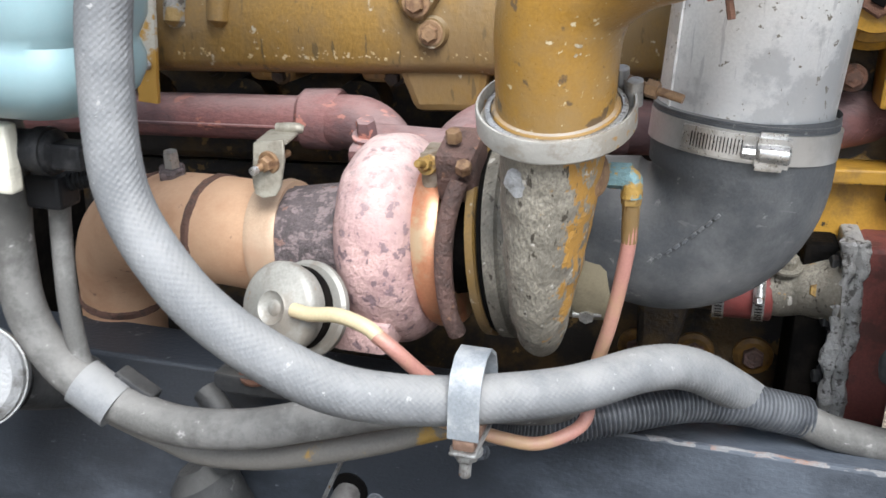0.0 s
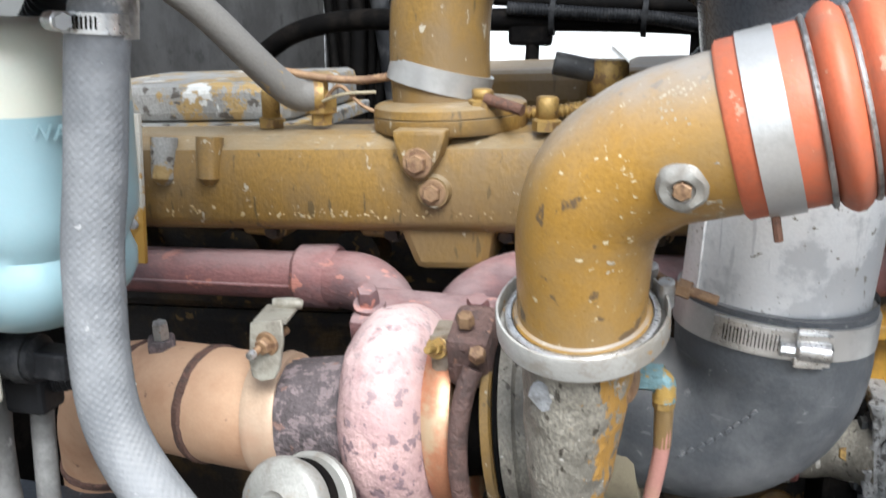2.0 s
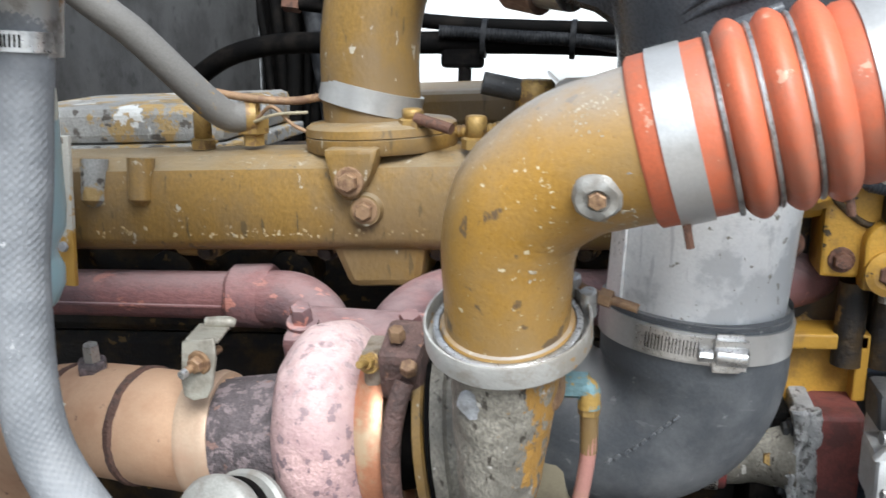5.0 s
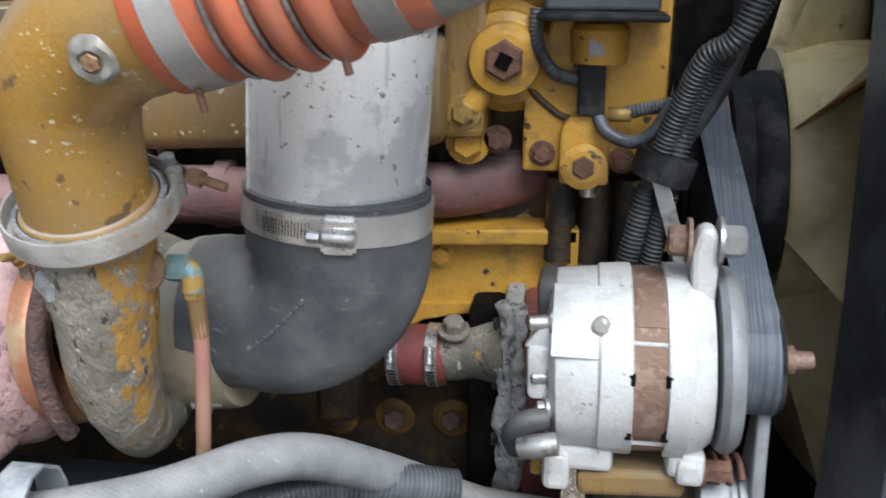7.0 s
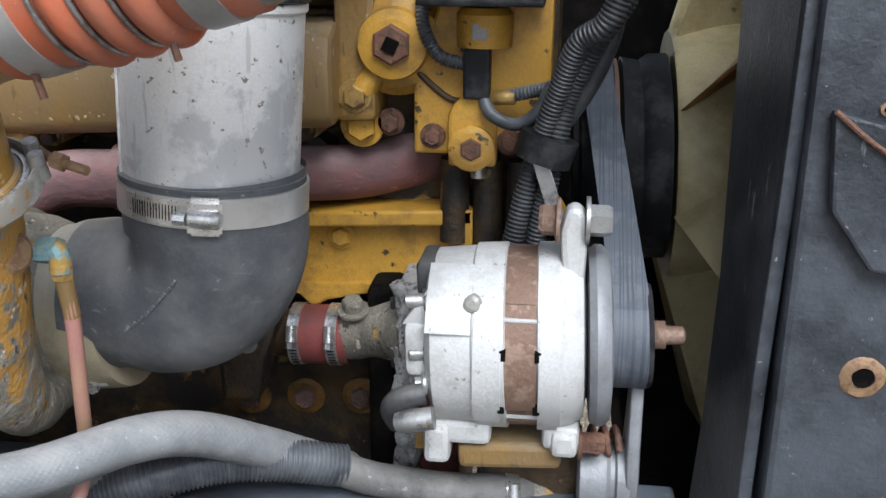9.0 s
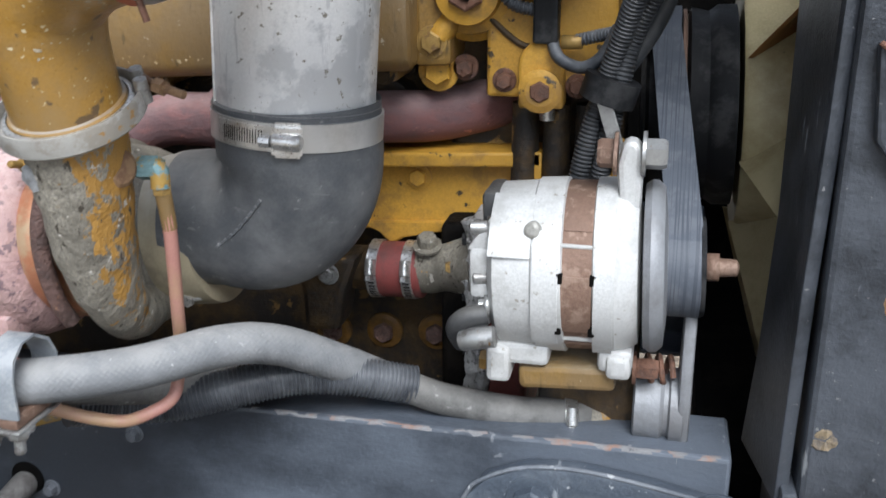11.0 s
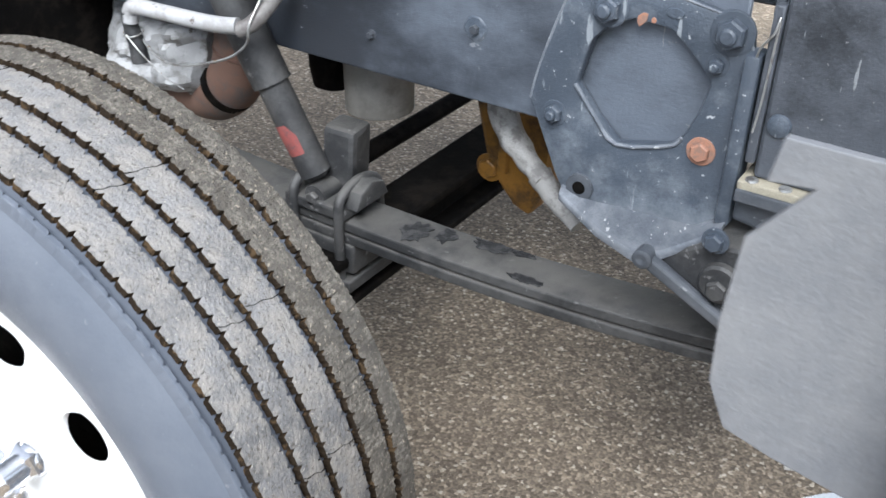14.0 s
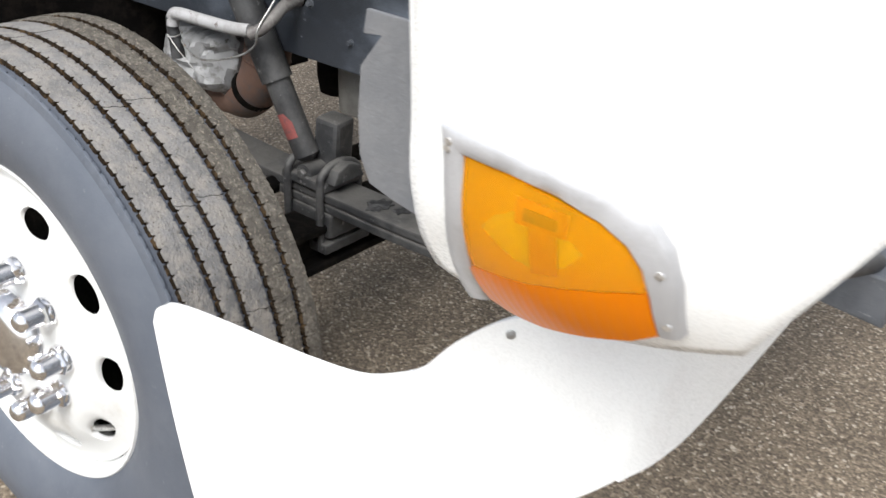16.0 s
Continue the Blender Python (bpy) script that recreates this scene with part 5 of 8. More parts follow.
for x, z, r in ((-0.128, 1.418, 0.011),):
    part("chipped_patch", bump_shape(lathe([(0, r), (0.0012, r * 0.9), (0.0016, 0)], (x, 0.6555, z), (-0.2, -1, -0.2), 18), 0.006, 0.002), FOIL, turbo, "pale chipped patch")
part("sensor_boss", lathe([(0, 0.0165), (0.018, 0.0155), (0.020, 0.012)], (-0.090, 0.70, 1.418), (0.85, -0.3, 0.05), 20), BOLT, turbo, "tan cast boss")
part("inlet_band", lathe([(-0.034, 0.060), (-0.034, 0.0735), (-0.030, 0.0748), (-0.018, 0.0748), (-0.017, 0.0765), (-0.012, 0.0775), (0.012, 0.0775), (0.017, 0.0765), (0.017, 0.066)], tp(-0.0880), TA, 56), material("tarnished_band", (0.40, 0.345, 0.235), (0.25, 0.215, 0.155), 0.4, 20, 0.5, 0.15, edge=0.4, dust_sheen=((0.44, 0.42, 0.38), 0.8)), turbo, "tarnished inlet band clamp")
part("inlet_band_bolt", join(tube([(-0.100, 0.806, 1.258), (-0.074, 0.808, 1.261)], 0.0036, 10), lathe([(-0.006, 0.007), (0.006, 0.007)], (-0.087, 0.806, 1.2595), (0, -1, -0.3), 6)), BRIGHT, turbo)

fitting = thing("boost_line_fitting", (-0.0562, 0.713, 1.4028), "verdigris brass elbow on the compressor housing", "fitting")
part("hex", lathe([(0.0, 0.0105), (0.0186, 0.0105)], (-0.0697, 0.7171, 1.4142), (1, -0.1, 0.05), 6), TEAL, fitting)
part("elbow", tube([(-0.0593, 0.7151, 1.4152), (-0.051, 0.713, 1.4132), (-0.05, 0.7115, 1.399)], 0.0082, 12), TEAL, fitting)
part("collar", lathe([(0.0, 0.0078), (0.010, 0.0086), (0.012, 0.0072)], (-0.05, 0.7125, 1.394), (0, 0, 1), 6), BRASS, fitting)
part("yellow_sleeve", tube([(-0.050, 0.712, 1.404), (-0.0495, 0.715, 1.384), (-0.0492, 0.718, 1.362)], [0.0072, 0.0068, 0.0064], 14), GOLD, fitting, "yellow sleeve")
boost = thing("boost_line", (-0.0608, 0.6725, 1.1917), "heat-faded red plastic boost line running under the hose", "tube")
part("line", tube([(-0.050, 0.712, 1.412), (-0.050, 0.713, 1.402), (-0.049, 0.717, 1.366), (-0.053, 0.724, 1.326), (-0.060, 0.735, 1.281), (-0.068, 0.748, 1.244), (-0.072, 0.746, 1.210), (-0.074, 0.735, 1.190), (-0.087, 0.720, 1.182), (-0.111, 0.710, 1.1745), (-0.138, 0.700, 1.180), (-0.160, 0.694, 1.187), (-0.20, 0.69, 1.195)], 0.006, 12), RED_TUBE, boost)

# wastegate actuator
gate = thing("wastegate_actuator", (-0.36, 0.76, 1.22), "round pressed steel wastegate actuator can", "actuator")
ga = Vector((-0.30, -0.90, 0.32)).normalized()
gc = Vector((-0.353, 0.722, 1.263))
part("can", lathe([(-0.026, 0.0385), (-0.008, 0.0400), (-0.006, 0.0428), (0.0, 0.0428), (0.003, 0.0412), (0.007, 0.0365), (0.010, 0.0170), (0.0115, 0.0155), (0.0100, 0.0138), (0.0078, 0.0110), (0.0072, 0.0075), (0.0088, 0.005), (0.0088, 0)], gc, ga, 56), CAN, gate)
part("bracket_disc", lathe([(-0.036, 0.030), (-0.036, 0.0448), (-0.030, 0.0455), (-0.027, 0.042)], gc + Vector((0.006, 0, 0.0)), ga, 52), CAN, gate)
part("gasket", lathe([(-0.0285, 0.039), (-0.018, 0.0402), (-0.016, 0.039)], gc, ga, 44), BLACK_DEEP, gate)
part("lever_pad", bump_shape(box((-0.325, 0.765, 1.205), (-0.262, 0.83, 1.240), 0.010), 0.02, 0.003), PINK, gate)
part("rod", tube([(-0.335, 0.765, 1.248), (-0.30, 0.79, 1.23), (-0.27, 0.805, 1.222)], 0.005, 10), DARK_RUST, gate)
line2 = thing("wastegate_line", (-0.25, 0.66, 1.25), "yellowed plastic hose from the actuator", "tube")
part("line", tube([(-0.330, 0.702, 1.272), (-0.312, 0.696, 1.273), (-0.283, 0.688, 1.279), (-0.256, 0.681, 1.276), (-0.243, 0.680, 1.268)], 0.0066, 14), CREAM_TUBE, line2)
part("faded_end", tube([(-0.246, 0.680, 1.270), (-0.229, 0.680, 1.258), (-0.213, 0.690, 1.238), (-0.196, 0.71, 1.212), (-0.19, 0.73, 1.19)], 0.0066, 14), RED_TUBE, line2, "heat-reddened end")

# exhaust outlet pipe
exp = thing("exhaust_pipe", (-0.6258, 0.9365, 0.9725), "heat-tanned steel exhaust pipe with weld rings", "exhaust pipe")
path = [(-0.3911, 0.8594, 1.277), (-0.4798, 0.8688, 1.277), (-0.5528, 0.8875, 1.2708), (-0.6206, 0.9157, 1.252), (-0.6675, 0.947, 1.2072), (-0.6853, 0.9678, 1.1394), (-0.6905, 0.9731, 1.0351), (-0.6936, 0.9783, 0.9203)]
part("pipe", tube(path, [0.0579, 0.0579, 0.0574, 0.0558, 0.0532, 0.0516, 0.0511, 0.0511], 40, 8), TAN, exp)
C = curve_points(path, 8)
for i, wr in ((9, 0.0572), (18, 0.0558), (40, 0.0511)):
    d = (C[i + 1] - C[i - 1]).normalized()
    part("weld_ring", bump_shape(lathe([(-0.006, wr), (-0.003, wr + 0.003), (0.003, wr + 0.003), (0.006, wr)], C[i], d, 48), 0.008, 0.0012, i), WELD, exp, "rust-dark weld bead")
bolt("sensor_boss", C[18] + Vector((0.022, -0.014, 0.054)), (0.05, -0.2, 1), 0.0155, 0.018, DARK_RUST, exp)
bolt("sensor_plug", C[18] + Vector((0.024, -0.018, 0.072)), (0.05, -0.2, 1), 0.0085, 0.018, STEEL, exp, washer=False)
BAND_TAN = material("heat_stained_band", (0.50, 0.36, 0.25), (0.42, 0.27, 0.18), 0.45, 14, 0.45, 0.15, 0.08, 0.12, edge=0.5)
clamp1 = thing("exhaust_band_clamp", (-0.4328, 0.8635, 1.2228), "grey steel band clamp with a bolted lug", "clamp")
part("band", lathe([(-0.0167, 0.0579), (-0.0167, 0.0621), (-0.0083, 0.0647), (0.0, 0.0621), (0.0083, 0.0647), (0.0167, 0.0621), (0.0167, 0.0579)], (-0.4099, 0.8615, 1.276), TA, 48), BAND_TAN, clamp1)
LUG = material("dusty_plated_steel", (0.37, 0.345, 0.285), (0.23, 0.205, 0.165), 0.42, 45, 0.5, 0.4, 0.1, 0.25, edge=0.3)
part("lug_plate", bump_shape(slab([(-0.4135, 0.806, 1.392), (-0.3845, 0.808, 1.396), (-0.3825, 0.806, 1.378), (-0.3855, 0.801, 1.352), (-0.3905, 0.799, 1.343), (-0.4025, 0.797, 1.340), (-0.4115, 0.798, 1.343), (-0.4145, 0.800, 1.356)], (0, 0.0035, 0), 0.0012), 0.03, 0.0012), LUG, clamp1, "olive-grey clamp lug plate")
part("lug_fold", box((-0.4135, 0.808, 1.3925), (-0.3825, 0.846, 1.3960), 0.0015, (5, 0, 4)), LUG, clamp1)
part("lug_roll", tube([(-0.4065, 0.842, 1.399), (-0.3940, 0.843, 1.400), (-0.3850, 0.844, 1.4003), (-0.3800, 0.846, 1.399)], [0.0055, 0.0058, 0.0055, 0.004], 14), LUG, clamp1, "rolled strap end")
part("t_bolt", tube([(-0.3920, 0.835, 1.377), (-0.3975, 0.808, 1.3745), (-0.4045, 0.785, 1.370)], 0.0038, 10), BOLT, clamp1)
bolt("lug_nut", (-0.3975, 0.803, 1.3745), (-0.22, -0.95, -0.12), 0.0078, 0.009, BOLT, clamp1)
part("bolt_tip", lathe([(0, 0.0042), (0.006, 0.004), (0.007, 0)], (-0.4035, 0.788, 1.3705), (-0.22, -0.95, -0.15), 10), BRIGHT, clamp1, "bright thread end")

# charge air elbow, boot and pipes
elbow = thing("charge_pipe_elbow", (-0.1, 0.66, 1.46), "worn gold-painted cast elbow on the compressor outlet", "pipe elbow")
part("elbow_body", tube([(-0.1085, 0.690, 1.456), (-0.108, 0.677, 1.497), (-0.106, 0.667, 1.533), (-0.095, 0.658, 1.563), (-0.066, 0.648, 1.587), (-0.038, 0.64, 1.598), (-0.012, 0.634, 1.606)], [0.0435, 0.044, 0.0455, 0.047, 0.0475, 0.048, 0.0485], 44, 8), ELBOW, elbow)
SCAB = material("scuffed_bare_metal", (0.46, 0.40, 0.30), (0.30, 0.24, 0.15), 0.42, 120, 0.6, 0.1, 0.12, 0.4, edge=0.3)
run = curve_points([(-0.1085, 0.690, 1.456), (-0.108, 0.677, 1.497), (-0.106, 0.667, 1.533), (-0.095, 0.658, 1.563), (-0.066, 0.648, 1.587), (-0.038, 0.64, 1.598), (-0.012, 0.634, 1.606)], 24)
rnd = random.Random(11)
spots = []
for _ in range(170):
    low = rnd.random() < 0.62
    k = int(rnd.triangular(36, 138, 112)) if low else int(rnd.triangular(92, 138, 118))
    d = (run[k + 1] - run[k - 1]).normalized()
    side = Vector((0.35, rnd.gauss(-0.55, 0.22), rnd.gauss(-0.72, 0.16))) if low else Vector((-0.2, rnd.gauss(-0.75, 0.14), rnd.gauss(0.62, 0.16)))
    side = (side - d * side.dot(d)).normalized()
    rad_ = 0.0437 + 0.0048 * k / 143
    spots.append((run[k] + side * rad_, side, rnd.uniform(0.0005, 0.0021) * (1.0 if low else 0.6)))
tagged(part("chipped_paint", chips(spots), SCAB, elbow), "pale scabs of chipped paint", kind="stuff")
part("plug_boss", bump_shape(lathe([(-0.020, 0.0175), (0.001, 0.0150), (0.004, 0.0122), (0.0045, 0.0075), (0.0025, 0.0075), (0.0025, 0)], (-0.048, 0.598, 1.576), (-0.04, -1, -0.28), 28), 0.008, 0.0016), CAN, elbow, "pale scraped plug boss")
bolt("plug", (-0.048, 0.596, 1.5754), (-0.04, -1, -0.28), 0.0058, 0.004, BOLT, elbow, washer=False)
part("cast_tab", bump_shape(box((-0.034, 0.590, 1.588), (-0.018, 0.600, 1.606), 0.004, (0, 17, 0)), 0.01, 0.003), FOIL, elbow)
vb = thing("v_band_clamp", (-0.108, 0.669, 1.45), "weathered steel v-band clamp joining elbow and compressor", "clamp")
va = Vector((-0.031, -0.358, 1)).normalized()
vc = Vector((-0.1082, 0.6873, 1.4671))
part("band", lathe([(-0.0105, 0.050), (-0.0105, 0.0575), (-0.0085, 0.0592), (0.0065, 0.0592), (0.0085, 0.0584), (0.0085, 0.0570), (0.005, 0.0568), (-0.004, 0.0565), (-0.006, 0.050)], vc, va, 72), VBAND, vb, "rust-spotted steel band")
part("inner_ring", lathe([(-0.006, 0.046), (-0.004, 0.0522), (0.0035, 0.0525), (0.0045, 0.0508), (0.0045, 0.0485), (0.002, 0.0475), (0.002, 0.046)], vc, va, 60), BRIGHT, vb, "bright flange lip")
part("bead", lathe([(0.001, 0.043), (0.004, 0.0475), (0.006, 0.0465), (0.0075, 0.043)], vc, va, 60), ELBOW, vb)
part("trunnion", lathe([(-0.010, 0.0058), (0.010, 0.0058), (0.011, 0.004)], (-0.0655, 0.722, 1.487), va, 14), STEEL, vb)
part("trunnion", lathe([(-0.010, 0.0058), (0.010, 0.0058), (0.011, 0.004)], (-0.0535, 0.706, 1.481), va, 14), STEEL, vb)
part("t_bolt", join(tube([(-0.070, 0.729, 1.491), (-0.050, 0.716, 1.485), (-0.019, 0.708, 1.478)], 0.0036, 10), lathe([(0, 0.0068), (0.009, 0.0068)], (-0.046, 0.714, 1.484), (0.95, -0.25, -0.2), 6)), BOLT, vb, "tarnished t-bolt")

boot = thing("charge_air_boot", (0.05, 0.62, 1.58), "orange convoluted silicone boot with steel bands", "hose boot")
b0 = Vector((-0.024, 0.637, 1.603))
bd = Vector((0.95, -0.05, 0.27)).normalized()
prof = [(0.0, 0.050), (0.002, 0.0525), (0.045, 0.0525)]
for k in range(3):
    s = 0.050 + 0.022 * k
    prof += [(s + 0.020 * i / 10, 0.0508 + 0.0085 * math.sin(math.pi * i / 10) ** 0.8) for i in range(11)]
prof += [(0.118, 0.0525), (0.160, 0.0525), (0.162, 0.050)]
part("boot_sleeve", lathe(prof, b0, bd, 64), ORANGE, boot, angle=60)
for s in (0.013, 0.126):
    part("steel_band", lathe([(s, 0.0527), (s, 0.0542), (s + 0.020, 0.0542), (s + 0.020, 0.0527)], b0, bd, 56), BAND, boot, "bright steel band")
for s in (0.0475, 0.070, 0.092):
    part("wire_ring", tube([b0 + bd * (s + 0.0005) + (basis(bd)[1] * math.cos(q) + basis(bd)[2] * math.sin(q)) * 0.0535 for q in [2 * math.pi * i / 32 for i in range(33)]], 0.0018, 8, 2, caps=False), STEEL, boot)
for s in (0.028, 0.118):
    part("clamp_tail", tube([b0 + bd * s + Vector((0, -0.02, -0.048)), b0 + bd * s + Vector((0.004, -0.018, -0.066))], 0.0026, 8), RUST, boot)
cpipe = thing("charge_air_pipe", (0.2, 0.62, 1.6), "mottled aluminium charge air pipe beyond the boot", "pipe")
part("pipe", tube([b0 + bd * 0.13, b0 + bd * 0.165, b0 + bd * 0.18 + Vector((0.02, 0.0, 0.016)), b0 + bd * 0.18 + Vector((0.08, 0.004, 0.066)), b0 + bd * 0.18 + Vector((0.20, 0.02, 0.175)), b0 + bd * 0.18 + Vector((0.36, 0.05, 0.31))], 0.0495, 40), CAN, cpipe)

intake = thing("air_intake_pipe", (0.0284, 0.8249, 1.4394), "mottled aluminium intake pipe standing in a rubber elbow", "pipe")
ia = Vector((0.06, 0.02, 1)).normalized()
part("pipe", lathe([(-0.0191, 0.0711), (0.1356, 0.0731), (0.1366, 0.0707)], (0.0279, 0.8268, 1.4471), ia, 64), ALU, intake)
part("seam", tube([(-0.0318, 0.7857, 1.4538), (-0.027, 0.7886, 1.5732)], 0.0012, 6, 2), ALU, intake)
part("top_rim", lathe([(0.1356, 0.0735), (0.1375, 0.0754), (0.1432, 0.0754), (0.1442, 0.0716), (0.1528, 0.0707)], (0.0279, 0.8268, 1.4471), ia, 56), ALU, intake)
relb = thing("rubber_intake_elbow", (0.0, 0.84, 1.27), "large dusty black rubber elbow between intake pipe and turbocharger", "hose elbow")
EV, EF, rings_e = [], [], []
pivot = Vector((-0.0545, 0.0, 1.408))
stations = [(Vector((0.0295, 0.827, 1.4555)), 0.0, 0.0754), (Vector((0.0295, 0.827, 1.43)), 0.0, 0.0759)]
for i in range(19):
    f = i / 18
    ph = math.pi / 2 * f
    rr = 0.0759 + (0.0670 - 0.0759) * f
    d = rr + 0.0085 - 0.0005 * f + 0.006 * math.sin(math.pi * f)
    stations.append((Vector((pivot.x + d * math.cos(ph), 0.827 + 0.018 * f, pivot.z - d * math.sin(ph))), ph, rr))
stations += [(Vector((-0.080, 0.846, 1.331)), math.pi / 2, 0.0668), (Vector((-0.100, 0.847, 1.329)), math.pi / 2, 0.0665)]
for c_, ph, rr in stations:
    for k in range(64):
        t = 2 * math.pi * k / 64
        EV.append(c_ + Vector((math.cos(ph) * math.cos(t), math.sin(t), -math.sin(ph) * math.cos(t))) * rr)
for i in range(len(stations) - 1):
    for k in range(64):
        EF.append([i * 64 + k, i * 64 + (k + 1) % 64, i * 64 + 64 + (k + 1) % 64, i * 64 + 64 + k])
part("elbow", (EV, EF), RUBBER, relb, angle=60)
part("mould_bead", lathe([(0.0, 0.0745), (0.001, 0.0762), (0.003, 0.0762), (0.004, 0.0735)], (0.0293, 0.8268, 1.45), ia, 56), RUBBER, relb)
for k in range(9):
    f = k / 8
    g = Vector((-0.036 + 0.050 * f, 0.75, 1.328 + 0.048 * f))
    c_, ph, rr = min(stations[3:], key=lambda q: (q[0] - g).length)
    pos = c_ + (g - c_).normalized() * (rr - 0.0006)
    part("moulded_mark", box(pos - Vector((0.0014, 0.0010, 0.0030)), pos + Vector((0.0014, 0.0010, 0.0030)), 0.0006, (0, 40, 0)), RUBBER, relb)
cl = thing("worm_drive_clamp", (0.0293, 0.8249, 1.4299), "broad steel worm-drive clamp round the rubber elbow", "clamp")
ca = (0.06, 0.02, 1)
part("band", lathe([(-0.0119, 0.0761), (-0.0119, 0.0775), (0.0119, 0.0775), (0.0119, 0.0761)], (0.0295, 0.8259, 1.4356), ca, 72), BAND, cl)
_, cu, cw = basis(ca, (0, -1, 0))


def on_clamp(angle, r, dz):
    return Vector((0.0295, 0.8259, 1.4356)) + (cu * math.cos(angle) + cw * math.sin(angle)) * r + Vector(ca).normalized() * dz


def arc_plate(a0, a1, r0, r1, h0, h1, n=10):
    V, F = [], []
    for i in range(n + 1):
        a = a0 + (a1 - a0) * i / n
        V += [on_clamp(a, r0, h0), on_clamp(a, r1, h0), on_clamp(a, r1, h1), on_clamp(a, r0, h1)]
    for i in range(n):
        for k in range(4):
            F.append([i * 4 + k, i * 4 + (k + 1) % 4, i * 4 + 4 + (k + 1) % 4, i * 4 + 4 + k])
    F += [[0, 1, 2, 3], [n * 4 + k for k in range(4)]]
    return V, F


part("tongue", arc_plate(-0.66, 0.30, 0.0775, 0.0789, -0.010, 0.010, 20), BRIGHT, cl, "bright slotted tongue")
for i in range(16):
    a = -0.55 + i * 0.034
    part("slot", arc_plate(a, a + 0.010, 0.0785, 0.0792, -0.006, 0.006, 1), BLACK_DEEP, cl)
part("screw_housing", arc_plate(0.10, 0.40, 0.0788, 0.0859, -0.0125, 0.0105, 8), BRIGHT, cl)
part("housing_barrel", lathe([(-0.0124, 0.0057), (-0.0105, 0.0074), (0.0105, 0.0074), (0.0124, 0.0057)], on_clamp(0.25, 0.0855, -0.001), cw, 18), BRIGHT, cl)
part("housing_flange", arc_plate(0.12, 0.38, 0.0778, 0.0802, -0.016, 0.014, 6), BRIGHT, cl)
part("screw", lathe([(0.0, 0.0053), (0.0095, 0.0053), (0.0105, 0.0038)], on_clamp(0.09, 0.0845, -0.002), -cw, 8), BRIGHT, cl)

# ---- hoses and lines ----
def hose_clamp(at, axis, r, label="small steel worm-drive hose clamp", facing=(0, -1, 0.4)):
    c = thing("hose_clamp", at, label, "clamp", "hose clamps")
    a, u, w = basis(axis, facing)
    part("band", lathe([(-0.006, r), (-0.006, r + 0.0012), (0.006, r + 0.0012), (0.006, r)], at, axis, 36), BRIGHT, c)
    p = Vector(at) + u * (r + 0.005)
    part("screw_housing", lathe([(-0.009, 0.006), (0.009, 0.006), (0.010, 0.004)], p, w, 10), BRIGHT, c)
    part("screw_head", lathe([(0.010, 0.0055), (0.016, 0.0055)], p, w, 6), STEEL, c)
    for k in range(7):
        q = Vector(at) + (u * math.cos(0.42 + 0.13 * k) + w * math.sin(0.42 + 0.13 * k)) * (r + 0.0011)
        part("slot", tube([q - a * 0.0038, q + a * 0.0038], 0.0008, 6, 1), BLACK_DEEP, c)
    part("tongue_edge", lathe([(-0.0065, r + 0.0004), (-0.0065, r + 0.0016), (-0.0055, r + 0.0016), (-0.0055, r + 0.0004)], at, axis, 36), BRIGHT, c)
    return c


main_pts = [(-0.399, 0.60, 1.680), (-0.402, 0.592, 1.645), (-0.406, 0.585, 1.57), (-0.411, 0.58, 1.503), (-0.401, 0.57, 1.411), (-0.359, 0.56, 1.352), (-0.315, 0.565, 1.310), (-0.256, 0.58, 1.273), (-0.209, 0.605, 1.255), (-0.155, 0.64, 1.245),
            (-0.085, 0.69, 1.240), (-0.027, 0.75, 1.240), (0.010, 0.79, 1.226), (0.050, 0.84, 1.188), (0.085, 0.90, 1.14), (0.10, 0.97, 1.09)]
mh = thing("coolant_hose", (-0.3, 0.6, 1.2), "dusty grey woven-cover coolant hose looping across the engine bay", "hose")
part("hose", braid(main_pts, 0.0192), HOSE, mh, angle=80)
hose_clamp((-0.4015, 0.593, 1.660), (0.03, 0.05, 1), 0.0200, "steel worm-drive clamp at the top of the coolant hose", (-0.75, -1, 0))
bh = thing("heater_hose", (-0.4, 0.67, 1.15), "dusty brown rubber heater hose below the coolant hose", "hose")
part("hose", tube([(-0.60, 0.67, 1.50), (-0.578, 0.665, 1.42), (-0.575, 0.66, 1.373), (-0.578, 0.66, 1.317), (-0.572, 0.66, 1.253), (-0.543, 0.66, 1.207), (-0.501, 0.66, 1.182), (-0.437, 0.665, 1.161), (-0.367, 0.67, 1.165), (-0.301, 0.68, 1.181), (-0.235, 0.70, 1.194), (-0.165, 0.72, 1.20), (-0.117, 0.76, 1.185), (-0.06, 0.83, 1.165)], 0.0185, 18), HOSE2, bh)
part("sleeve", lathe([(-0.020, 0.019), (-0.020, 0.0225), (0.020, 0.0225), (0.020, 0.019)], (-0.505, 0.66, 1.183), (0.85, 0, -0.5), 28), HOSE, bh, "grey rubber sleeve")
part("sleeve_tab", box((-0.497, 0.665, 1.18), (-0.455, 0.685, 1.195), 0.003, (0, 30, 0)), CHASSIS_DARK, bh)
oh = thing("overspray_hose", (-0.35, 0.70, 1.1), "thin hose with yellow paint overspray under the heater hose", "hose")
part("hose", tube([(-0.53, 0.69, 1.15), (-0.469, 0.70, 1.122), (-0.427, 0.70, 1.112), (-0.368, 0.70, 1.118), (-0.311, 0.70, 1.134), (-0.249, 0.71, 1.152), (-0.21, 0.72, 1.165), (-0.15, 0.76, 1.17)], 0.0115, 14), HOSE_YEL, oh)
th = thing("vent_hose", (-0.53, 0.68, 1.2), "thin grey rubber hose joining the heater hose", "hose")
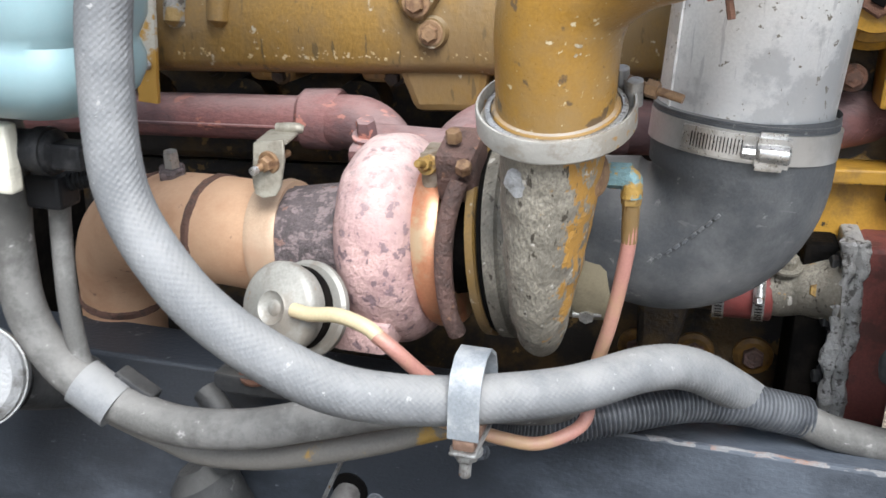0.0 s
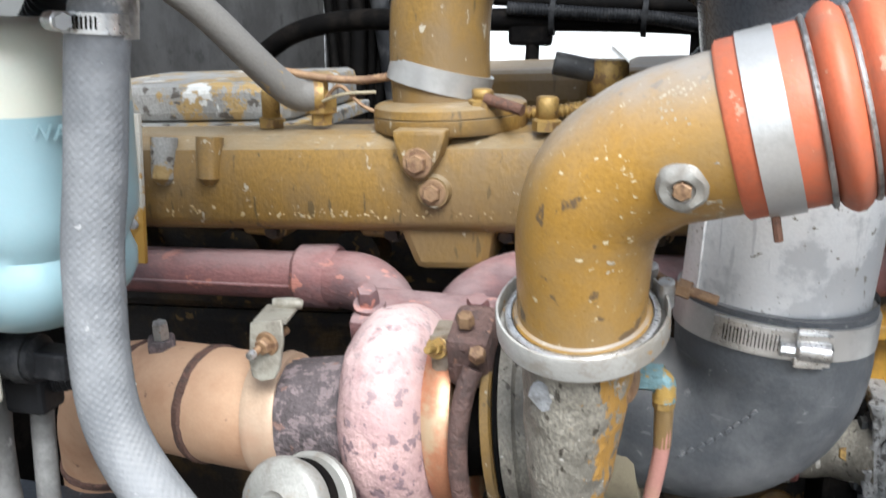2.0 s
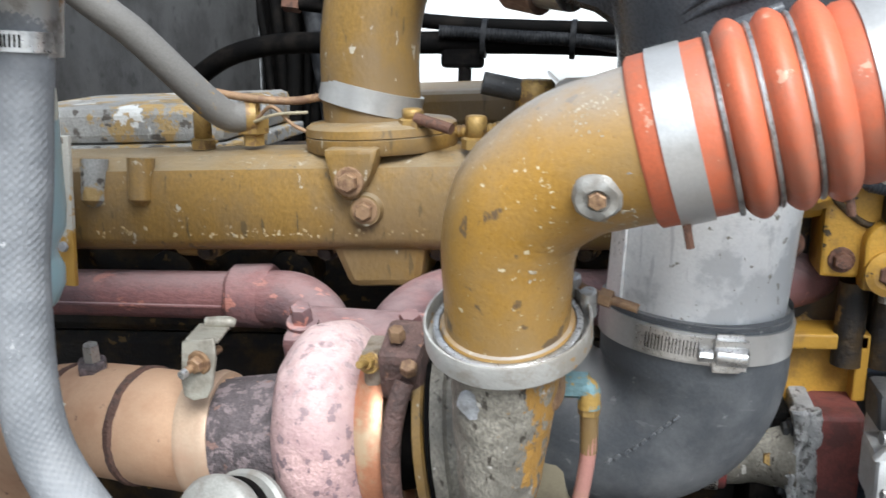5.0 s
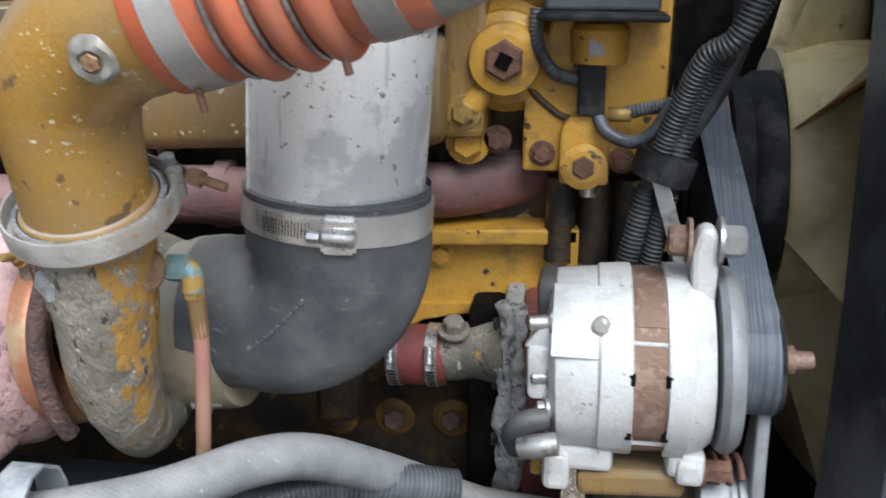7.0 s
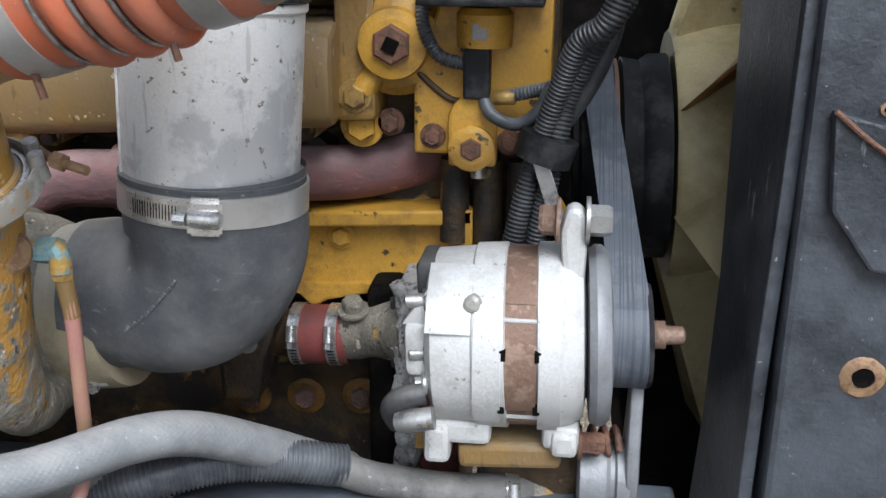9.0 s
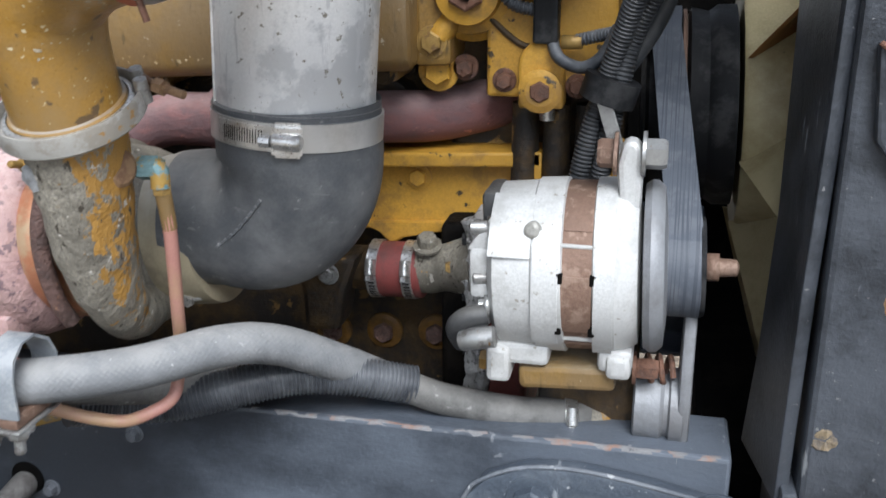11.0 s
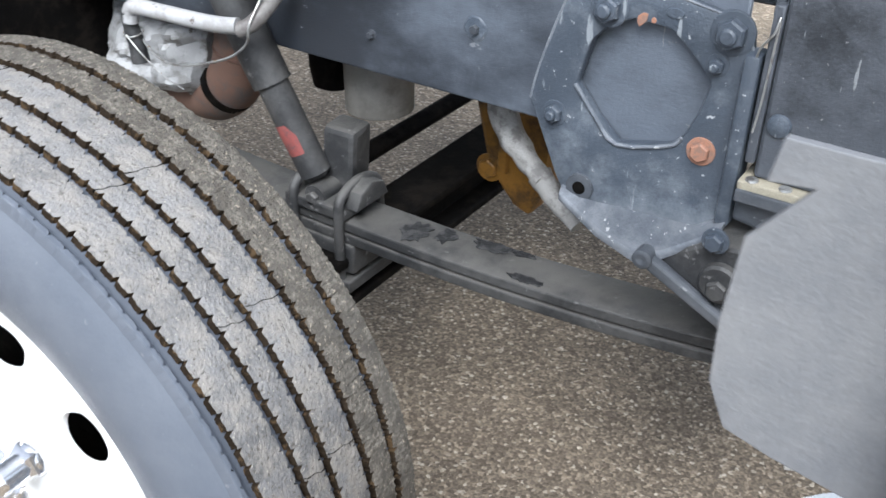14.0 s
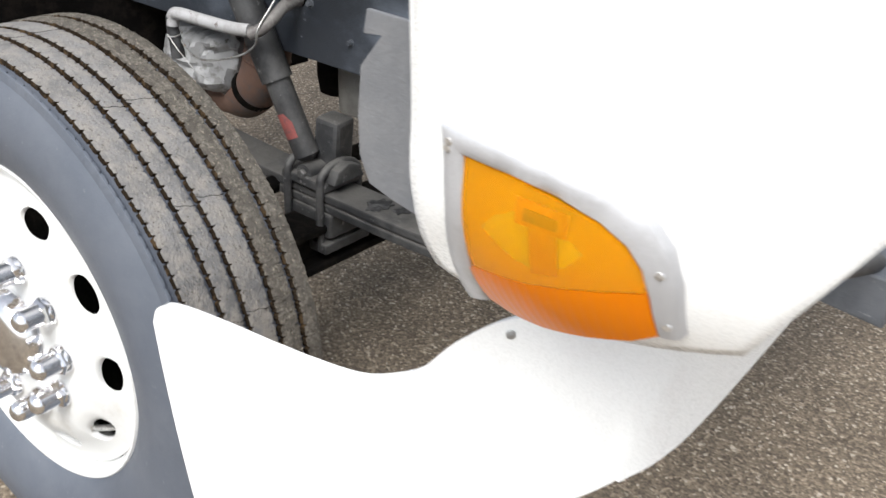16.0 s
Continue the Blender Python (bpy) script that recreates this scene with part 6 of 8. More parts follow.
part("hose", tube([(-0.552, 0.68, 1.42), (-0.541, 0.68, 1.371), (-0.542, 0.68, 1.325), (-0.535, 0.67, 1.265), (-0.528, 0.668, 1.216), (-0.52, 0.668, 1.19)], 0.0095, 12), HOSE2, th)
cd = thing("wiring_conduit", (0.0, 0.83, 1.15), "dusty black split conduit lying on the frame rail", "conduit")
part("conduit", tube([(-0.175, 0.72, 1.178), (-0.147, 0.755, 1.164), (-0.098, 0.78, 1.160), (-0.05, 0.80, 1.168), (0.009, 0.83, 1.174), (0.061, 0.85, 1.169), (0.122, 0.875, 1.152)], 0.0205, 20, 8, 0.0019, 0.0044), CONDUIT, cd)
hr = thing("alternator_hose", (0.2, 0.89, 1.12), "black rubber hose ending at a clamp beside the alternator", "hose")
part("hose", tube([(0.105, 0.868, 1.157), (0.14, 0.875, 1.142), (0.167, 0.88, 1.135), (0.226, 0.89, 1.125), (0.275, 0.90, 1.123), (0.300, 0.91, 1.118)], 0.0165, 18), HOSE2, hr)
part("end_elbow", tube([(0.296, 0.908, 1.118), (0.318, 0.915, 1.112), (0.328, 0.92, 1.09), (0.328, 0.93, 1.04)], 0.0175, 16), COMP, hr)
hose_clamp((0.279, 0.902, 1.1225), (1, 0.2, -0.05), 0.017)
STRAP = material("grey_strap_paint", (0.24, 0.26, 0.28), (0.36, 0.37, 0.38), 0.42, 30, 0.5, 0.2, 0.1, 0.2, edge=0.3)
st = thing("hose_strap", (-0.16, 0.64, 1.17), "flat steel strap and bolt holding the coolant hose", "clamp")
SV, SF = [], []
prof = [(0.607, 1.228), (0.607, 1.262), (0.612, 1.279), (0.625, 1.289), (0.643, 1.290), (0.660, 1.279), (0.668, 1.262), (0.668, 1.228)]
for k, (y, z) in enumerate(prof):
    for x, off in ((-0.1635, 0), (-0.139, 0), (-0.139, 1), (-0.1635, 1)):
        SV.append(Vector((x, y + (0.0022 if k < 4 else -0.0022) * off, z - (0.0018 if 1 < k < 6 else 0) * off)))
for k in range(len(prof) - 1):
    for s in range(4):
        SF.append([k * 4 + s, k * 4 + (s + 1) % 4, k * 4 + 4 + (s + 1) % 4, k * 4 + 4 + s])
SF += [[0, 1, 2, 3], [len(SV) - 4 + s for s in range(4)]]
part("strap", (SV, SF), STRAP, st, "grey painted strap")
part("strap_foot", box((-0.160, 0.608, 1.217), (-0.142, 0.665, 1.2285), 0.003), LAMINATE, st, "rusty spacer")
part("strap_plate", box((-0.162, 0.606, 1.213), (-0.140, 0.666, 1.2172), 0.002), STEEL, st)
bolt("strap_bolt", (-0.151, 0.62, 1.212), (0, -0.1, -1), 0.009, 0.008, STEEL, st, stud=0.012)

# ---- coolant reservoir, surge tank, bulkhead ----
res = thing("washer_reservoir", (-0.53, 0.63, 1.43), "milky plastic fluid reservoir half filled with blue fluid", "reservoir")


def rounded(lo, hi, r, segs=6):
    return box(lo, hi, r, None, segs)




def shell(profile, hx, hy, corner, cx, cy, n=8):
    """Rounded-rectangle sections stacked over (height, inset) pairs."""
    V, F, ringlen = [], [], 4 * (n + 1)
    for z, inset in profile:
        r = max(0.004, corner - inset * 0.3)
        ax, ay = hx - inset - r, hy - inset - r
        for q in range(4):
            sx, sy = ((1, 1), (-1, 1), (-1, -1), (1, -1))[q]
            for i in range(n + 1):
                t = math.pi / 2 * (q + i / n)
                V.append(Vector((cx + sx * ax + r * math.cos(t), cy + sy * ay + r * math.sin(t), z)))
    for k in range(len(profile) - 1):
        for i in range(ringlen):
            j2 = (i + 1) % ringlen
            F.append([k * ringlen + i, k * ringlen + j2, (k + 1) * ringlen + j2, (k + 1) * ringlen + i])
    F += [list(range(ringlen)), list(range(len(V) - ringlen, len(V)))]
    return V, F


part("upper_shell", shell([(1.601, 0.0), (1.62, 0.0), (1.636, 0.002), (1.648, 0.008), (1.656, 0.018), (1.660, 0.032), (1.661, 0.05)], 0.0955, 0.072, 0.040, -0.5365, 0.645), MILK, res, "empty milky upper half")
part("fluid_shell", shell([(1.441, 0.060), (1.442, 0.045), (1.446, 0.030), (1.453, 0.018), (1.463, 0.009), (1.476, 0.004), (1.489, 0.0035), (1.497, 0.006), (1.503, 0.0075), (1.510, 0.005), (1.520, 0.001), (1.535, 0.0), (1.601, 0.0)], 0.0955, 0.072, 0.040, -0.5365, 0.645), FLUID, res, "blue fluid showing through the shell")


def lettering(body, size, at, turn, depth, mat, parent):
    """Raised lettering as a mesh."""
    cu_ = bpy.data.curves.new("lettering", "FONT")
    cu_.body, cu_.size, cu_.extrude, cu_.align_x = body, size, depth, "CENTER"
    tmp = bpy.data.objects.new("lettering_source", cu_)
    me = bpy.data.meshes.new_from_object(tmp)
    m = pose(*at, *turn)
    shape = ([m @ v.co for v in me.vertices], [list(p.vertices) for p in me.polygons])
    bpy.data.objects.remove(tmp)
    bpy.data.curves.remove(cu_)
    bpy.data.meshes.remove(me)
    return part("lettering", shape, mat, parent, flat=True)


lettering("WA", 0.015, (-0.4436, 0.5932, 1.586), (90, 0, 45), 0.0006, FLUID, res)
pump = thing("washer_pump", (-0.54, 0.635, 1.39), "black washer pump with a white clip under the reservoir", "pump")
part("body", lathe([(0, 0.017), (0.05, 0.018), (0.054, 0.012)], (-0.555, 0.64, 1.411), (1, 0, 0.03), 22), BLACK, pump)
part("cap", lathe([(0, 0.020), (0.012, 0.020)], (-0.522, 0.64, 1.412), (1, 0, 0.03), 22), BLACK, pump)
part("connector", box((-0.510, 0.628, 1.40), (-0.476, 0.652, 1.422), 0.003), BLACK, pump)
part("clip", box((-0.562, 0.612, 1.38), (-0.530, 0.628, 1.438), 0.004), PLASTIC_WHITE, pump, "white plastic clip")
part("clip_rib", box((-0.550, 0.606, 1.384), (-0.542, 0.614, 1.434), 0.002), PLASTIC_WHITE, pump)
for k, dz in enumerate((0.004, -0.004)):
    part("wire", tube([(-0.478, 0.64, 1.41 + dz), (-0.462, 0.645, 1.405 + dz), (-0.44, 0.66, 1.385 + dz)], 0.0022, 8), PLASTIC_WHITE if k == 0 else BLACK, pump)
part("outlet_tube", tube([(-0.60, 0.62, 1.40), (-0.575, 0.615, 1.398), (-0.582, 0.61, 1.37), (-0.592, 0.615, 1.33), (-0.60, 0.63, 1.30)], 0.008, 12), HOSE2, pump)
pcd = thing("pump_harness", (-0.5, 0.67, 1.36), "black corrugated harness below the washer pump", "conduit")
part("harness", tube([(-0.66, 0.66, 1.372), (-0.60, 0.665, 1.372), (-0.545, 0.67, 1.374), (-0.50, 0.68, 1.382), (-0.47, 0.70, 1.392)], 0.009, 12, 6, 0.001, 0.004), BLACK, pcd)
part("junction", box((-0.555, 0.655, 1.355), (-0.52, 0.685, 1.385), 0.004), BLACK, pcd)
tank = thing("surge_tank", (-0.5, 0.6, 1.68), "rust-brown steel radiator surge tank with a hose neck", "tank")
part("tank_shell", bump_shape(rounded((-0.74, 0.50, 1.692), (-0.343, 0.72, 1.90), 0.032, 5), 0.05, 0.004), RUST_TANK, tank)
part("neck", lathe([(0.004, 0.0245), (-0.010, 0.0222), (-0.022, 0.0205), (-0.05, 0.0185)], (-0.399, 0.60, 1.70), (0, 0, 1), 24), STEEL, tank)
part("neck_weld", bump_shape(lathe([(-0.006, 0.024), (0.0, 0.031), (0.004, 0.033)], (-0.399, 0.60, 1.694), (0, 0, 1), 24), 0.01, 0.002), WELD, tank)
rh = thing("ribbed_breather_hose", (-0.5, 0.8, 1.66), "black ribbed hose behind the surge tank", "hose")
part("hose", tube([(-0.66, 0.80, 1.58), (-0.60, 0.76, 1.62), (-0.555, 0.74, 1.645), (-0.52, 0.72, 1.68), (-0.50, 0.70, 1.73)], 0.018, 18, 8, 0.003, 0.007), BLACK, rh)

structure("wall_bulkhead", box((-0.97, 1.31, 0.75), (-0.905, 2.36, 2.3), 0.004), FIREWALL, "mottled dirty grey cab bulkhead behind the engine", "bulkhead")
# added near-black wall blocks bright ground showing below the bulkhead
structure("wall_dark_fill", box((-1.09, 0.12, 0.55), (-1.03, 1.50, 1.46), 0.006), BLACK_DEEP, "near-black wall added below the cab", "splash wall")
structure("wall_cab_side", box((-1.20, 0.12, 1.22), (-1.123, 1.66, 2.3), 0.01), PALE_PANEL, "pale grey cab front panel", "cab panel")
gr = thing("rubber_grommet", (-1.123, 1.37, 1.652), "black rubber grommet in the cab panel", "grommet")
gx = Vector((-1.123, 1.37, 1.652))
part("grommet", lathe([(0, 0.034), (0.008, 0.033), (0.012, 0.022), (0.020, 0.012), (0.021, 0)], gx, (1, -0.0, 0), 28), BLACK, gr)
inner = thing("engine_bay_harness", (-0.85, 2.3, 1.0), "black cable bundle and steering column at the bulkhead edge", "cables")
# near-black backing stands for the shaded corner behind the cables
part("dark_backing", box((-0.915, 2.30, 0.85), (-0.80, 2.46, 2.25), 0.03), BLACK_DEEP, inner)
part("edge_trim", box((-0.918, 2.275, 0.85), (-0.903, 2.29, 2.25), 0.003), FOIL, inner, "worn pale edge")
for k in range(6):
    x = -0.88 + 0.026 * k
    part("cable", tube([(x, 2.28 + 0.02 * (k % 3), 1.15), (x + 0.012, 2.26 + 0.02 * (k % 2), 1.4), (x - 0.008 + 0.01 * k, 2.27, 1.62), (x + 0.02 * (k - 2), 2.28, 1.80), (x + 0.03 * (k - 3), 2.3, 2.1)], 0.010 + 0.004 * (k % 3), 10), BLACK_DEEP, inner)
# two added near-black boxes extend the painted dark of this corner
part("side_box", box((-0.80, 2.30, 0.95), (-0.69, 2.44, 1.66), 0.02), BLACK_DEEP, inner)
part("upper_box", box((-0.82, 2.32, 1.64), (-0.735, 2.44, 2.2), 0.02), BLACK_DEEP, inner)
part("column_tube", tube([(-0.81, 2.24, 1.95), (-0.765, 2.24, 1.72), (-0.72, 2.24, 1.45), (-0.70, 2.24, 1.30)], 0.022, 14), BLACK, inner)
part("ribbed_lead", tube([(-0.66, 2.22, 1.66), (-0.645, 2.22, 1.58), (-0.64, 2.22, 1.48), (-0.63, 2.22, 1.36)], 0.014, 10, 4, 0.002, 0.01), CONDUIT, inner)
xl = thing("cross_engine_lines", (-0.3, 1.5, 1.5), "black air lines and cables crossing behind the engine", "cables")
part("line", tube([(-0.84, 1.71, 1.515), (-0.815, 1.70, 1.545), (-0.776, 1.68, 1.577), (-0.708, 1.66, 1.610), (-0.606, 1.64, 1.629), (-0.45, 1.6, 1.632), (-0.30, 1.6, 1.635), (-0.10, 1.6, 1.635), (0.10, 1.6, 1.625)], 0.018, 14), BLACK_DEEP, xl)
part("line", tube([(-0.590, 1.62, 1.697), (-0.528, 1.61, 1.690), (-0.45, 1.6, 1.680), (-0.33, 1.6, 1.666), (-0.20, 1.6, 1.66), (0.15, 1.6, 1.655)], 0.012, 12), BLACK_DEEP, xl)
part("line_nut", lathe([(-0.016, 0.017), (0.012, 0.017), (0.014, 0.012)], (-0.585, 1.62, 1.697), (1, 0, -0.1), 6), RUST, xl)
part("line", tube([(-0.33, 1.58, 1.652), (-0.2, 1.58, 1.645), (-0.08, 1.58, 1.637), (0.1, 1.58, 1.60)], 0.011, 12, 6, 0.0012, 0.005), BLACK, xl)
part("stand", tube([(-0.292, 1.60, 1.66), (-0.292, 1.59, 1.56), (-0.292, 1.52, 1.50), (-0.292, 1.45, 1.49)], 0.011, 10, 4), BLACK_DEEP, xl)
part("stand_plate", box((-0.33, 1.585, 1.595), (-0.26, 1.60, 1.655), 0.008), BLACK_DEEP, xl)
part("stand", tube([(-0.042, 1.59, 1.64), (-0.042, 1.585, 1.56), (-0.042, 1.53, 1.51), (-0.042, 1.45, 1.50)], 0.009, 10, 4), BLACK_DEEP, xl)
for x in (-0.26, -0.12):
    part("cable_tie", lathe([(-0.004, 0.028), (-0.004, 0.031), (0.004, 0.031), (0.004, 0.028)], (x, 1.592, 1.642), (1, 0, -0.05), 20, squash=0.75), BLACK, xl)
arc = thing("yellow_air_line", (-0.6, 1.6, 1.65), "curved yellow plastic line behind the engine", "air line")
part("line", tube([(-0.535, 1.60, 1.75), (-0.515, 1.60, 1.715), (-0.49, 1.60, 1.695), (-0.44, 1.60, 1.682)], 0.018, 14), GOLD2, arc)
strip = thing("yellow_strip_bracket", (-0.63, 0.975, 1.40), "chipped yellow metal strip on the intake manifold", "bracket")
part("strip", bump_shape(box((-0.642, 0.972, 1.385), (-0.616, 0.978, 1.55), 0.001, (0, 2, 0)), 0.02, 0.002), material("chipped_strip_paint", (0.50, 0.48, 0.42), (0.40, 0.225, 0.04), 0.46, 30, 0.5, 0, 0.1, 0.2, edge=0.1, spots=(0.12, 0.08, 0.05), spot_amount=0.15, spot_scale=60, along=("Z", -2.2, 0.14)), strip)
part("strip_bolt", lathe([(0, 0.006), (0.004, 0.005), (0.0045, 0)], (-0.628, 0.970, 1.43), (0, -1, 0), 12), FOIL, strip)
capw = thing("filler_cap", (-0.66, 0.72, 1.10), "pale metal filler cap beside the heater hose", "cap")
part("cap_body", lathe([(-0.05, 0.040), (-0.012, 0.042), (-0.010, 0.051), (0.0, 0.053), (0.012, 0.052), (0.020, 0.044), (0.022, 0)], (-0.690, 0.715, 1.145), (0.25, -0.9, 0.35), 40), FOIL, capw)
part("cap_rim", lathe([(0.0, 0.052), (0.0, 0.0545), (0.006, 0.0545), (0.006, 0.052)], (-0.690, 0.715, 1.145), (0.25, -0.9, 0.35), 40), BRIGHT, capw)
part("cap_neck", tube([(-0.68, 0.755, 1.12), (-0.665, 0.80, 1.10), (-0.65, 0.86, 1.08)], 0.030, 18), CHASSIS_DARK, capw)

# ribbed plastic duct over the intake pipe
duct = thing("air_cleaner_duct", (0.0, 0.9, 1.62), "grey ribbed plastic air cleaner duct over the engine", "air duct")
dl = [(-0.115, 1.95), (-0.113, 1.715), (-0.108, 1.697), (-0.092, 1.688), (-0.068, 1.681), (-0.047, 1.667), (-0.037, 1.648), (-0.036, 1.625), (-0.041, 1.597), (-0.025, 1.590), (0.03, 1.592), (0.06, 1.62), (0.12, 1.645), (0.25, 1.68), (0.42, 1.75), (0.50, 1.95)]
part("duct_body", slab([(x, 0.965, z) for x, z in dl], (0, 0.34, 0), 0.022), GREY_PLASTIC, duct)
part("duct_neck", lathe([(0.1442, 0.0669), (0.1452, 0.0774), (0.1509, 0.0793), (0.1767, 0.0793), (0.2101, 0.0859), (0.27, 0.10), (0.34, 0.11)], (0.0279, 0.8268, 1.4471), (0.06, 0.02, 1), 48), GREY_PLASTIC, duct)
for run in ([(0.0055, 0.7428, 1.7183), (0.016, 0.738, 1.7288), (0.0293, 0.7332, 1.7431)],
            [(-0.0156, 0.76, 1.6973), (0.0007, 0.7475, 1.7088), (0.016, 0.7399, 1.7183), (0.0398, 0.7332, 1.7336)],
            [(-0.0022, 0.7552, 1.6763), (0.015, 0.7437, 1.6925), (0.036, 0.7361, 1.7107), (0.0599, 0.7332, 1.7307)],
            [(0.0007, 0.7542, 1.6725), (0.0198, 0.7437, 1.6849), (0.0389, 0.7389, 1.6935), (0.0637, 0.738, 1.704)],
            [(-0.0079, 0.7628, 1.6543), (0.016, 0.7485, 1.661), (0.0408, 0.7428, 1.6725), (0.0656, 0.7447, 1.683)]):
    part("rib", tube(run, [0.0015 + 0.0045 * min(1.0, k / 2) for k in range(len(run))], 14, 6), GREY_PLASTIC, duct)
part("duct_cuff", tube([(-0.20, 1.05, 1.762), (-0.15, 1.03, 1.745), (-0.085, 1.0, 1.735)], 0.055, 32), STEEL, duct, "aluminium cuff")
part("cuff_ring", lathe([(-0.012, 0.056), (-0.012, 0.062), (0.02, 0.062), (0.02, 0.056)], (-0.13, 1.02, 1.742), (1, -0.3, -0.2), 36), LAMINATE, duct, "brown cuff ring")
blkbr = thing("intake_bracket", (-0.06, 1.0, 1.6), "black angular support bracket above the head", "bracket")
part("bracket", slab([(-0.09, 1.02, 1.575), (-0.04, 1.02, 1.63), (0.06, 1.02, 1.64), (0.07, 1.02, 1.60), (-0.02, 1.02, 1.57)], (0, 0.03, 0), 0.003), BLACK, blkbr)

# ---- front of the engine ----
front = thing("timing_cover", (0.2, 1.05, 1.4), "bright yellow front gear cover and thermostat housings", "engine cover")
# darkened plate paints the black gap behind the cover pieces
part("base_plate", lean_box((0.11, 1.10, 1.28), (0.31, 1.30, 1.62), 0.01), GOLD_DIRTY_SHADED, front)
part("head_end", lean_box((0.085, 1.03, 1.435), (0.128, 1.12, 1.62), 0.008), GOLD, front)
part("regulator_body", lean_box((0.115, 1.062, 1.468), (0.20, 1.14, 1.62), 0.01), GOLD2, front)
part("regulator_ring", lathe([(0, 0.056), (0.012, 0.055), (0.018, 0.047), (0.030, 0.045), (0.034, 0.036), (0.046, 0.034), (0.048, 0.024)], (0.146, 1.066, 1.535), (0, -1, 0), 44), GOLD2, front)
bolt("square_plug", (0.146, 1.02, 1.535), (0, -1, 0), 0.020, 0.010, RUST, front, "rusty square-socket plug", washer=False)
part("socket", box((0.139, 1.007, 1.528), (0.153, 1.012, 1.542), 0.001, (0, 25, 0)), BLACK_DEEP, front)
part("ear", tube([(0.125, 1.04, 1.505), (0.112, 1.038, 1.487)], 0.014, 16), GOLD2, front)
bolt("ear_bolt", (0.106, 1.03, 1.482), (0, -1, 0), 0.012, 0.008, BRASS, front)
part("side_block", slab([(0.1647, 1.0365, 1.5029), (0.1647, 1.0365, 1.4239), (0.2011, 1.0365, 1.4239), (0.2042, 1.0365, 1.4322), (0.302, 1.0365, 1.4322), (0.302, 1.0365, 1.5986), (0.198, 1.0365, 1.5986)], (0, 0.07, 0), 0.004), GOLD2, front)
part("side_groove", tube([(0.1689, 1.0355, 1.5071), (0.1876, 1.0355, 1.4904), (0.2032, 1.0355, 1.48), (0.2188, 1.0355, 1.478)], 0.0035, 8), GOLD_DIRTY_SHADED, front)
cap = [(0.202, 1.4156)] + [(0.2256 + 0.0244 * math.cos(math.pi * (1 - i / 10)), 1.4613 + 0.025 * math.sin(math.pi * (1 - i / 10))) for i in range(11)] + [(0.25, 1.4156)]
part("arched_cap", slab([(x, 1.0178, z) for x, z in cap], (0, 0.03, 0), 0.004), GOLD2, front)
part("cap_boss", lathe([(0.0, 0.0229), (0.0062, 0.0229), (0.0083, 0.0156)], (0.2256, 1.0188, 1.4353), (0, -1, 0), 30), GOLD2, front)
bolt("cap_bolt", (0.2256, 1.0136, 1.4353), (0, -1, 0), 0.0115, 0.006, RUST, front)
bolt("block_bolt", (0.1845, 1.0355, 1.4426), (0, -1, 0), 0.009, 0.010, RUST, front)
bolt("block_bolt", (0.2625, 1.0355, 1.4384), (0, -1, 0), 0.009, 0.010, RUST, front)
part("drain_stub", lathe([(0.0, 0.0083), (0.0146, 0.0083)], (0.2313, 1.0365, 1.4156), (0, 0, -1), 12), BRIGHT, front)
for x, z, r in ((0.108, 1.448, 0.016), (0.138, 1.452, 0.010), (0.30, 1.36, 0.016)):
    bolt("cover_bolt", (x, 1.055, z), (0, -1, 0), r, 0.012, GOLD2 if r > 0.012 else RUST, front)
for k in range(3):
    part("lower_casting", lathe([(0, 0.016), (0.09, 0.015)], (0.205 + 0.035 * k, 1.06, 1.325), (0, 0, 1), 18), GOLD_DIRTY_SHADED, front)
sensor = thing("pressure_sensor", (0.2396, 1.0261, 1.4946), "yellow canister sensor with a black connector and lead", "sensor")
part("canister", lathe([(0.0, 0.027), (0.0312, 0.0281), (0.0374, 0.0229)], (0.2354, 1.0365, 1.5331), (0, 0, 1), 26), GOLD2, sensor)
part("paint_chip", box((0.225, 1.009, 1.5414), (0.2396, 1.0116, 1.557), 0.001), FOIL, sensor)
part("connector", box((0.2167, 1.0105, 1.4842), (0.2427, 1.0365, 1.5331), 0.003), BLACK, sensor)
part("lead_fitting", lathe([(0.0, 0.0073), (0.0208, 0.0073)], (0.2469, 1.0157, 1.4863), (1, -0.1, 0.05), 8), BRASS, sensor)
part("lead", tube([(0.2625, 1.0157, 1.4884), (0.2864, 1.0105, 1.4946), (0.3072, 1.0001, 1.4998)], 0.007, 12, 6, 0.001, 0.004), CONDUIT, sensor)
part("loop", tube([(0.2354, 1.0209, 1.4894), (0.2448, 1.0074, 1.4717), (0.2687, 1.0001, 1.4634), (0.2895, 0.9949, 1.4759), (0.3041, 0.9897, 1.505)], 0.0065, 12), CONDUIT, sensor)
part("upper_lead", tube([(0.1751, 1.0261, 1.583), (0.1772, 1.0209, 1.5518), (0.1928, 1.0157, 1.5258), (0.2167, 1.0209, 1.5175)], 0.007, 12, 8, 0.001, 0.004), CONDUIT, sensor)
shelf = thing("sensor_bracket", (0.2396, 1.0053, 1.5882), "black stamped bracket shelf above the sensor", "bracket")
part("shelf", box((0.1772, 0.9637, 1.5757), (0.2937, 1.0677, 1.582), 0.002), BLACK, shelf)
part("upright", box((0.1824, 1.0157, 1.582), (0.2895, 1.0261, 1.7026), 0.004), CHASSIS, shelf)

HARNESS_BLACK = material("dull_black_conduit", (0.022, 0.024, 0.027), (0.055, 0.058, 0.062), 0.44, 18, 0.42, 0, 0.12, 0.1, edge=0.5, dust_sheen=((0.12, 0.12, 0.122), 0.35))
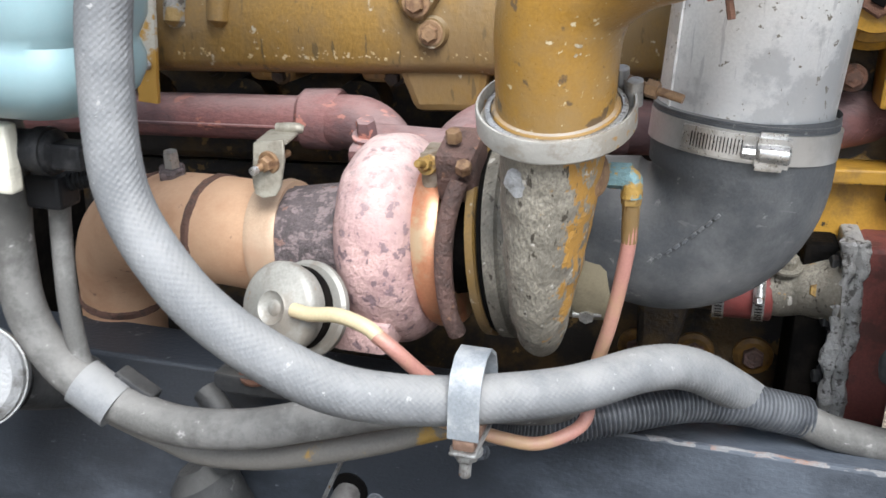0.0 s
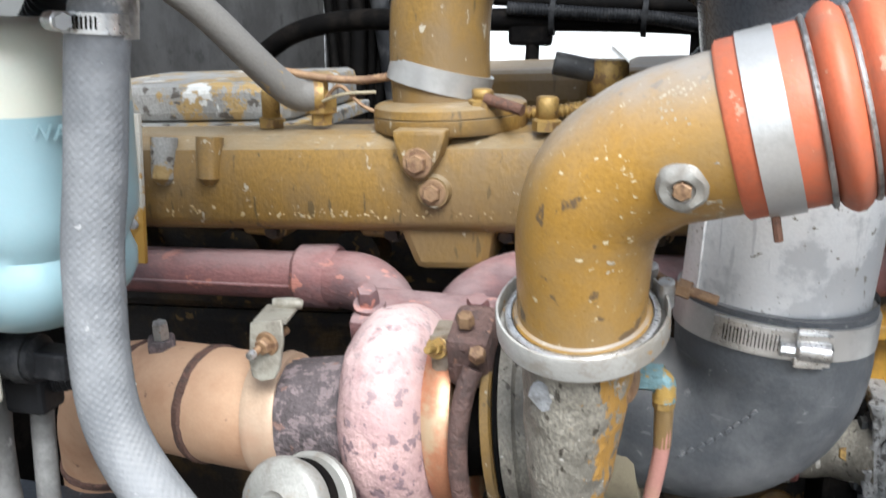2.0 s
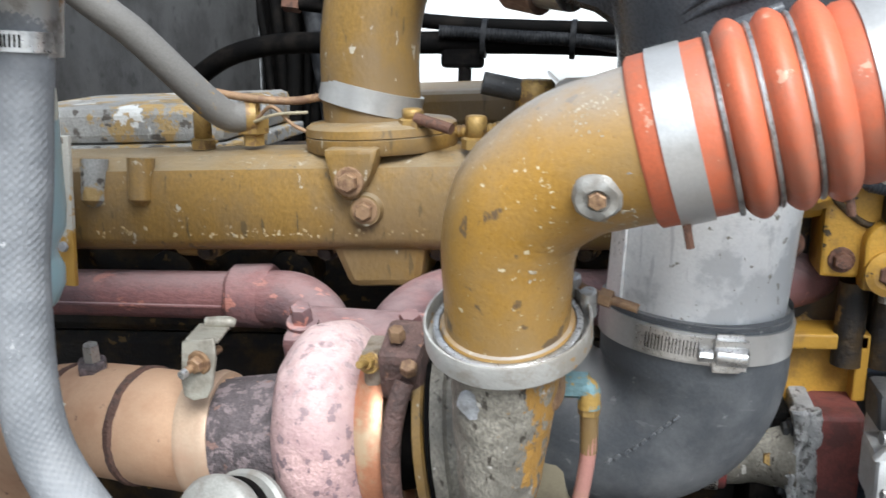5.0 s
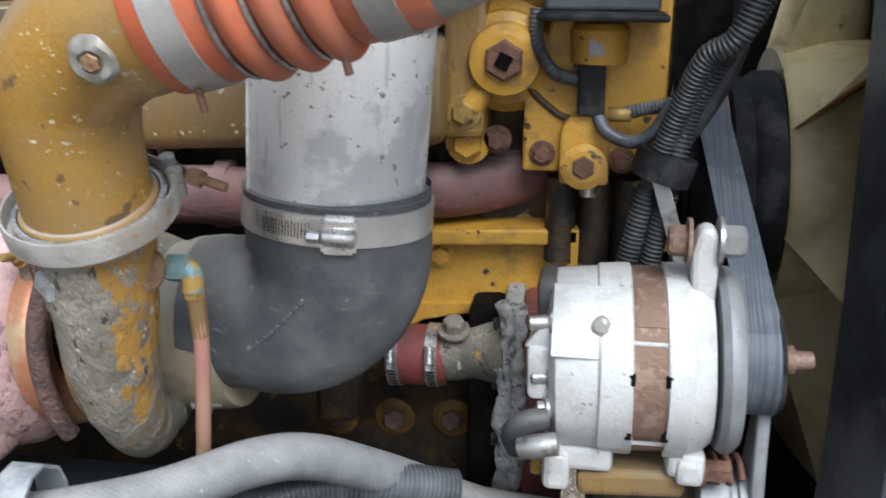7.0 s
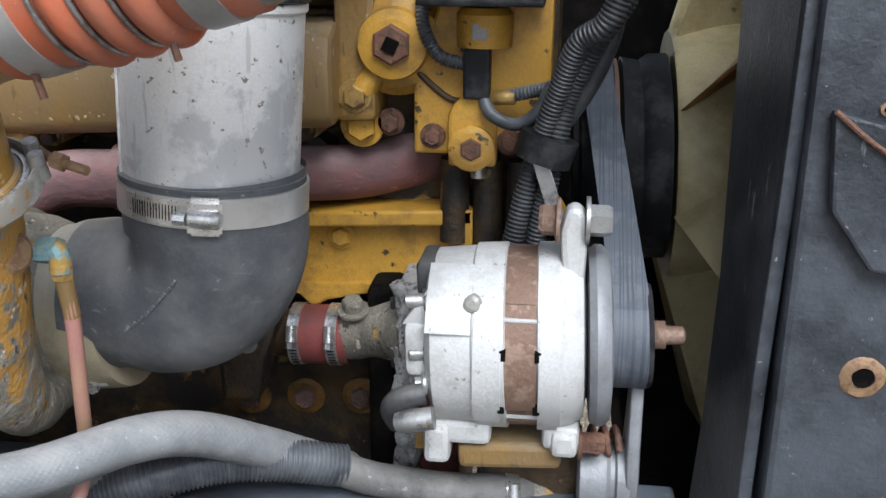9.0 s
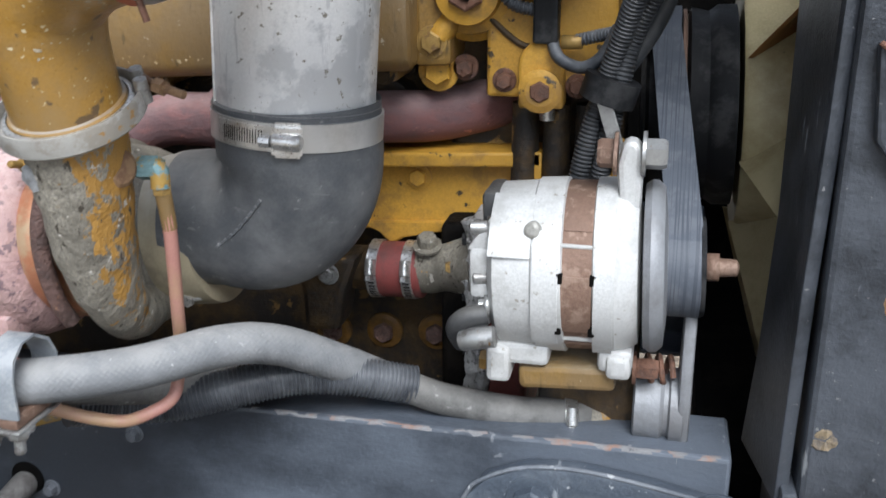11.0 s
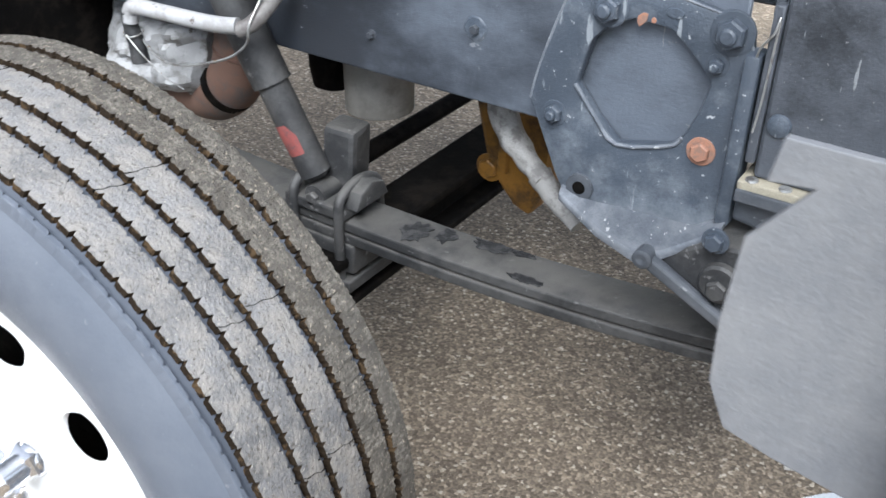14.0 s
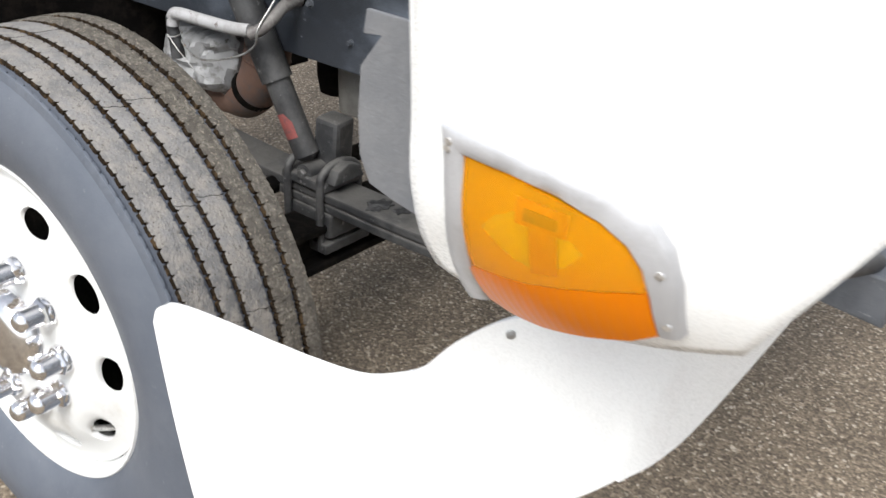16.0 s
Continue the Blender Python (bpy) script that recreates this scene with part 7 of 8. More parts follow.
harness = thing("front_harness", (0.302, 0.9741, 1.3386), "dusty corrugated wiring harness hanging in front of the gear cover", "harness")
part("conduit", tube([(0.38, 0.9325, 1.661), (0.3519, 0.9377, 1.5726), (0.3259, 0.9533, 1.5466), (0.3093, 0.9741, 1.4998), (0.2958, 0.9845, 1.4551), (0.2812, 0.9845, 1.4), (0.2666, 0.9845, 1.3282)], 0.0112, 16, 8, 0.0014, 0.0044), HARNESS_BLACK, harness)
part("conduit", tube([(0.3904, 0.9533, 1.661), (0.3665, 0.9585, 1.5882), (0.3415, 0.9689, 1.5466), (0.3207, 0.9845, 1.4998), (0.3103, 0.9824, 1.4551), (0.301, 0.9793, 1.4), (0.2885, 0.9845, 1.3282)], 0.0105, 16, 8, 0.0014, 0.0044), HARNESS_BLACK, harness)
part("conduit", tube([(0.3488, 0.9637, 1.6818), (0.3561, 0.9741, 1.609), (0.3561, 0.9845, 1.557), (0.3384, 0.9949, 1.505), (0.3072, 1.0001, 1.4551)], 0.0095, 14), HARNESS_BLACK, harness)
hcl = thing("rubber_cushion_clip", (0.2989, 0.9845, 1.4426), "black rubber cushion clip round the harness", "clip")
part("clip", lathe([(-0.0125, 0.0239), (-0.0125, 0.0286), (0.0125, 0.0286), (0.0125, 0.0239)], (0.2994, 0.9866, 1.4447), (0.3, 0, 1), 30), BLACK, hcl)
part("strap_arm", box((0.2999, 0.9637, 1.349), (0.3145, 0.9679, 1.4478), 0.001, (0, -18, 0)), STEEL, hcl)

# water pump pipe and red flange
wp = thing("water_pipe_hose", (0.0691, 1.0452, 1.1744), "red silicone coupling hose with two clamps on a cast water pipe", "hose")
part("hose", lathe([(0.0, 0.0311), (0.0022, 0.0333), (0.0611, 0.0333), (0.0633, 0.0311)], (0.0269, 1.0507, 1.2099), (1, -0.02, 0.04), 32), RED_HOSE, wp)
part("cast_pipe", bump_shape(tube([(0.0802, 1.0485, 1.2132), (0.1135, 1.0452, 1.221), (0.1412, 1.0396, 1.2276), (0.1634, 1.0341, 1.2298)], [0.029, 0.031, 0.0355, 0.042], 28), 0.02, 0.002), COMP, wp)
part("pipe_stub", tube([(-0.0308, 1.084, 1.1943), (0.0025, 1.0618, 1.2054), (0.0336, 1.0518, 1.2099)], 0.027, 24), GOLD_DIRTY_SHADED, wp)
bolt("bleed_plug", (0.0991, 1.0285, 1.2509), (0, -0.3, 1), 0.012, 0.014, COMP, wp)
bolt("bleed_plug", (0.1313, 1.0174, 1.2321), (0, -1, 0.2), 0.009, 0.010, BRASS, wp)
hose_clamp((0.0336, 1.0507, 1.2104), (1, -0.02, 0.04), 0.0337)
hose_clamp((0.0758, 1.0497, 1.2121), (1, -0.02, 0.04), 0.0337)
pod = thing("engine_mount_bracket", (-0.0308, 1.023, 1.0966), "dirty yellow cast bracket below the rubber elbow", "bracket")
part("bracket", slab([(-0.0641, 1.0119, 1.2354), (0.0191, 1.0119, 1.2354), (0.0025, 1.0119, 1.191), (-0.0064, 1.0119, 1.141), (-0.0508, 1.0119, 1.1355), (-0.053, 1.0119, 1.1854)], (0, 0.05, 0), 0.008), GOLD_DIRTY_SHADED, pod)
bolt("bracket_bolt", (-0.0175, 1.0119, 1.2132), (0, -1, 0), 0.009, 0.008, STEEL, pod)
fl = thing("oil_cooler_flange", (0.1801, 1.0452, 1.0412), "red primed accessory housing with a smeared sealant joint", "housing")
part("housing", lean_box((0.1712, 1.0063, 0.9968), (0.219, 1.2117, 1.2631), 0.006), PRIMER, fl)
part("sealant_joint", lean_box((0.1515, 1.006, 0.9968), (0.1715, 1.2006, 1.268), 0.004), GASKET, fl, "grey sealant joint")
for x, amp in ((0.1545, 0.0050), (0.1680, 0.0042)):
    part("sealant_bead", bump_shape(bump_shape(tube([(x + 0.002 * math.sin(k * 1.9), 1.0045, ez(x, 1.0 + 0.0225 * k)) for k in range(13)], [0.0075 + 0.0022 * math.sin(k * 2.3) for k in range(13)], 14, 6), 0.016, amp), 0.006, 0.002), GASKET, fl, "uneven smeared sealant bead")
part("rear_cover", lean_box((0.1135, 1.0285, 1.0078), (0.1512, 1.2006, 1.2576), 0.008), BLACK_DEEP, fl)
for z in (1.10, 1.16, 1.22, 1.28):
    bolt("flange_bolt", (0.149, 1.022, ez(0.15, 1.635 + 1.11 * (z - 1.635))), (-1, -0.2, 0), 0.008, 0.008, CHASSIS_DARK, fl)
part("inspection_hole", lathe([(0.0, 0.0044), (0.0011, 0.0)], (0.1945, 1.0046, 1.0689), (0, -1, 0), 12), BLACK_DEEP, fl)

# alternator
CAST_GREY = material("dull_grey_casting", (0.235, 0.242, 0.255), (0.16, 0.16, 0.165), 0.42, 18, 0.5, 0.15, 0.08, 0.25, edge=0.5)
alt = thing("alternator", (0.28, 0.89, 1.17), "pale cast aluminium alternator with a rusty laminated core", "alternator")
AA = Vector((1, 0, 0.045)).normalized()
AC = Vector((0.275, 0.893, 1.291))


def alt_ring(x0, prof, mat, name, label="", segs=56):
    return part(name, lathe(prof, AC + AA * (x0 - 0.275), AA, segs), mat, alt, label)


alt_ring(0.203, [(0.0, 0.050), (0.002, 0.070), (0.008, 0.0795), (0.042, 0.0815), (0.044, 0.0840), (0.070, 0.0845), (0.072, 0.080)], ALT, "rear_housing")
alt_ring(0.272, [(0.0, 0.074), (0.0005, 0.0815), (0.0295, 0.0815), (0.030, 0.074)], LAMINATE, "stator_core", "rust-brown laminated core")
alt_ring(0.300, [(0.0, 0.080), (0.002, 0.0845), (0.020, 0.0845), (0.0215, 0.0830), (0.030, 0.0815), (0.040, 0.074), (0.043, 0.050)], ALT, "front_housing")


def on_alt(x, z, r):
    """A point on the alternator's camera-side skin at a height."""
    return Vector((x, AC.y - math.sqrt(max(0.0, r * r - (z - AC.z) ** 2)), z))


def alt_pad(x0, x1, z0, z1, r0, r1):
    """A curved pad on the skin between two heights."""
    V, F = [], []
    for k in range(9):
        an = math.asin((z0 + (z1 - z0) * k / 8 - AC.z) / r1)
        for x, r in ((x0, r0), (x0, r1), (x1, r1), (x1, r0)):
            V.append(Vector((x, AC.y - r * math.cos(an), AC.z + r * math.sin(an))))
    for k in range(8):
        for q in range(4):
            F.append([k * 4 + q, k * 4 + (q + 1) % 4, k * 4 + 4 + (q + 1) % 4, k * 4 + 4 + q])
    return V, F + [[0, 1, 2, 3], [32, 33, 34, 35]]


part("core_pad", alt_pad(0.2725, 0.3005, 1.252, 1.308, 0.079, 0.0838), LAMINATE, alt, "rust-brown core plate")
part("core_pad", alt_pad(0.2735, 0.2985, 1.345, 1.368, 0.079, 0.0828), LAMINATE, alt)
for z, t in ((1.333, 0.0017), (1.242, 0.0020), (1.236, 0.0015)):
    p = on_alt(0, z, 0.0822)
    part("core_bar", box((0.271, p.y - 0.001, z - t), (0.303, p.y + 0.006, z + t), 0.001), ALT if z > 1.24 else LAMINATE, alt)
for z in (1.306, 1.254):
    for x in (0.2685, 0.2985):
        p = on_alt(x, z, 0.0846)
        part("core_notch", box((x, p.y - 0.0008, z - 0.005), (x + 0.006, p.y + 0.006, z + 0.005), 0.001), BLACK_DEEP, alt)
# cast shoulders that step the housing beside the core
part("cast_step", alt_pad(0.247, 0.2705, 1.235, 1.345, 0.080, 0.0862), ALT, alt)
part("cast_step", alt_pad(0.3025, 0.320, 1.225, 1.352, 0.080, 0.0862), ALT, alt)
part("cast_shelf", alt_pad(0.206, 0.244, 1.321, 1.368, 0.076, 0.0838), ALT, alt)
part("bolt_boss", bump_shape(lathe([(0, 0.0085), (0.010, 0.0075), (0.012, 0.004)], on_alt(0.2465, 1.342, 0.078), (-0.25, -1, 0.35), 16), 0.01, 0.002), CAN, alt, "grimy through-bolt boss")
for x, low in ((0.214, 1.186), (0.327, 1.199)):
    part("foot", box((x - 0.012, 0.833, low), (x + 0.012, 0.90, 1.224), 0.006), ALT, alt)
part("foot_web", box((0.206, 0.838, 1.204), (0.262, 0.90, 1.228), 0.006), ALT, alt)
part("foot_web", box((0.307, 0.838, 1.204), (0.340, 0.90, 1.228), 0.006), ALT, alt)
part("ear", slab([(0.312, 0.858, 1.335), (0.338, 0.858, 1.345), (0.3385, 0.858, 1.385), (0.337, 0.856, 1.415), (0.331, 0.855, 1.424), (0.320, 0.855, 1.422), (0.315, 0.857, 1.40), (0.318, 0.858, 1.37)], (0, 0.024, 0), 0.006), ALT, alt)
bolt("ear_bolt", (0.3385, 0.868, 1.409), (1, 0, 0), 0.014, 0.020, STEEL, alt, "steel hex bolt")
bolt("ear_nut", (0.313, 0.868, 1.408), (-1, 0, 0), 0.0135, 0.016, LAMINATE, alt)
for y, z, l in ((0.842, 1.340, 0.022), (0.85, 1.312, 0.012), (0.838, 1.292, 0.018), (0.828, 1.268, 0.012)):
    stud = part("terminal_stud", lathe([(0, 0.007), (l, 0.006), (l + 0.002, 0)], (0.208, y, z), (-1, -0.2, 0), 10), STEEL, alt)
    part("stud_nut", lathe([(0, 0.011), (0.005, 0.011)], (0.2065, y, z), (-1, -0.2, 0), 6), STEEL, stud)
part("terminal_block", bump_shape(box((0.186, 0.832, 1.272), (0.206, 0.90, 1.322), 0.006), 0.02, 0.002), ALT, alt)
part("terminal_fin", slab([(0.183, 0.838, 1.318), (0.206, 0.834, 1.352), (0.208, 0.834, 1.318)], (0, 0.010, 0), 0.001), ALT, alt)
part("terminal_boot", tube([(0.205, 0.822, 1.262), (0.186, 0.817, 1.258), (0.176, 0.822, 1.245), (0.180, 0.835, 1.225)], 0.010, 14), CHASSIS_DARK, alt, "black terminal boot")
part("terminal_lug", tube([(0.215, 0.808, 1.246), (0.196, 0.808, 1.242), (0.185, 0.812, 1.238)], 0.010, 14), STEEL, alt)
part("brush_cover", bump_shape(box((0.192, 0.868, 1.330), (0.212, 0.925, 1.365), 0.006), 0.02, 0.003), CHASSIS_DARK, alt)
part("fan", lathe([(0, 0.048), (0.002, 0.078), (0.008, 0.082), (0.014, 0.0815), (0.020, 0.076), (0.024, 0.040)], AC + AA * 0.068, AA, 56), CAST_GREY, alt, "grey cooling fan disc")
part("pulley", lathe([(0, 0.030), (0.001, 0.046), (0.004, 0.048), (0.006, 0.044), (0.034, 0.044), (0.036, 0.048), (0.040, 0.046), (0.041, 0.02)], AC + AA * 0.085, AA, 48), BLACK, alt, "black pulley")
nut = part("shaft_nut", lathe([(0, 0.014), (0.012, 0.014)], AC + AA * 0.126, AA, 6), LAMINATE, alt, "rusty shaft nut")
part("shaft_end", lathe([(0.012, 0.009), (0.028, 0.008), (0.03, 0.004)], AC + AA * 0.126, AA, 14), LAMINATE, nut)
brk = thing("alternator_bracket", (0.28, 0.88, 1.15), "yellow-brown alternator mounting bracket", "bracket")
part("bar", box((0.232, 0.845, 1.178), (0.325, 0.90, 1.203), 0.006, (0, -3, 0)), GOLD, brk)
part("lower_block", box((0.245, 0.90, 1.06), (0.345, 1.06, 1.18), 0.01), GOLD_DIRTY_SHADED, brk)
bolt("pivot_bolt", (0.203, 0.868, 1.192), (-1, 0, 0), 0.011, 0.012, GOLD, brk)
bolt("pivot_nut", (0.342, 0.868, 1.198), (1, 0, 0), 0.011, 0.022, RUST, brk)

# belt, pulleys, tensioner, fan
belt = thing("drive_belt", (0.37, 0.95, 1.4), "ribbed grey-black drive belt from the alternator to the fan pulley", "belt")
pb = AC + AA * 0.105
pt = Vector((0.350, 1.17, 1.405))
BV, BF = [], []
ring_b = [(pb.x, pb.y - 0.0475 * math.cos(math.radians(q)), pb.z + 0.0475 * math.sin(math.radians(q))) for q in range(-110, 58, 8)]
ring_t = [(pt.x, pt.y - 0.105 * math.cos(math.radians(q)), pt.z + 0.105 * math.sin(math.radians(q))) for q in range(58, 172, 8)]
loop = ring_b + ring_t
for x, y, z in loop:
    cx = (Vector((0, y, z)) - Vector((0, pb.y, pb.z)))
    for off, dd in ((-0.0165, 0.0), (0.0165, 0.0), (0.0165, 0.004), (-0.0165, 0.004)):
        BV.append(Vector((x + off, y + (dd if y < 1.2 else -dd), z)))
for i in range(len(loop) - 1):
    for k in range(4):
        BF.append([i * 4 + k, i * 4 + (k + 1) % 4, i * 4 + 4 + (k + 1) % 4, i * 4 + 4 + k])
part("belt_band", (BV, BF), BELT, belt, angle=30)
bp = thing("fan_pulley", (0.40, 1.2, 1.38), "large black crank-driven fan pulley with a worn rim", "pulley")
part("rear_rim", lathe([(-0.045, 0.06), (-0.043, 0.108), (-0.038, 0.111), (-0.034, 0.104), (-0.004, 0.104), (0.0, 0.111), (0.004, 0.111)], (0.372, 1.19, 1.392), (1, 0, 0.04), 64), BLACK, bp)
part("worn_lip", lathe([(0.0, 0.109), (0.001, 0.1125), (0.005, 0.1125), (0.006, 0.109)], (0.372, 1.19, 1.392), (1, 0, 0.04), 64), LAMINATE, bp, "rust-edged lip")
part("drum", lathe([(0.004, 0.10), (0.010, 0.114), (0.030, 0.110), (0.040, 0.117), (0.060, 0.117), (0.062, 0.09)], (0.372, 1.19, 1.392), (1, 0, 0.04), 64), BLACK, bp)
# olive with the shadow between the fan blades put into it
OLIVE = material("shaded_olive_plastic", (0.12, 0.10, 0.05), (0.06, 0.05, 0.03), 0.45, 8, 0.5, 0, 0.12, 0.15, edge=0.5)
# amber colour for one of the blades
AMBER_BLADE = material("amber_plastic", (0.30, 0.13, 0.025), (0.22, 0.10, 0.03), 0.4, 8, 0.5, 0, 0.1, 0.1, edge=0.5)
fan = thing("engine_fan", (0.47, 1.2, 1.4), "cream plastic engine cooling fan with broad blades", "fan")
FC = Vector((0.508, 1.250, 1.385))
part("fan_hub", lathe([(-0.068, 0.1435), (-0.068, 0.148), (-0.064, 0.151), (-0.02, 0.153), (0.048, 0.155), (0.049, 0.10), (0.040, 0.10), (0.02, 0.1425), (-0.066, 0.1425)], FC, (1, 0, 0.04), 72), CREAM, fan, "open cream hub ring")
# added ring fills the gaps behind the blades with painted shade
part("backing_ring", lathe([(0.050, 0.15), (0.052, 0.24), (0.056, 0.395), (0.062, 0.395), (0.060, 0.24), (0.058, 0.15)], FC, (1, 0, 0.04), 72), OLIVE, fan, "added olive ring, shade between the blades painted in")
for k in range(8):
    a0 = math.radians(176 - 45 * k)
    V, F = [], []
    nr, nc = 8, 7
    for layer in (0, 1):
        for i in range(nr):
            q = i / (nr - 1)
            r = 0.149 + (0.398 - 0.149) * q
            front, rear = -0.069 + 0.070 * q, 0.047
            for j in range(nc):
                s = j / (nc - 1) - 0.5
                an = a0 + s * (0.66 - 0.10 * q) + 0.05 * q ** 2
                lead = rear + (front - rear) * (s + 0.5) + 0.008 * (1 - 4 * s * s)
                V.append(FC + Vector((lead + layer * 0.005, r * math.cos(an), r * math.sin(an))))
    n0 = nr * nc
    for i in range(nr - 1):
        for j in range(nc - 1):
            q = [i * nc + j, i * nc + j + 1, (i + 1) * nc + j + 1, (i + 1) * nc + j]
            F.append(q)
            F.append([x + n0 for x in q[::-1]])
    edge = [j for j in range(nc)] + [i * nc + nc - 1 for i in range(1, nr)] + [(nr - 1) * nc + j for j in range(nc - 2, -1, -1)] + [i * nc for i in range(nr - 2, 0, -1)]
    for a, b in zip(edge, edge[1:] + edge[:1]):
        F.append([a, b, b + n0, a + n0])
    part("blade", (V, F), AMBER_BLADE if k == 1 else CREAM, fan, "amber blade" if k == 1 else "", angle=50)
ten = thing("belt_tensioner", (0.37, 0.9, 1.13), "grey cast belt tensioner under the alternator pulley", "tensioner")
part("drum", lathe([(-0.03, 0.030), (-0.028, 0.036), (-0.004, 0.037), (0.0, 0.033), (0.004, 0.033), (0.006, 0.038), (0.018, 0.038), (0.022, 0.030)], (0.372, 0.90, 1.145), (1, 0, 0), 40), CAST_GREY, ten)
part("arm", slab([(0.385, 0.875, 1.255), (0.385, 0.90, 1.258), (0.385, 0.925, 1.19), (0.385, 0.93, 1.13), (0.385, 0.87, 1.115), (0.385, 0.862, 1.16), (0.385, 0.87, 1.20)], (0.012, 0, 0), 0.004), CAST_GREY, ten)
part("spring", tube([(0.352 + 0.0018 * i, 0.895 + 0.016 * math.cos(i * 1.05), 1.186 + 0.012 * math.sin(i * 1.05)) for i in range(16)], 0.003, 8, 3), RUST, ten)

# radiator side
BARE = material("chipped_tan_primer", (0.24, 0.185, 0.115), (0.12, 0.10, 0.08), 0.45, 70, 0.75, 0, 0.16, 0.4, edge=0.3)
rad = thing("radiator_side_frame", (0.55, 0.85, 0.9), "black painted steel radiator side frame with worn holes", "radiator frame")
part("shroud_edge", slab([(0.452, 0.925, 1.10), (0.462, 0.945, 1.20), (0.470, 0.975, 1.33), (0.474, 1.0, 1.43), (0.470, 1.005, 1.62), (0.470, 1.005, 1.9), (0.482, 0.815, 1.9), (0.482, 0.815, 1.6), (0.480, 0.815, 1.45), (0.476, 0.815, 1.30), (0.474, 0.815, 1.10)], (0.012, 0.002, 0), 0.002), RAD, rad)
part("side_channel", box((0.492, 0.803, 0.885), (0.80, 0.86, 1.95), 0.006), RAD, rad)
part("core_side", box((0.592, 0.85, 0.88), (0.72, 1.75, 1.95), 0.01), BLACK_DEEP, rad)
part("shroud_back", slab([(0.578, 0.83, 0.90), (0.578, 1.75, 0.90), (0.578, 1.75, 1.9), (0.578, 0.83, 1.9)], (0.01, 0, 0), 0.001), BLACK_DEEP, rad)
# added near-black box blocks bright ground below the fan
part("lower_dark_fill", box((0.42, 0.99, 0.86), (0.585, 1.72, 0.985), 0.012), BLACK_DEEP, rad)
# added near-black panel blocks sky and ground beyond the fan
part("far_dark_fill", box((0.22, 1.80, 0.92), (0.62, 1.83, 1.95), 0.01), BLACK_DEEP, rad)
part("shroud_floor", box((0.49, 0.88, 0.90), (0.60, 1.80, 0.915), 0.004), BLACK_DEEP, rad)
part("lower_flange", box((0.478, 0.80, 0.905), (0.492, 0.93, 1.12), 0.003), RAD, rad)
for x, z, r in ((0.513, 0.966, 0.016),):
    part("rivet", lathe([(0, r), (0.004, r * 0.95), (0.007, r * 0.4), (0.0075, 0)], (x, 0.803, z), (0, -1, 0), 20), BRACKET if z < 1 else RUST, rad)
part("ring_hole", lathe([(0, 0.019), (0.002, 0.018), (0.0024, 0.008), (0.0005, 0)], (0.554, 0.803, 0.915), (0, -1, 0), 20), BRACKET, rad)
part("hole", lathe([(0, 0.0075), (0.0030, 0.0075), (0.003, 0)], (0.554, 0.803, 0.915), (0, -1, 0), 14), BLACK_DEEP, rad)
for x, z, r in ((0.556, 1.308, 0.0085), (0.545, 1.52, 0.003)):
    part("rusty_hole_rim", bump_shape(lathe([(0, r * 2.1), (0.0016, r * 1.9), (0.0020, r * 1.05), (0.0006, r)], (x, 0.8032, z), (0, -1, 0), 24), 0.008, 0.0014), BOLT, rad, "rust-ringed hole")
    part("plate_hole", lathe([(0, r), (0.0024, r), (0.0024, 0)], (x, 0.8032, z), (0, -1, 0), 16), BLACK_DEEP, rad)
for x, z, r in ((0.508, 1.176, 0.011),):
    part("bare_patch", bump_shape(lathe([(0, r), (0.0010, r * 0.85), (0.0012, 0)], (x, 0.8032, z), (0, -1, 0), 18), 0.006, 0.0024), BARE, rad, "tan patch of chipped paint")
part("gusset", slab([(0.505, 0.79, 1.52), (0.66, 0.79, 1.48), (0.66, 0.79, 1.38), (0.545, 0.79, 1.40), (0.512, 0.79, 1.445)], (0, 0.013, 0), 0.003), RAD, rad)
part("gusset_edge", tube([(0.505, 0.788, 1.52), (0.53, 0.788, 1.50), (0.56, 0.788, 1.48)], 0.0022, 8), RUST, rad)
led = thing("radiator_ledge", (0.56, 0.79, 0.86), "cream riveted channel ledge under the radiator frame", "ledge")
part("ledge", box((0.478, 0.786, 0.870), (0.90, 0.87, 0.884), 0.003), material("dirty_cream_metal", (0.33, 0.30, 0.23), (0.20, 0.18, 0.15), 0.42, 16, 0.6, 0.1), led)
part("ledge_lip", box((0.478, 0.782, 0.853), (0.90, 0.792, 0.872), 0.003), CHASSIS, led)
for k in range(4):
    part("rivet", lathe([(0, 0.009), (0.003, 0.008), (0.0045, 0)], (0.495 + 0.045 * k, 0.795, 0.884), (0, 0, 1), 14), STEEL, led)
part("torn_strip", box((0.612, 0.774, 0.880), (0.65, 0.802, 0.886), 0.001, (14, 20, 25)), CREAM, led)
wire = thing("tie_wire", (0.47, 0.80, 1.05), "thin grey tie wire hooked on the radiator frame", "wire")
part("wire", tube([(0.462, 0.815, 1.02), (0.470, 0.80, 1.06), (0.485, 0.795, 1.085), (0.488, 0.80, 1.10), (0.486, 0.798, 1.0), (0.482, 0.798, 0.95)], 0.0016, 6), STEEL, wire)

# ---- below the rail ----
LINK2 = material("dusty_grey_bowl", (0.20, 0.195, 0.18), (0.12, 0.115, 0.105), 0.4, 14, 0.6, 0.1, 0.12, 0.3, edge=0.4)
pan = thing("oil_filter", (-0.30, 1.0, 0.70), "grey metal filter bowl hanging under the frame rail", "filter")
part("bowl", lathe([(0, 0.068), (0.08, 0.070), (0.20, 0.070)], (-0.30, 1.02, 0.705), (0, 0, 1), 36), LINK2, pan)
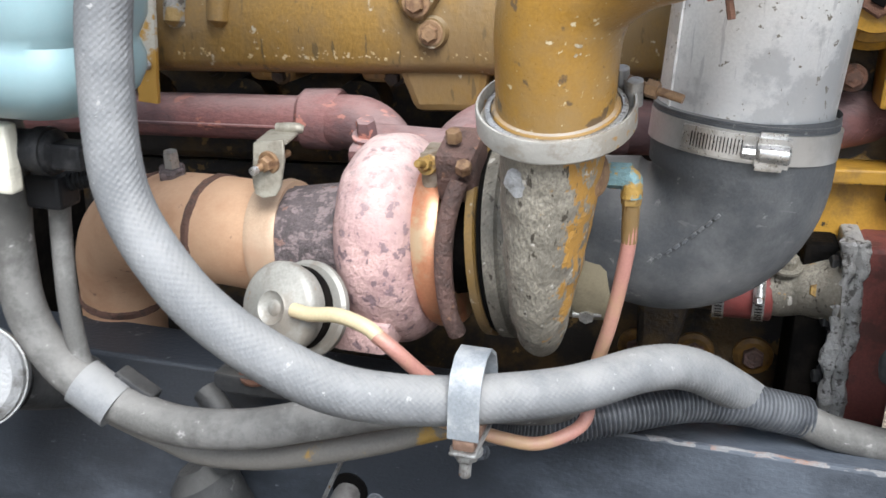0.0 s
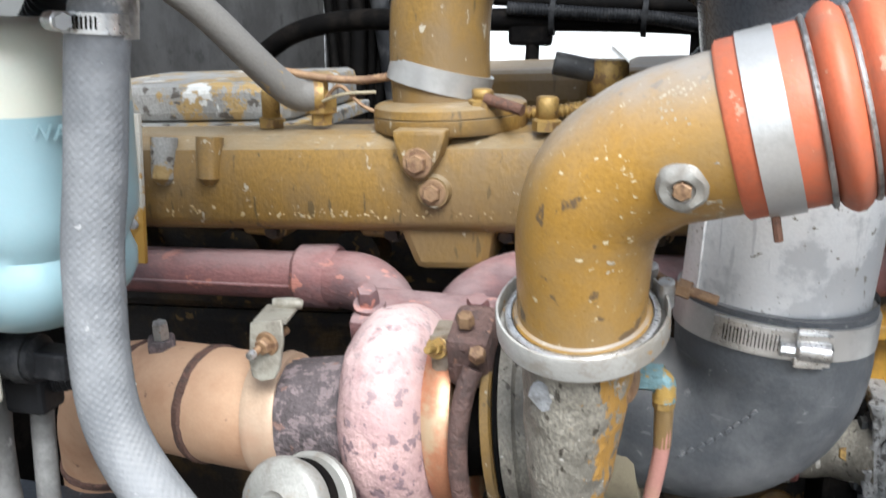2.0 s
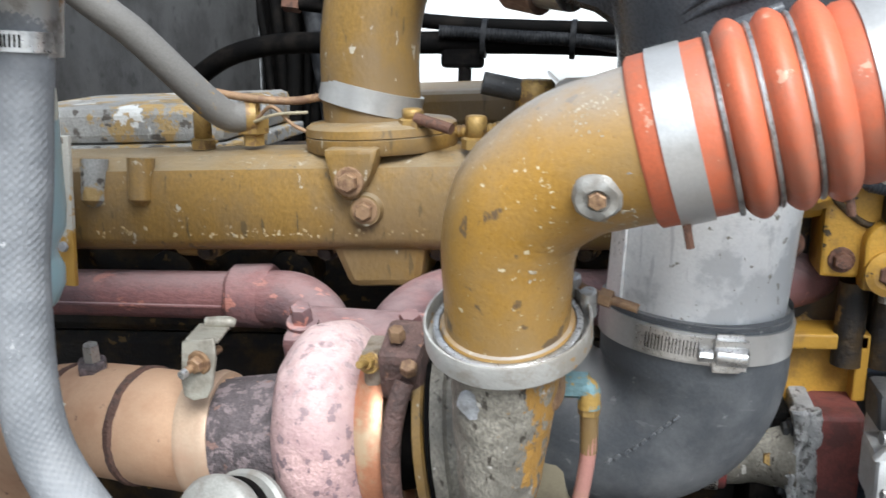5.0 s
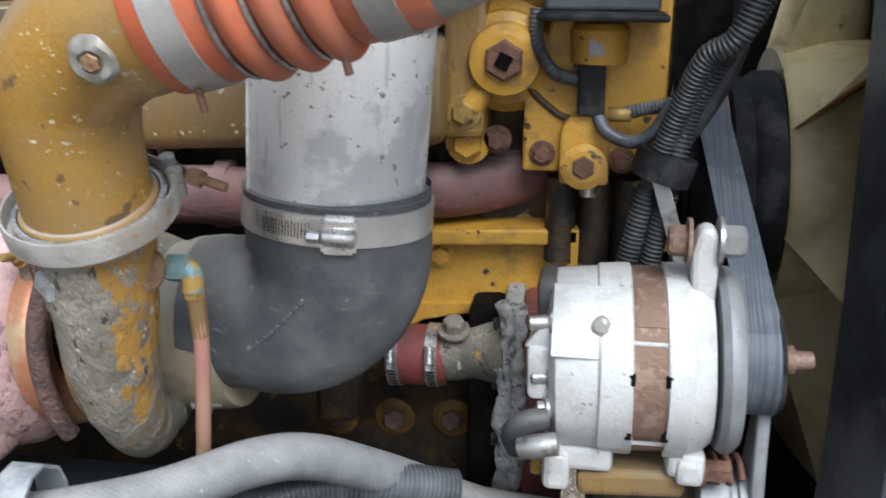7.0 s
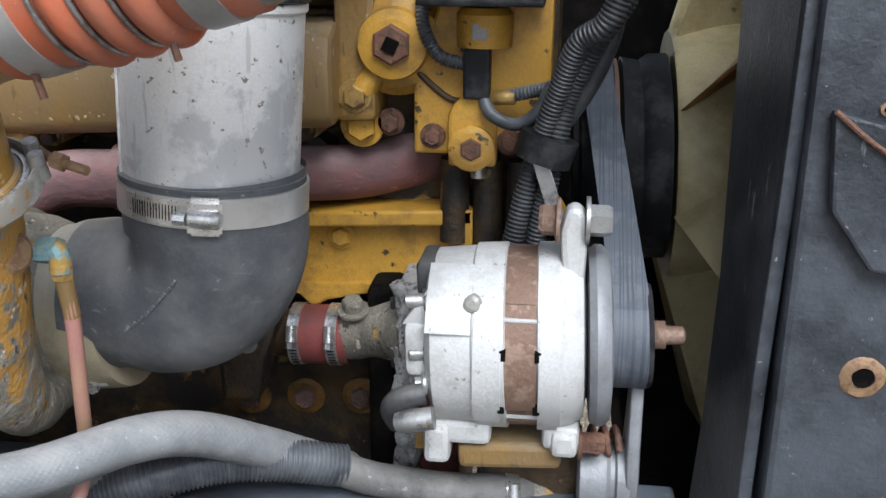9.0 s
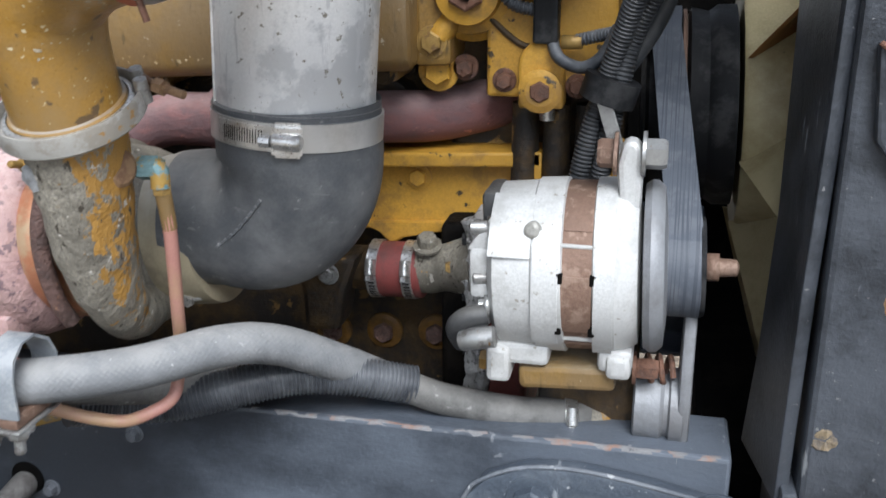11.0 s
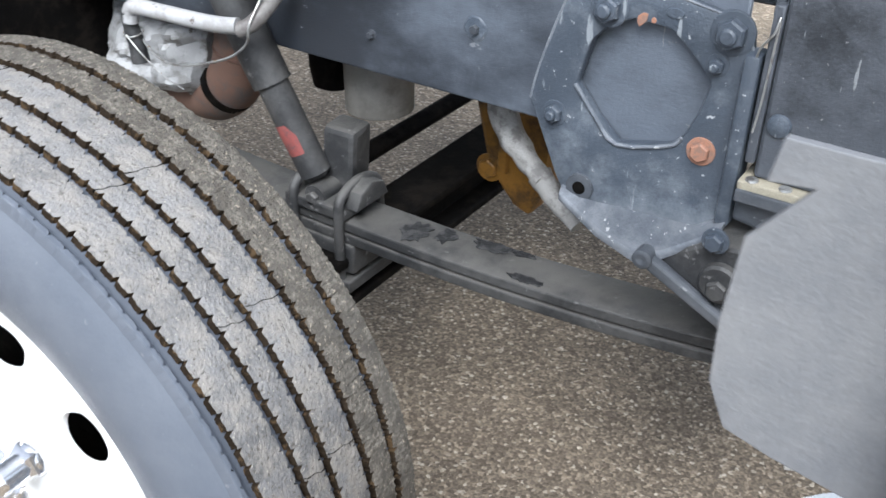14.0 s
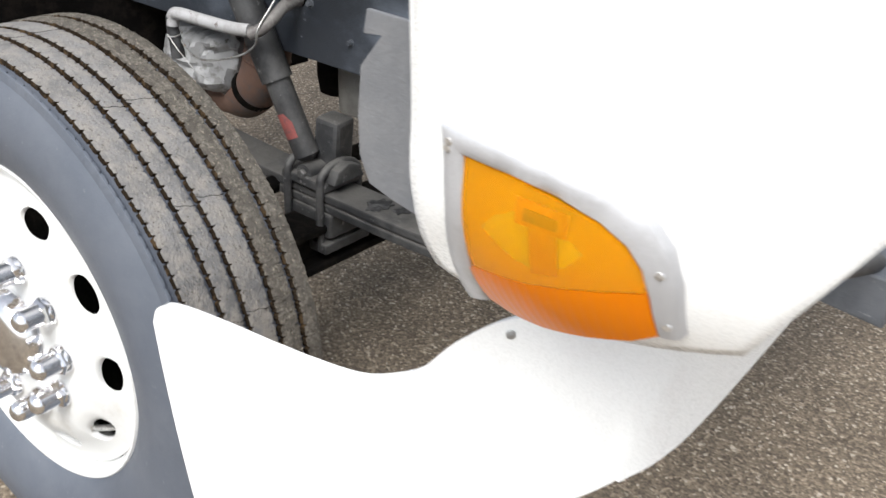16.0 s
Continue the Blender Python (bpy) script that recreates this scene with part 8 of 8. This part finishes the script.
part("bowl_base", lathe([(-0.006, 0.0), (-0.006, 0.05), (0, 0.068), (0.004, 0.069)], (-0.30, 1.02, 0.705), (0, 0, 1), 36), LINK2, pan)
pan2 = thing("black_canister", (-0.47, 1.04, 0.68), "black canister bottom under the frame rail", "canister")
part("canister", lathe([(0, 0.0), (0.0, 0.03), (0.008, 0.045), (0.05, 0.052), (0.24, 0.052)], (-0.47, 1.085, 0.685), (0, 0, 1), 32), BLACK_DEEP, pan2)
mnt = thing("front_engine_mount", (-0.0674, 1.202, 0.4978), "orange-brown engine mount casting under the engine", "engine mount")
part("casting", slab([(-0.2046, 1.1808, 0.8248), (0.0275, 1.1808, 0.8248), (0.0065, 1.1808, 0.5716), (-0.0357, 1.1808, 0.4608), (-0.0779, 1.1808, 0.4767), (-0.1412, 1.1808, 0.5505), (-0.1729, 1.1808, 0.6771)], (0, 0.10, 0), 0.012), OCHRE, mnt)
part("rib", slab([(-0.1096, 1.165, 0.8143), (-0.0885, 1.165, 0.8143), (-0.0885, 1.165, 0.5505), (-0.1096, 1.165, 0.5716)], (0, 0.02, 0), 0.004), OCHRE, mnt)
bolt("mount_bolt", (-0.136, 1.1808, 0.5505), (0, -1, 0), 0.022, 0.014, OCHRE, mnt)
LINK = material("mud_splashed_iron", (0.30, 0.295, 0.285), (0.15, 0.145, 0.14), 0.42, 22, 0.7, 0, 0.15, 0.5, edge=0.2)
cst = thing("steering_link_casting", (0.1, 0.95, 0.72), "pale dusty cast link behind the bracket plate", "link")
part("link", bump_shape(tube([(0.00, 0.97, 0.86), (0.012, 0.965, 0.80), (0.035, 0.955, 0.765), (0.07, 0.945, 0.735), (0.115, 0.935, 0.705)], [0.022, 0.027, 0.025, 0.021, 0.018], 20), 0.03, 0.005), LINK, cst)
part("link_end", bump_shape(tube([(0.105, 0.937, 0.712), (0.15, 0.925, 0.68), (0.20, 0.905, 0.655)], [0.022, 0.018, 0.012], 16), 0.02, 0.003), LINK, cst, "tapered link end")
exh = thing("lower_exhaust_elbow", (-0.7, 1.0, 0.6), "rusty brown exhaust elbow below the frame rail", "exhaust pipe")
part("elbow", tube([(-0.62, 1.0, 0.92), (-0.635, 1.0, 0.80), (-0.665, 1.0, 0.70), (-0.73, 1.01, 0.635), (-0.82, 1.03, 0.61), (-1.1, 1.05, 0.60)], 0.062, 32), material("rusted_exhaust", (0.17, 0.10, 0.075), (0.10, 0.085, 0.08), 0.42, 12, 0.7, 0.15, 0.15, 0.3, edge=0.3), exh)
part("weld", bump_shape(lathe([(-0.006, 0.061), (0, 0.065), (0.006, 0.061)], (-0.645, 1.0, 0.755), (-0.25, 0, -1), 36), 0.01, 0.002), WELD, exh)
part("strap", lathe([(-0.012, 0.062), (-0.012, 0.066), (0.012, 0.066), (0.012, 0.062)], (-0.70, 1.005, 0.662), (-0.75, 0.1, -0.6), 36), BLACK_DEEP, exh)
shd = thing("heat_shield_cover", (-0.85, 0.95, 0.8), "crumpled pale silver cover behind the wheel", "cover")
CV, CF = [], []
for i in range(23):
    for j in range(17):
        u, w = i / 22, j / 16
        edge = (1 - abs(2 * u - 1) ** 4) * (1 - abs(2 * w - 1) ** 4)
        p = Vector((-1.03 + 0.29 * u + 0.03 * w, 0.985 - 0.075 * edge, 0.625 + 0.185 * w + 0.03 * (u - 0.5)))
        fold = abs(noise.noise(p * 16)) * 0.05 + abs(noise.noise(p * 38)) * 0.018
        CV.append(p + Vector((noise.noise(p * 9) * 0.02, -fold, noise.noise(p * 11 + Vector((3, 1, 2))) * 0.02)))
for i in range(22):
    for j in range(16):
        CF.append([i * 17 + j, i * 17 + j + 1, (i + 1) * 17 + j + 1, (i + 1) * 17 + j])
m0 = len(CV)
CV += [v + Vector((0, 0.05, 0)) for v in CV]
CF += [[k + m0 for k in q[::-1]] for q in CF]
rim_c = [j for j in range(17)] + [i * 17 + 16 for i in range(1, 23)] + [22 * 17 + j for j in range(15, -1, -1)] + [i * 17 for i in range(21, 0, -1)]
CF += [[a, b, b + m0, a + m0] for a, b in zip(rim_c, rim_c[1:] + rim_c[:1])]
part("cover", (CV, CF), FOIL, shd, angle=22)

# ---- tilted hood with turn lamp, splash sheet and bumper ----
hood = thing("tilted_hood", (0.9, 0.0, 1.05), "white glass-fibre hood fender tilted forward", "hood")


def fender_y(x, z):
    base = -0.068 - 0.2 * (z - 1.25) if z >= 1.25 else -0.068 + 2.83 * (1.25 - z) ** 2
    return base + 1.3 * max(0.0, x - 0.86) ** 2


def fender_left(z):
    """Wheel-side edge of the fender at a height."""
    if z > 1.372:
        return 0.803 + 0.09 * (z - 1.372)
    return 0.775 + 0.028 * max(0.0, (z - 1.10) / 0.272) ** 1.3


cols, rows = 26, 22
FV, FF = [], []
for layer in (0, 1):
    for i in range(cols + 1):
        u = i / cols
        for j in range(rows + 1):
            w = (j / rows) ** 1.4
            zb = 1.094 + 0.012 * (1 - u) ** 6 + 0.030 * u ** 3
            z = zb + (1.95 - zb) * w
            xl, xr = fender_left(z), 1.040 + 0.6 * (z - 1.10)
            xl += 0.012 * max(0.0, 1 - (z - zb) / 0.012) ** 2
            x = xl + (xr - xl) * u
            roll = 0.016 * max(0.0, 1 - (x - xl) / 0.012) ** 2
            FV.append(Vector((x, fender_y(x, z) + roll + layer * 0.010, z)))
n0 = (cols + 1) * (rows + 1)
for i in range(cols):
    for j in range(rows):
        q = [i * (rows + 1) + j, i * (rows + 1) + j + 1, (i + 1) * (rows + 1) + j + 1, (i + 1) * (rows + 1) + j]
        FF.append(q)
        FF.append([a + n0 for a in q[::-1]])
edge = [j for j in range(rows + 1)] + [i * (rows + 1) + rows for i in range(1, cols + 1)] + [cols * (rows + 1) + j for j in range(rows - 1, -1, -1)] + [i * (rows + 1) for i in range(cols - 1, 0, -1)]
for a, b in zip(edge, edge[1:] + edge[:1]):
    FF.append([a, b, b + n0, a + n0])
part("fender_panel", (FV, FF), WHITE, hood, angle=60)
part("hinge_arm", tube([(0.97, 0.0, 1.16), (0.965, 0.30, 1.06), (0.96, 0.60, 0.93), (0.955, 0.84, 0.84)], 0.016, 12), CHASSIS_DARK, hood, "black steel hinge arm")
part("edge_roll", tube([(fender_left(z) + 0.006, fender_y(fender_left(z), z) + 0.017, z) for z in (1.95, 1.7, 1.5, 1.40, 1.33, 1.27, 1.21, 1.16, 1.12, 1.104)], 0.008, 12), WHITE, hood)


def on_fender(pts, off, thick, bevel=0.0015):
    V, F = slab([(x, 0, z) for x, z in pts], (0, thick, 0), bevel)
    return [Vector((v.x, v.y + fender_y(v.x, v.z) + off, v.z)) for v in V], F


def refine(pts, n=3):
    out = []
    for p, q in zip(pts, pts[1:] + pts[:1]):
        out += [(p[0] + (q[0] - p[0]) * i / n, p[1] + (q[1] - p[1]) * i / n) for i in range(n)]
    return out


def domed(pts, off, dome, rings=7):
    """A lens whose face swells from its rim."""
    n = len(pts)
    mx, mz = sum(p[0] for p in pts) / n, sum(p[1] for p in pts) / n
    V, F = [], []
    for k in range(rings + 1):
        q = 1 - k / rings
        for x, z in pts:
            px, pz = mx + (x - mx) * q, mz + (z - mz) * q
            d = math.hypot((px - 0.925) / 0.125, (pz - 1.182) / 0.125)
            V.append(Vector((px, fender_y(px, pz) + off - dome * (1 - d * d), pz)))
    for k in range(rings):
        for i in range(n):
            j = (i + 1) % n
            F.append([k * n + i, k * n + j, (k + 1) * n + j, (k + 1) * n + i])
    back = len(V)
    V += [Vector((x, fender_y(x, z) + off + 0.003, z)) for x, z in pts]
    F += [[i, (i + 1) % n, back + (i + 1) % n, back + i] for i in range(n)]
    return V, F


inside = [(0.8500, 1.107), (0.8537, 1.153), (0.8602, 1.211), (0.8611, 1.259), (0.9018, 1.255), (0.9370, 1.248), (0.9675, 1.236), (0.9860, 1.222), (0.9962, 1.205), (1.0008, 1.181), (1.0036, 1.140)]
outside = [(0.8176, 1.091), (0.8269, 1.137), (0.8389, 1.212), (0.8398, 1.280), (0.8824, 1.277), (0.9351, 1.268), (0.9768, 1.257), (0.9990, 1.245), (1.0137, 1.223), (1.0202, 1.193), (1.0193, 1.140)]
BV, BF = [], []
fine_in, fine_out = [], []
for k in range(len(inside) - 1):
    for s in range(4):
        f = s / 4
        fine_in.append((inside[k][0] + (inside[k + 1][0] - inside[k][0]) * f, inside[k][1] + (inside[k + 1][1] - inside[k][1]) * f))
        fine_out.append((outside[k][0] + (outside[k + 1][0] - outside[k][0]) * f, outside[k][1] + (outside[k + 1][1] - outside[k][1]) * f))
fine_in.append(inside[-1])
fine_out.append(outside[-1])
for (xi, zi), (xo, zo) in zip(fine_in, fine_out):
    for s, off in ((0.0, -0.002), (0.05, -0.012), (0.12, -0.0135), (0.5, -0.0140), (0.85, -0.0125), (0.96, -0.0105), (1.0, 0.0), (0.5, 0.001)):
        x, z = xi + (xo - xi) * s, zi + (zo - zi) * s
        BV.append(Vector((x, fender_y(x, z) + off, z)))
for k in range(len(fine_in) - 1):
    for s in range(8):
        BF.append([k * 8 + s, k * 8 + (s + 1) % 8, k * 8 + 8 + (s + 1) % 8, k * 8 + 8 + s])
BF += [list(range(8)), [len(BV) - 8 + s for s in range(8)]]
lamp = part("turn_lamp", (BV, BF), BEZEL, hood, "amber turn signal lamp in a brushed grey bezel")
upper = [(0.8611, 1.259), (0.9018, 1.255), (0.9370, 1.248), (0.9675, 1.236), (0.9860, 1.222), (0.9962, 1.205), (1.0008, 1.187), (0.9111, 1.166), (0.8593, 1.160), (0.8602, 1.211)]
lower = [(0.8593, 1.159), (0.9111, 1.165), (1.0008, 1.186), (1.0036, 1.140), (0.9832, 1.126), (0.9453, 1.113), (0.9028, 1.100), (0.8704, 1.097), (0.8500, 1.107), (0.8537, 1.153)]
part("lamp_housing", on_fender(refine(upper), -0.002, 0.03, 0), BLACK, lamp)
part("lens_upper", domed(refine(upper), -0.006, 0.014, 12), AMBER, lamp, "bright amber-yellow upper lens")
part("lens_lower", domed(refine(lower), -0.006, 0.014, 12), AMBER_DEEP, lamp, "deep orange ribbed lower lens")
part("reflector_upper", on_fender(refine(upper), -0.004, 0.003, 0), AMBER_IN, lamp)
part("reflector_lower", on_fender(refine(lower), -0.004, 0.003, 0), AMBER_IN2, lamp)
part("bulb_socket", on_fender([(0.905, 1.240), (0.944, 1.236), (0.943, 1.216), (0.904, 1.219)], -0.0070, 0.003, 0.0005), material("brown_socket", (0.78, 0.29, 0.004), (0.66, 0.24, 0.004), 0.4, 60, 0.5), lamp)
part("bulb_holder", on_fender([(0.9145, 1.2195), (0.9355, 1.217), (0.9345, 1.182), (0.9135, 1.178)], -0.0066, 0.003, 0.0005), material("orange_bulb_holder", (0.80, 0.33, 0.008), (0.66, 0.25, 0.006), 0.4, 60, 0.5), lamp)
part("bulb_base", on_fender([(0.9120, 1.233), (0.9370, 1.230), (0.9365, 1.221), (0.9115, 1.223)], -0.0085, 0.003, 0.0003), material("dark_bulb_base", (0.33, 0.105, 0.004), (0.24, 0.08, 0.004), 0.4, 60, 0.5), lamp)
for x, z in ((0.8491, 1.268), (0.8472, 1.262), (1.0091, 1.205), (1.0119, 1.155)):
    part("bezel_screw", lathe([(0, 0.004), (0.002, 0.003), (0.0025, 0)], (x, fender_y(x, z) - 0.013, z), (0, -1, 0), 10), BRIGHT, lamp)
flap = thing("splash_sheet", (0.72, -0.008, 1.14), "scuffed grey rubber splash sheet hanging from the hood", "splash guard")
pl = [(0.696, 1.321), (0.692, 1.299), (0.712, 1.301), (0.688, 1.270), (0.684, 1.223), (0.685, 1.186), (0.696, 1.160), (0.721, 1.152), (0.758, 1.144), (0.781, 1.145), (0.860, 1.156), (0.850, 1.316)]
part("sheet", slab([(x, -0.012 + 0.05 * (x - 0.70) + 0.03 * (1.3 - z), z) for x, z in pl], (0.0, 0.005, 0.0), 0.001), FLAP, flap)

bkt = thing("bumper_bracket", (0.64, 0.63, 0.62), "rust-streaked steel bumper bracket beside the spring hanger", "bracket")
part("bracket", bump_shape(slab([(0.622, 0.62, 0.72), (0.66, 0.62, 0.80), (0.70, 0.62, 0.80), (0.70, 0.62, 0.69), (0.655, 0.62, 0.69)], (0, 0.012, 0), 0.003), 0.03, 0.003), EDGE, bkt)
part("bracket_arm", box((0.66, 0.63, 0.70), (0.695, 0.80, 0.76), 0.006), CHASSIS_DARK, bkt)
eh = thing("edge_hose", (0.62, 0.58, 0.70), "thin grey rubber hose hooked along the bumper end plate", "hose")
part("hose", tube([(0.76, 0.61, 0.965), (0.72, 0.60, 0.95), (0.68, 0.60, 0.928), (0.648, 0.597, 0.90), (0.632, 0.595, 0.872), (0.615, 0.595, 0.785), (0.604, 0.595, 0.715), (0.606, 0.595, 0.685), (0.620, 0.595, 0.655), (0.637, 0.597, 0.640), (0.66, 0.605, 0.636)], 0.0095, 14), HOSE2, eh)
bumper = thing("front_bumper", (0.7, 0.2, 0.5), "white painted front bumper wrapping round to the wheel", "bumper")
plan = [(0.355, -0.035, 0.868), (0.363, -0.033, 0.890), (0.385, -0.028, 0.900), (0.45, -0.016, 0.902), (0.53, 0.0, 0.898), (0.57, 0.028, 0.880), (0.605, 0.06, 0.862), (0.63, 0.085, 0.859), (0.66, 0.118, 0.869), (0.68, 0.158, 0.897), (0.72, 0.21, 0.923), (0.775, 0.25, 0.930), (0.82, 0.295, 0.932), (0.848, 0.36, 0.932), (0.860, 0.45, 0.932), (0.866, 0.60, 0.932), (0.868, 1.0, 0.932), (0.868, 1.7, 0.932)]


def bumper_bottom(p):
    """Lower edge of the bumper, rising from the side to the front face."""
    side = 0.48 + 0.19 * min(1.0, max(0.0, (p.x - 0.62) / 0.22)) ** 0.8
    return side + 0.13 * max(0.0, p.y - 0.45)


PV, PF = [], []
nz = 8
C = curve_points(plan, 4)
for layer in (0, 1):
    for p in C:
        for j in range(nz + 1):
            s = j / nz
            z = p.z - (p.z - bumper_bottom(p)) * s
            tuck = 0.04 * s * s
            PV.append(Vector((p.x - (layer * 0.012 if p.x > 0.83 else 0) + 0.05 * s * max(0, 0.5 - p.x) / 0.15, p.y + (tuck * 0.5 if p.x < 0.83 else 0) + layer * (0.012 if p.x < 0.83 else 0.002), z)))
n0 = len(C) * (nz + 1)
for i in range(len(C) - 1):
    for j in range(nz):
        q = [i * (nz + 1) + j, i * (nz + 1) + j + 1, (i + 1) * (nz + 1) + j + 1, (i + 1) * (nz + 1) + j]
        PF.append(q)
        PF.append([a + n0 for a in q[::-1]])
edge = [j for j in range(nz + 1)] + [i * (nz + 1) + nz for i in range(1, len(C))] + [(len(C) - 1) * (nz + 1) + j for j in range(nz - 1, -1, -1)] + [i * (nz + 1) for i in range(len(C) - 2, 0, -1)]
for a, b in zip(edge, edge[1:] + edge[:1]):
    PF.append([a, b, b + n0, a + n0])
part("bumper_shell", (PV, PF), WHITE, bumper, angle=50)
part("mount_arm", box((0.78, 0.62, 0.72), (0.83, 0.81, 0.775), 0.006), CHASSIS_DARK, bumper)
part("end_plate", slab([(0.655, 0.60, 0.876), (0.69, 0.60, 0.905), (0.855, 0.60, 0.905), (0.855, 0.60, 0.66), (0.756, 0.60, 0.64), (0.655, 0.60, 0.60), (0.647, 0.60, 0.644)], (0, 0.01, 0), 0.003), WHITE_WHEEL, bumper, "white painted bumper end plate")
bolt("plate_bolt", (0.71, 0.60, 0.85), (0, -1, 0), 0.008, 0.006, STEEL, bumper)
bolt("bumper_bolt", (0.722, 0.209, 0.902), (0.6, -0.8, 0), 0.004, 0.003, STEEL, bumper)

# neighbouring white vehicle beyond the engine
van = thing("parked_white_van", (-0.6, 7.0, GROUND), "white van parked beyond the truck", "van")
part("body", rounded((-4.5, 6.2, 0.45), (0.2, 8.2, 2.6), 0.12, 3), WHITE, van)
part("bonnet", rounded((0.1, 6.25, 0.45), (1.3, 8.15, 1.35), 0.12, 3), WHITE, van)
part("windscreen", slab([(0.16, 6.35, 1.36), (0.16, 8.05, 1.36), (-0.45, 8.05, 2.1), (-0.45, 6.35, 2.1)], (0.08, 0, 0.05), 0.01), BLACK, van, "dark windscreen")
part("windscreen_edge", slab([(-0.526, 6.17, 1.35), (0.021, 6.17, 1.294), (0.026, 6.17, 1.209), (-0.11, 6.17, 1.225), (-0.309, 6.17, 1.161), (-0.45, 6.17, 1.282)], (0, 0.06, 0), 0.004), PALE_PANEL, van, "grey windscreen corner")
part("side_window", box((-3.4, 6.185, 1.45), (-2.4, 6.20, 2.0), 0.005), BLACK, van)
for x in (-3.6, 0.45):
    part("wheel", lathe([(0, 0.2), (0.0, 0.36), (0.2, 0.36), (0.2, 0.2)], (x, 6.22, GROUND + 0.36), (0, 1, 0), 36), BLACK, van)
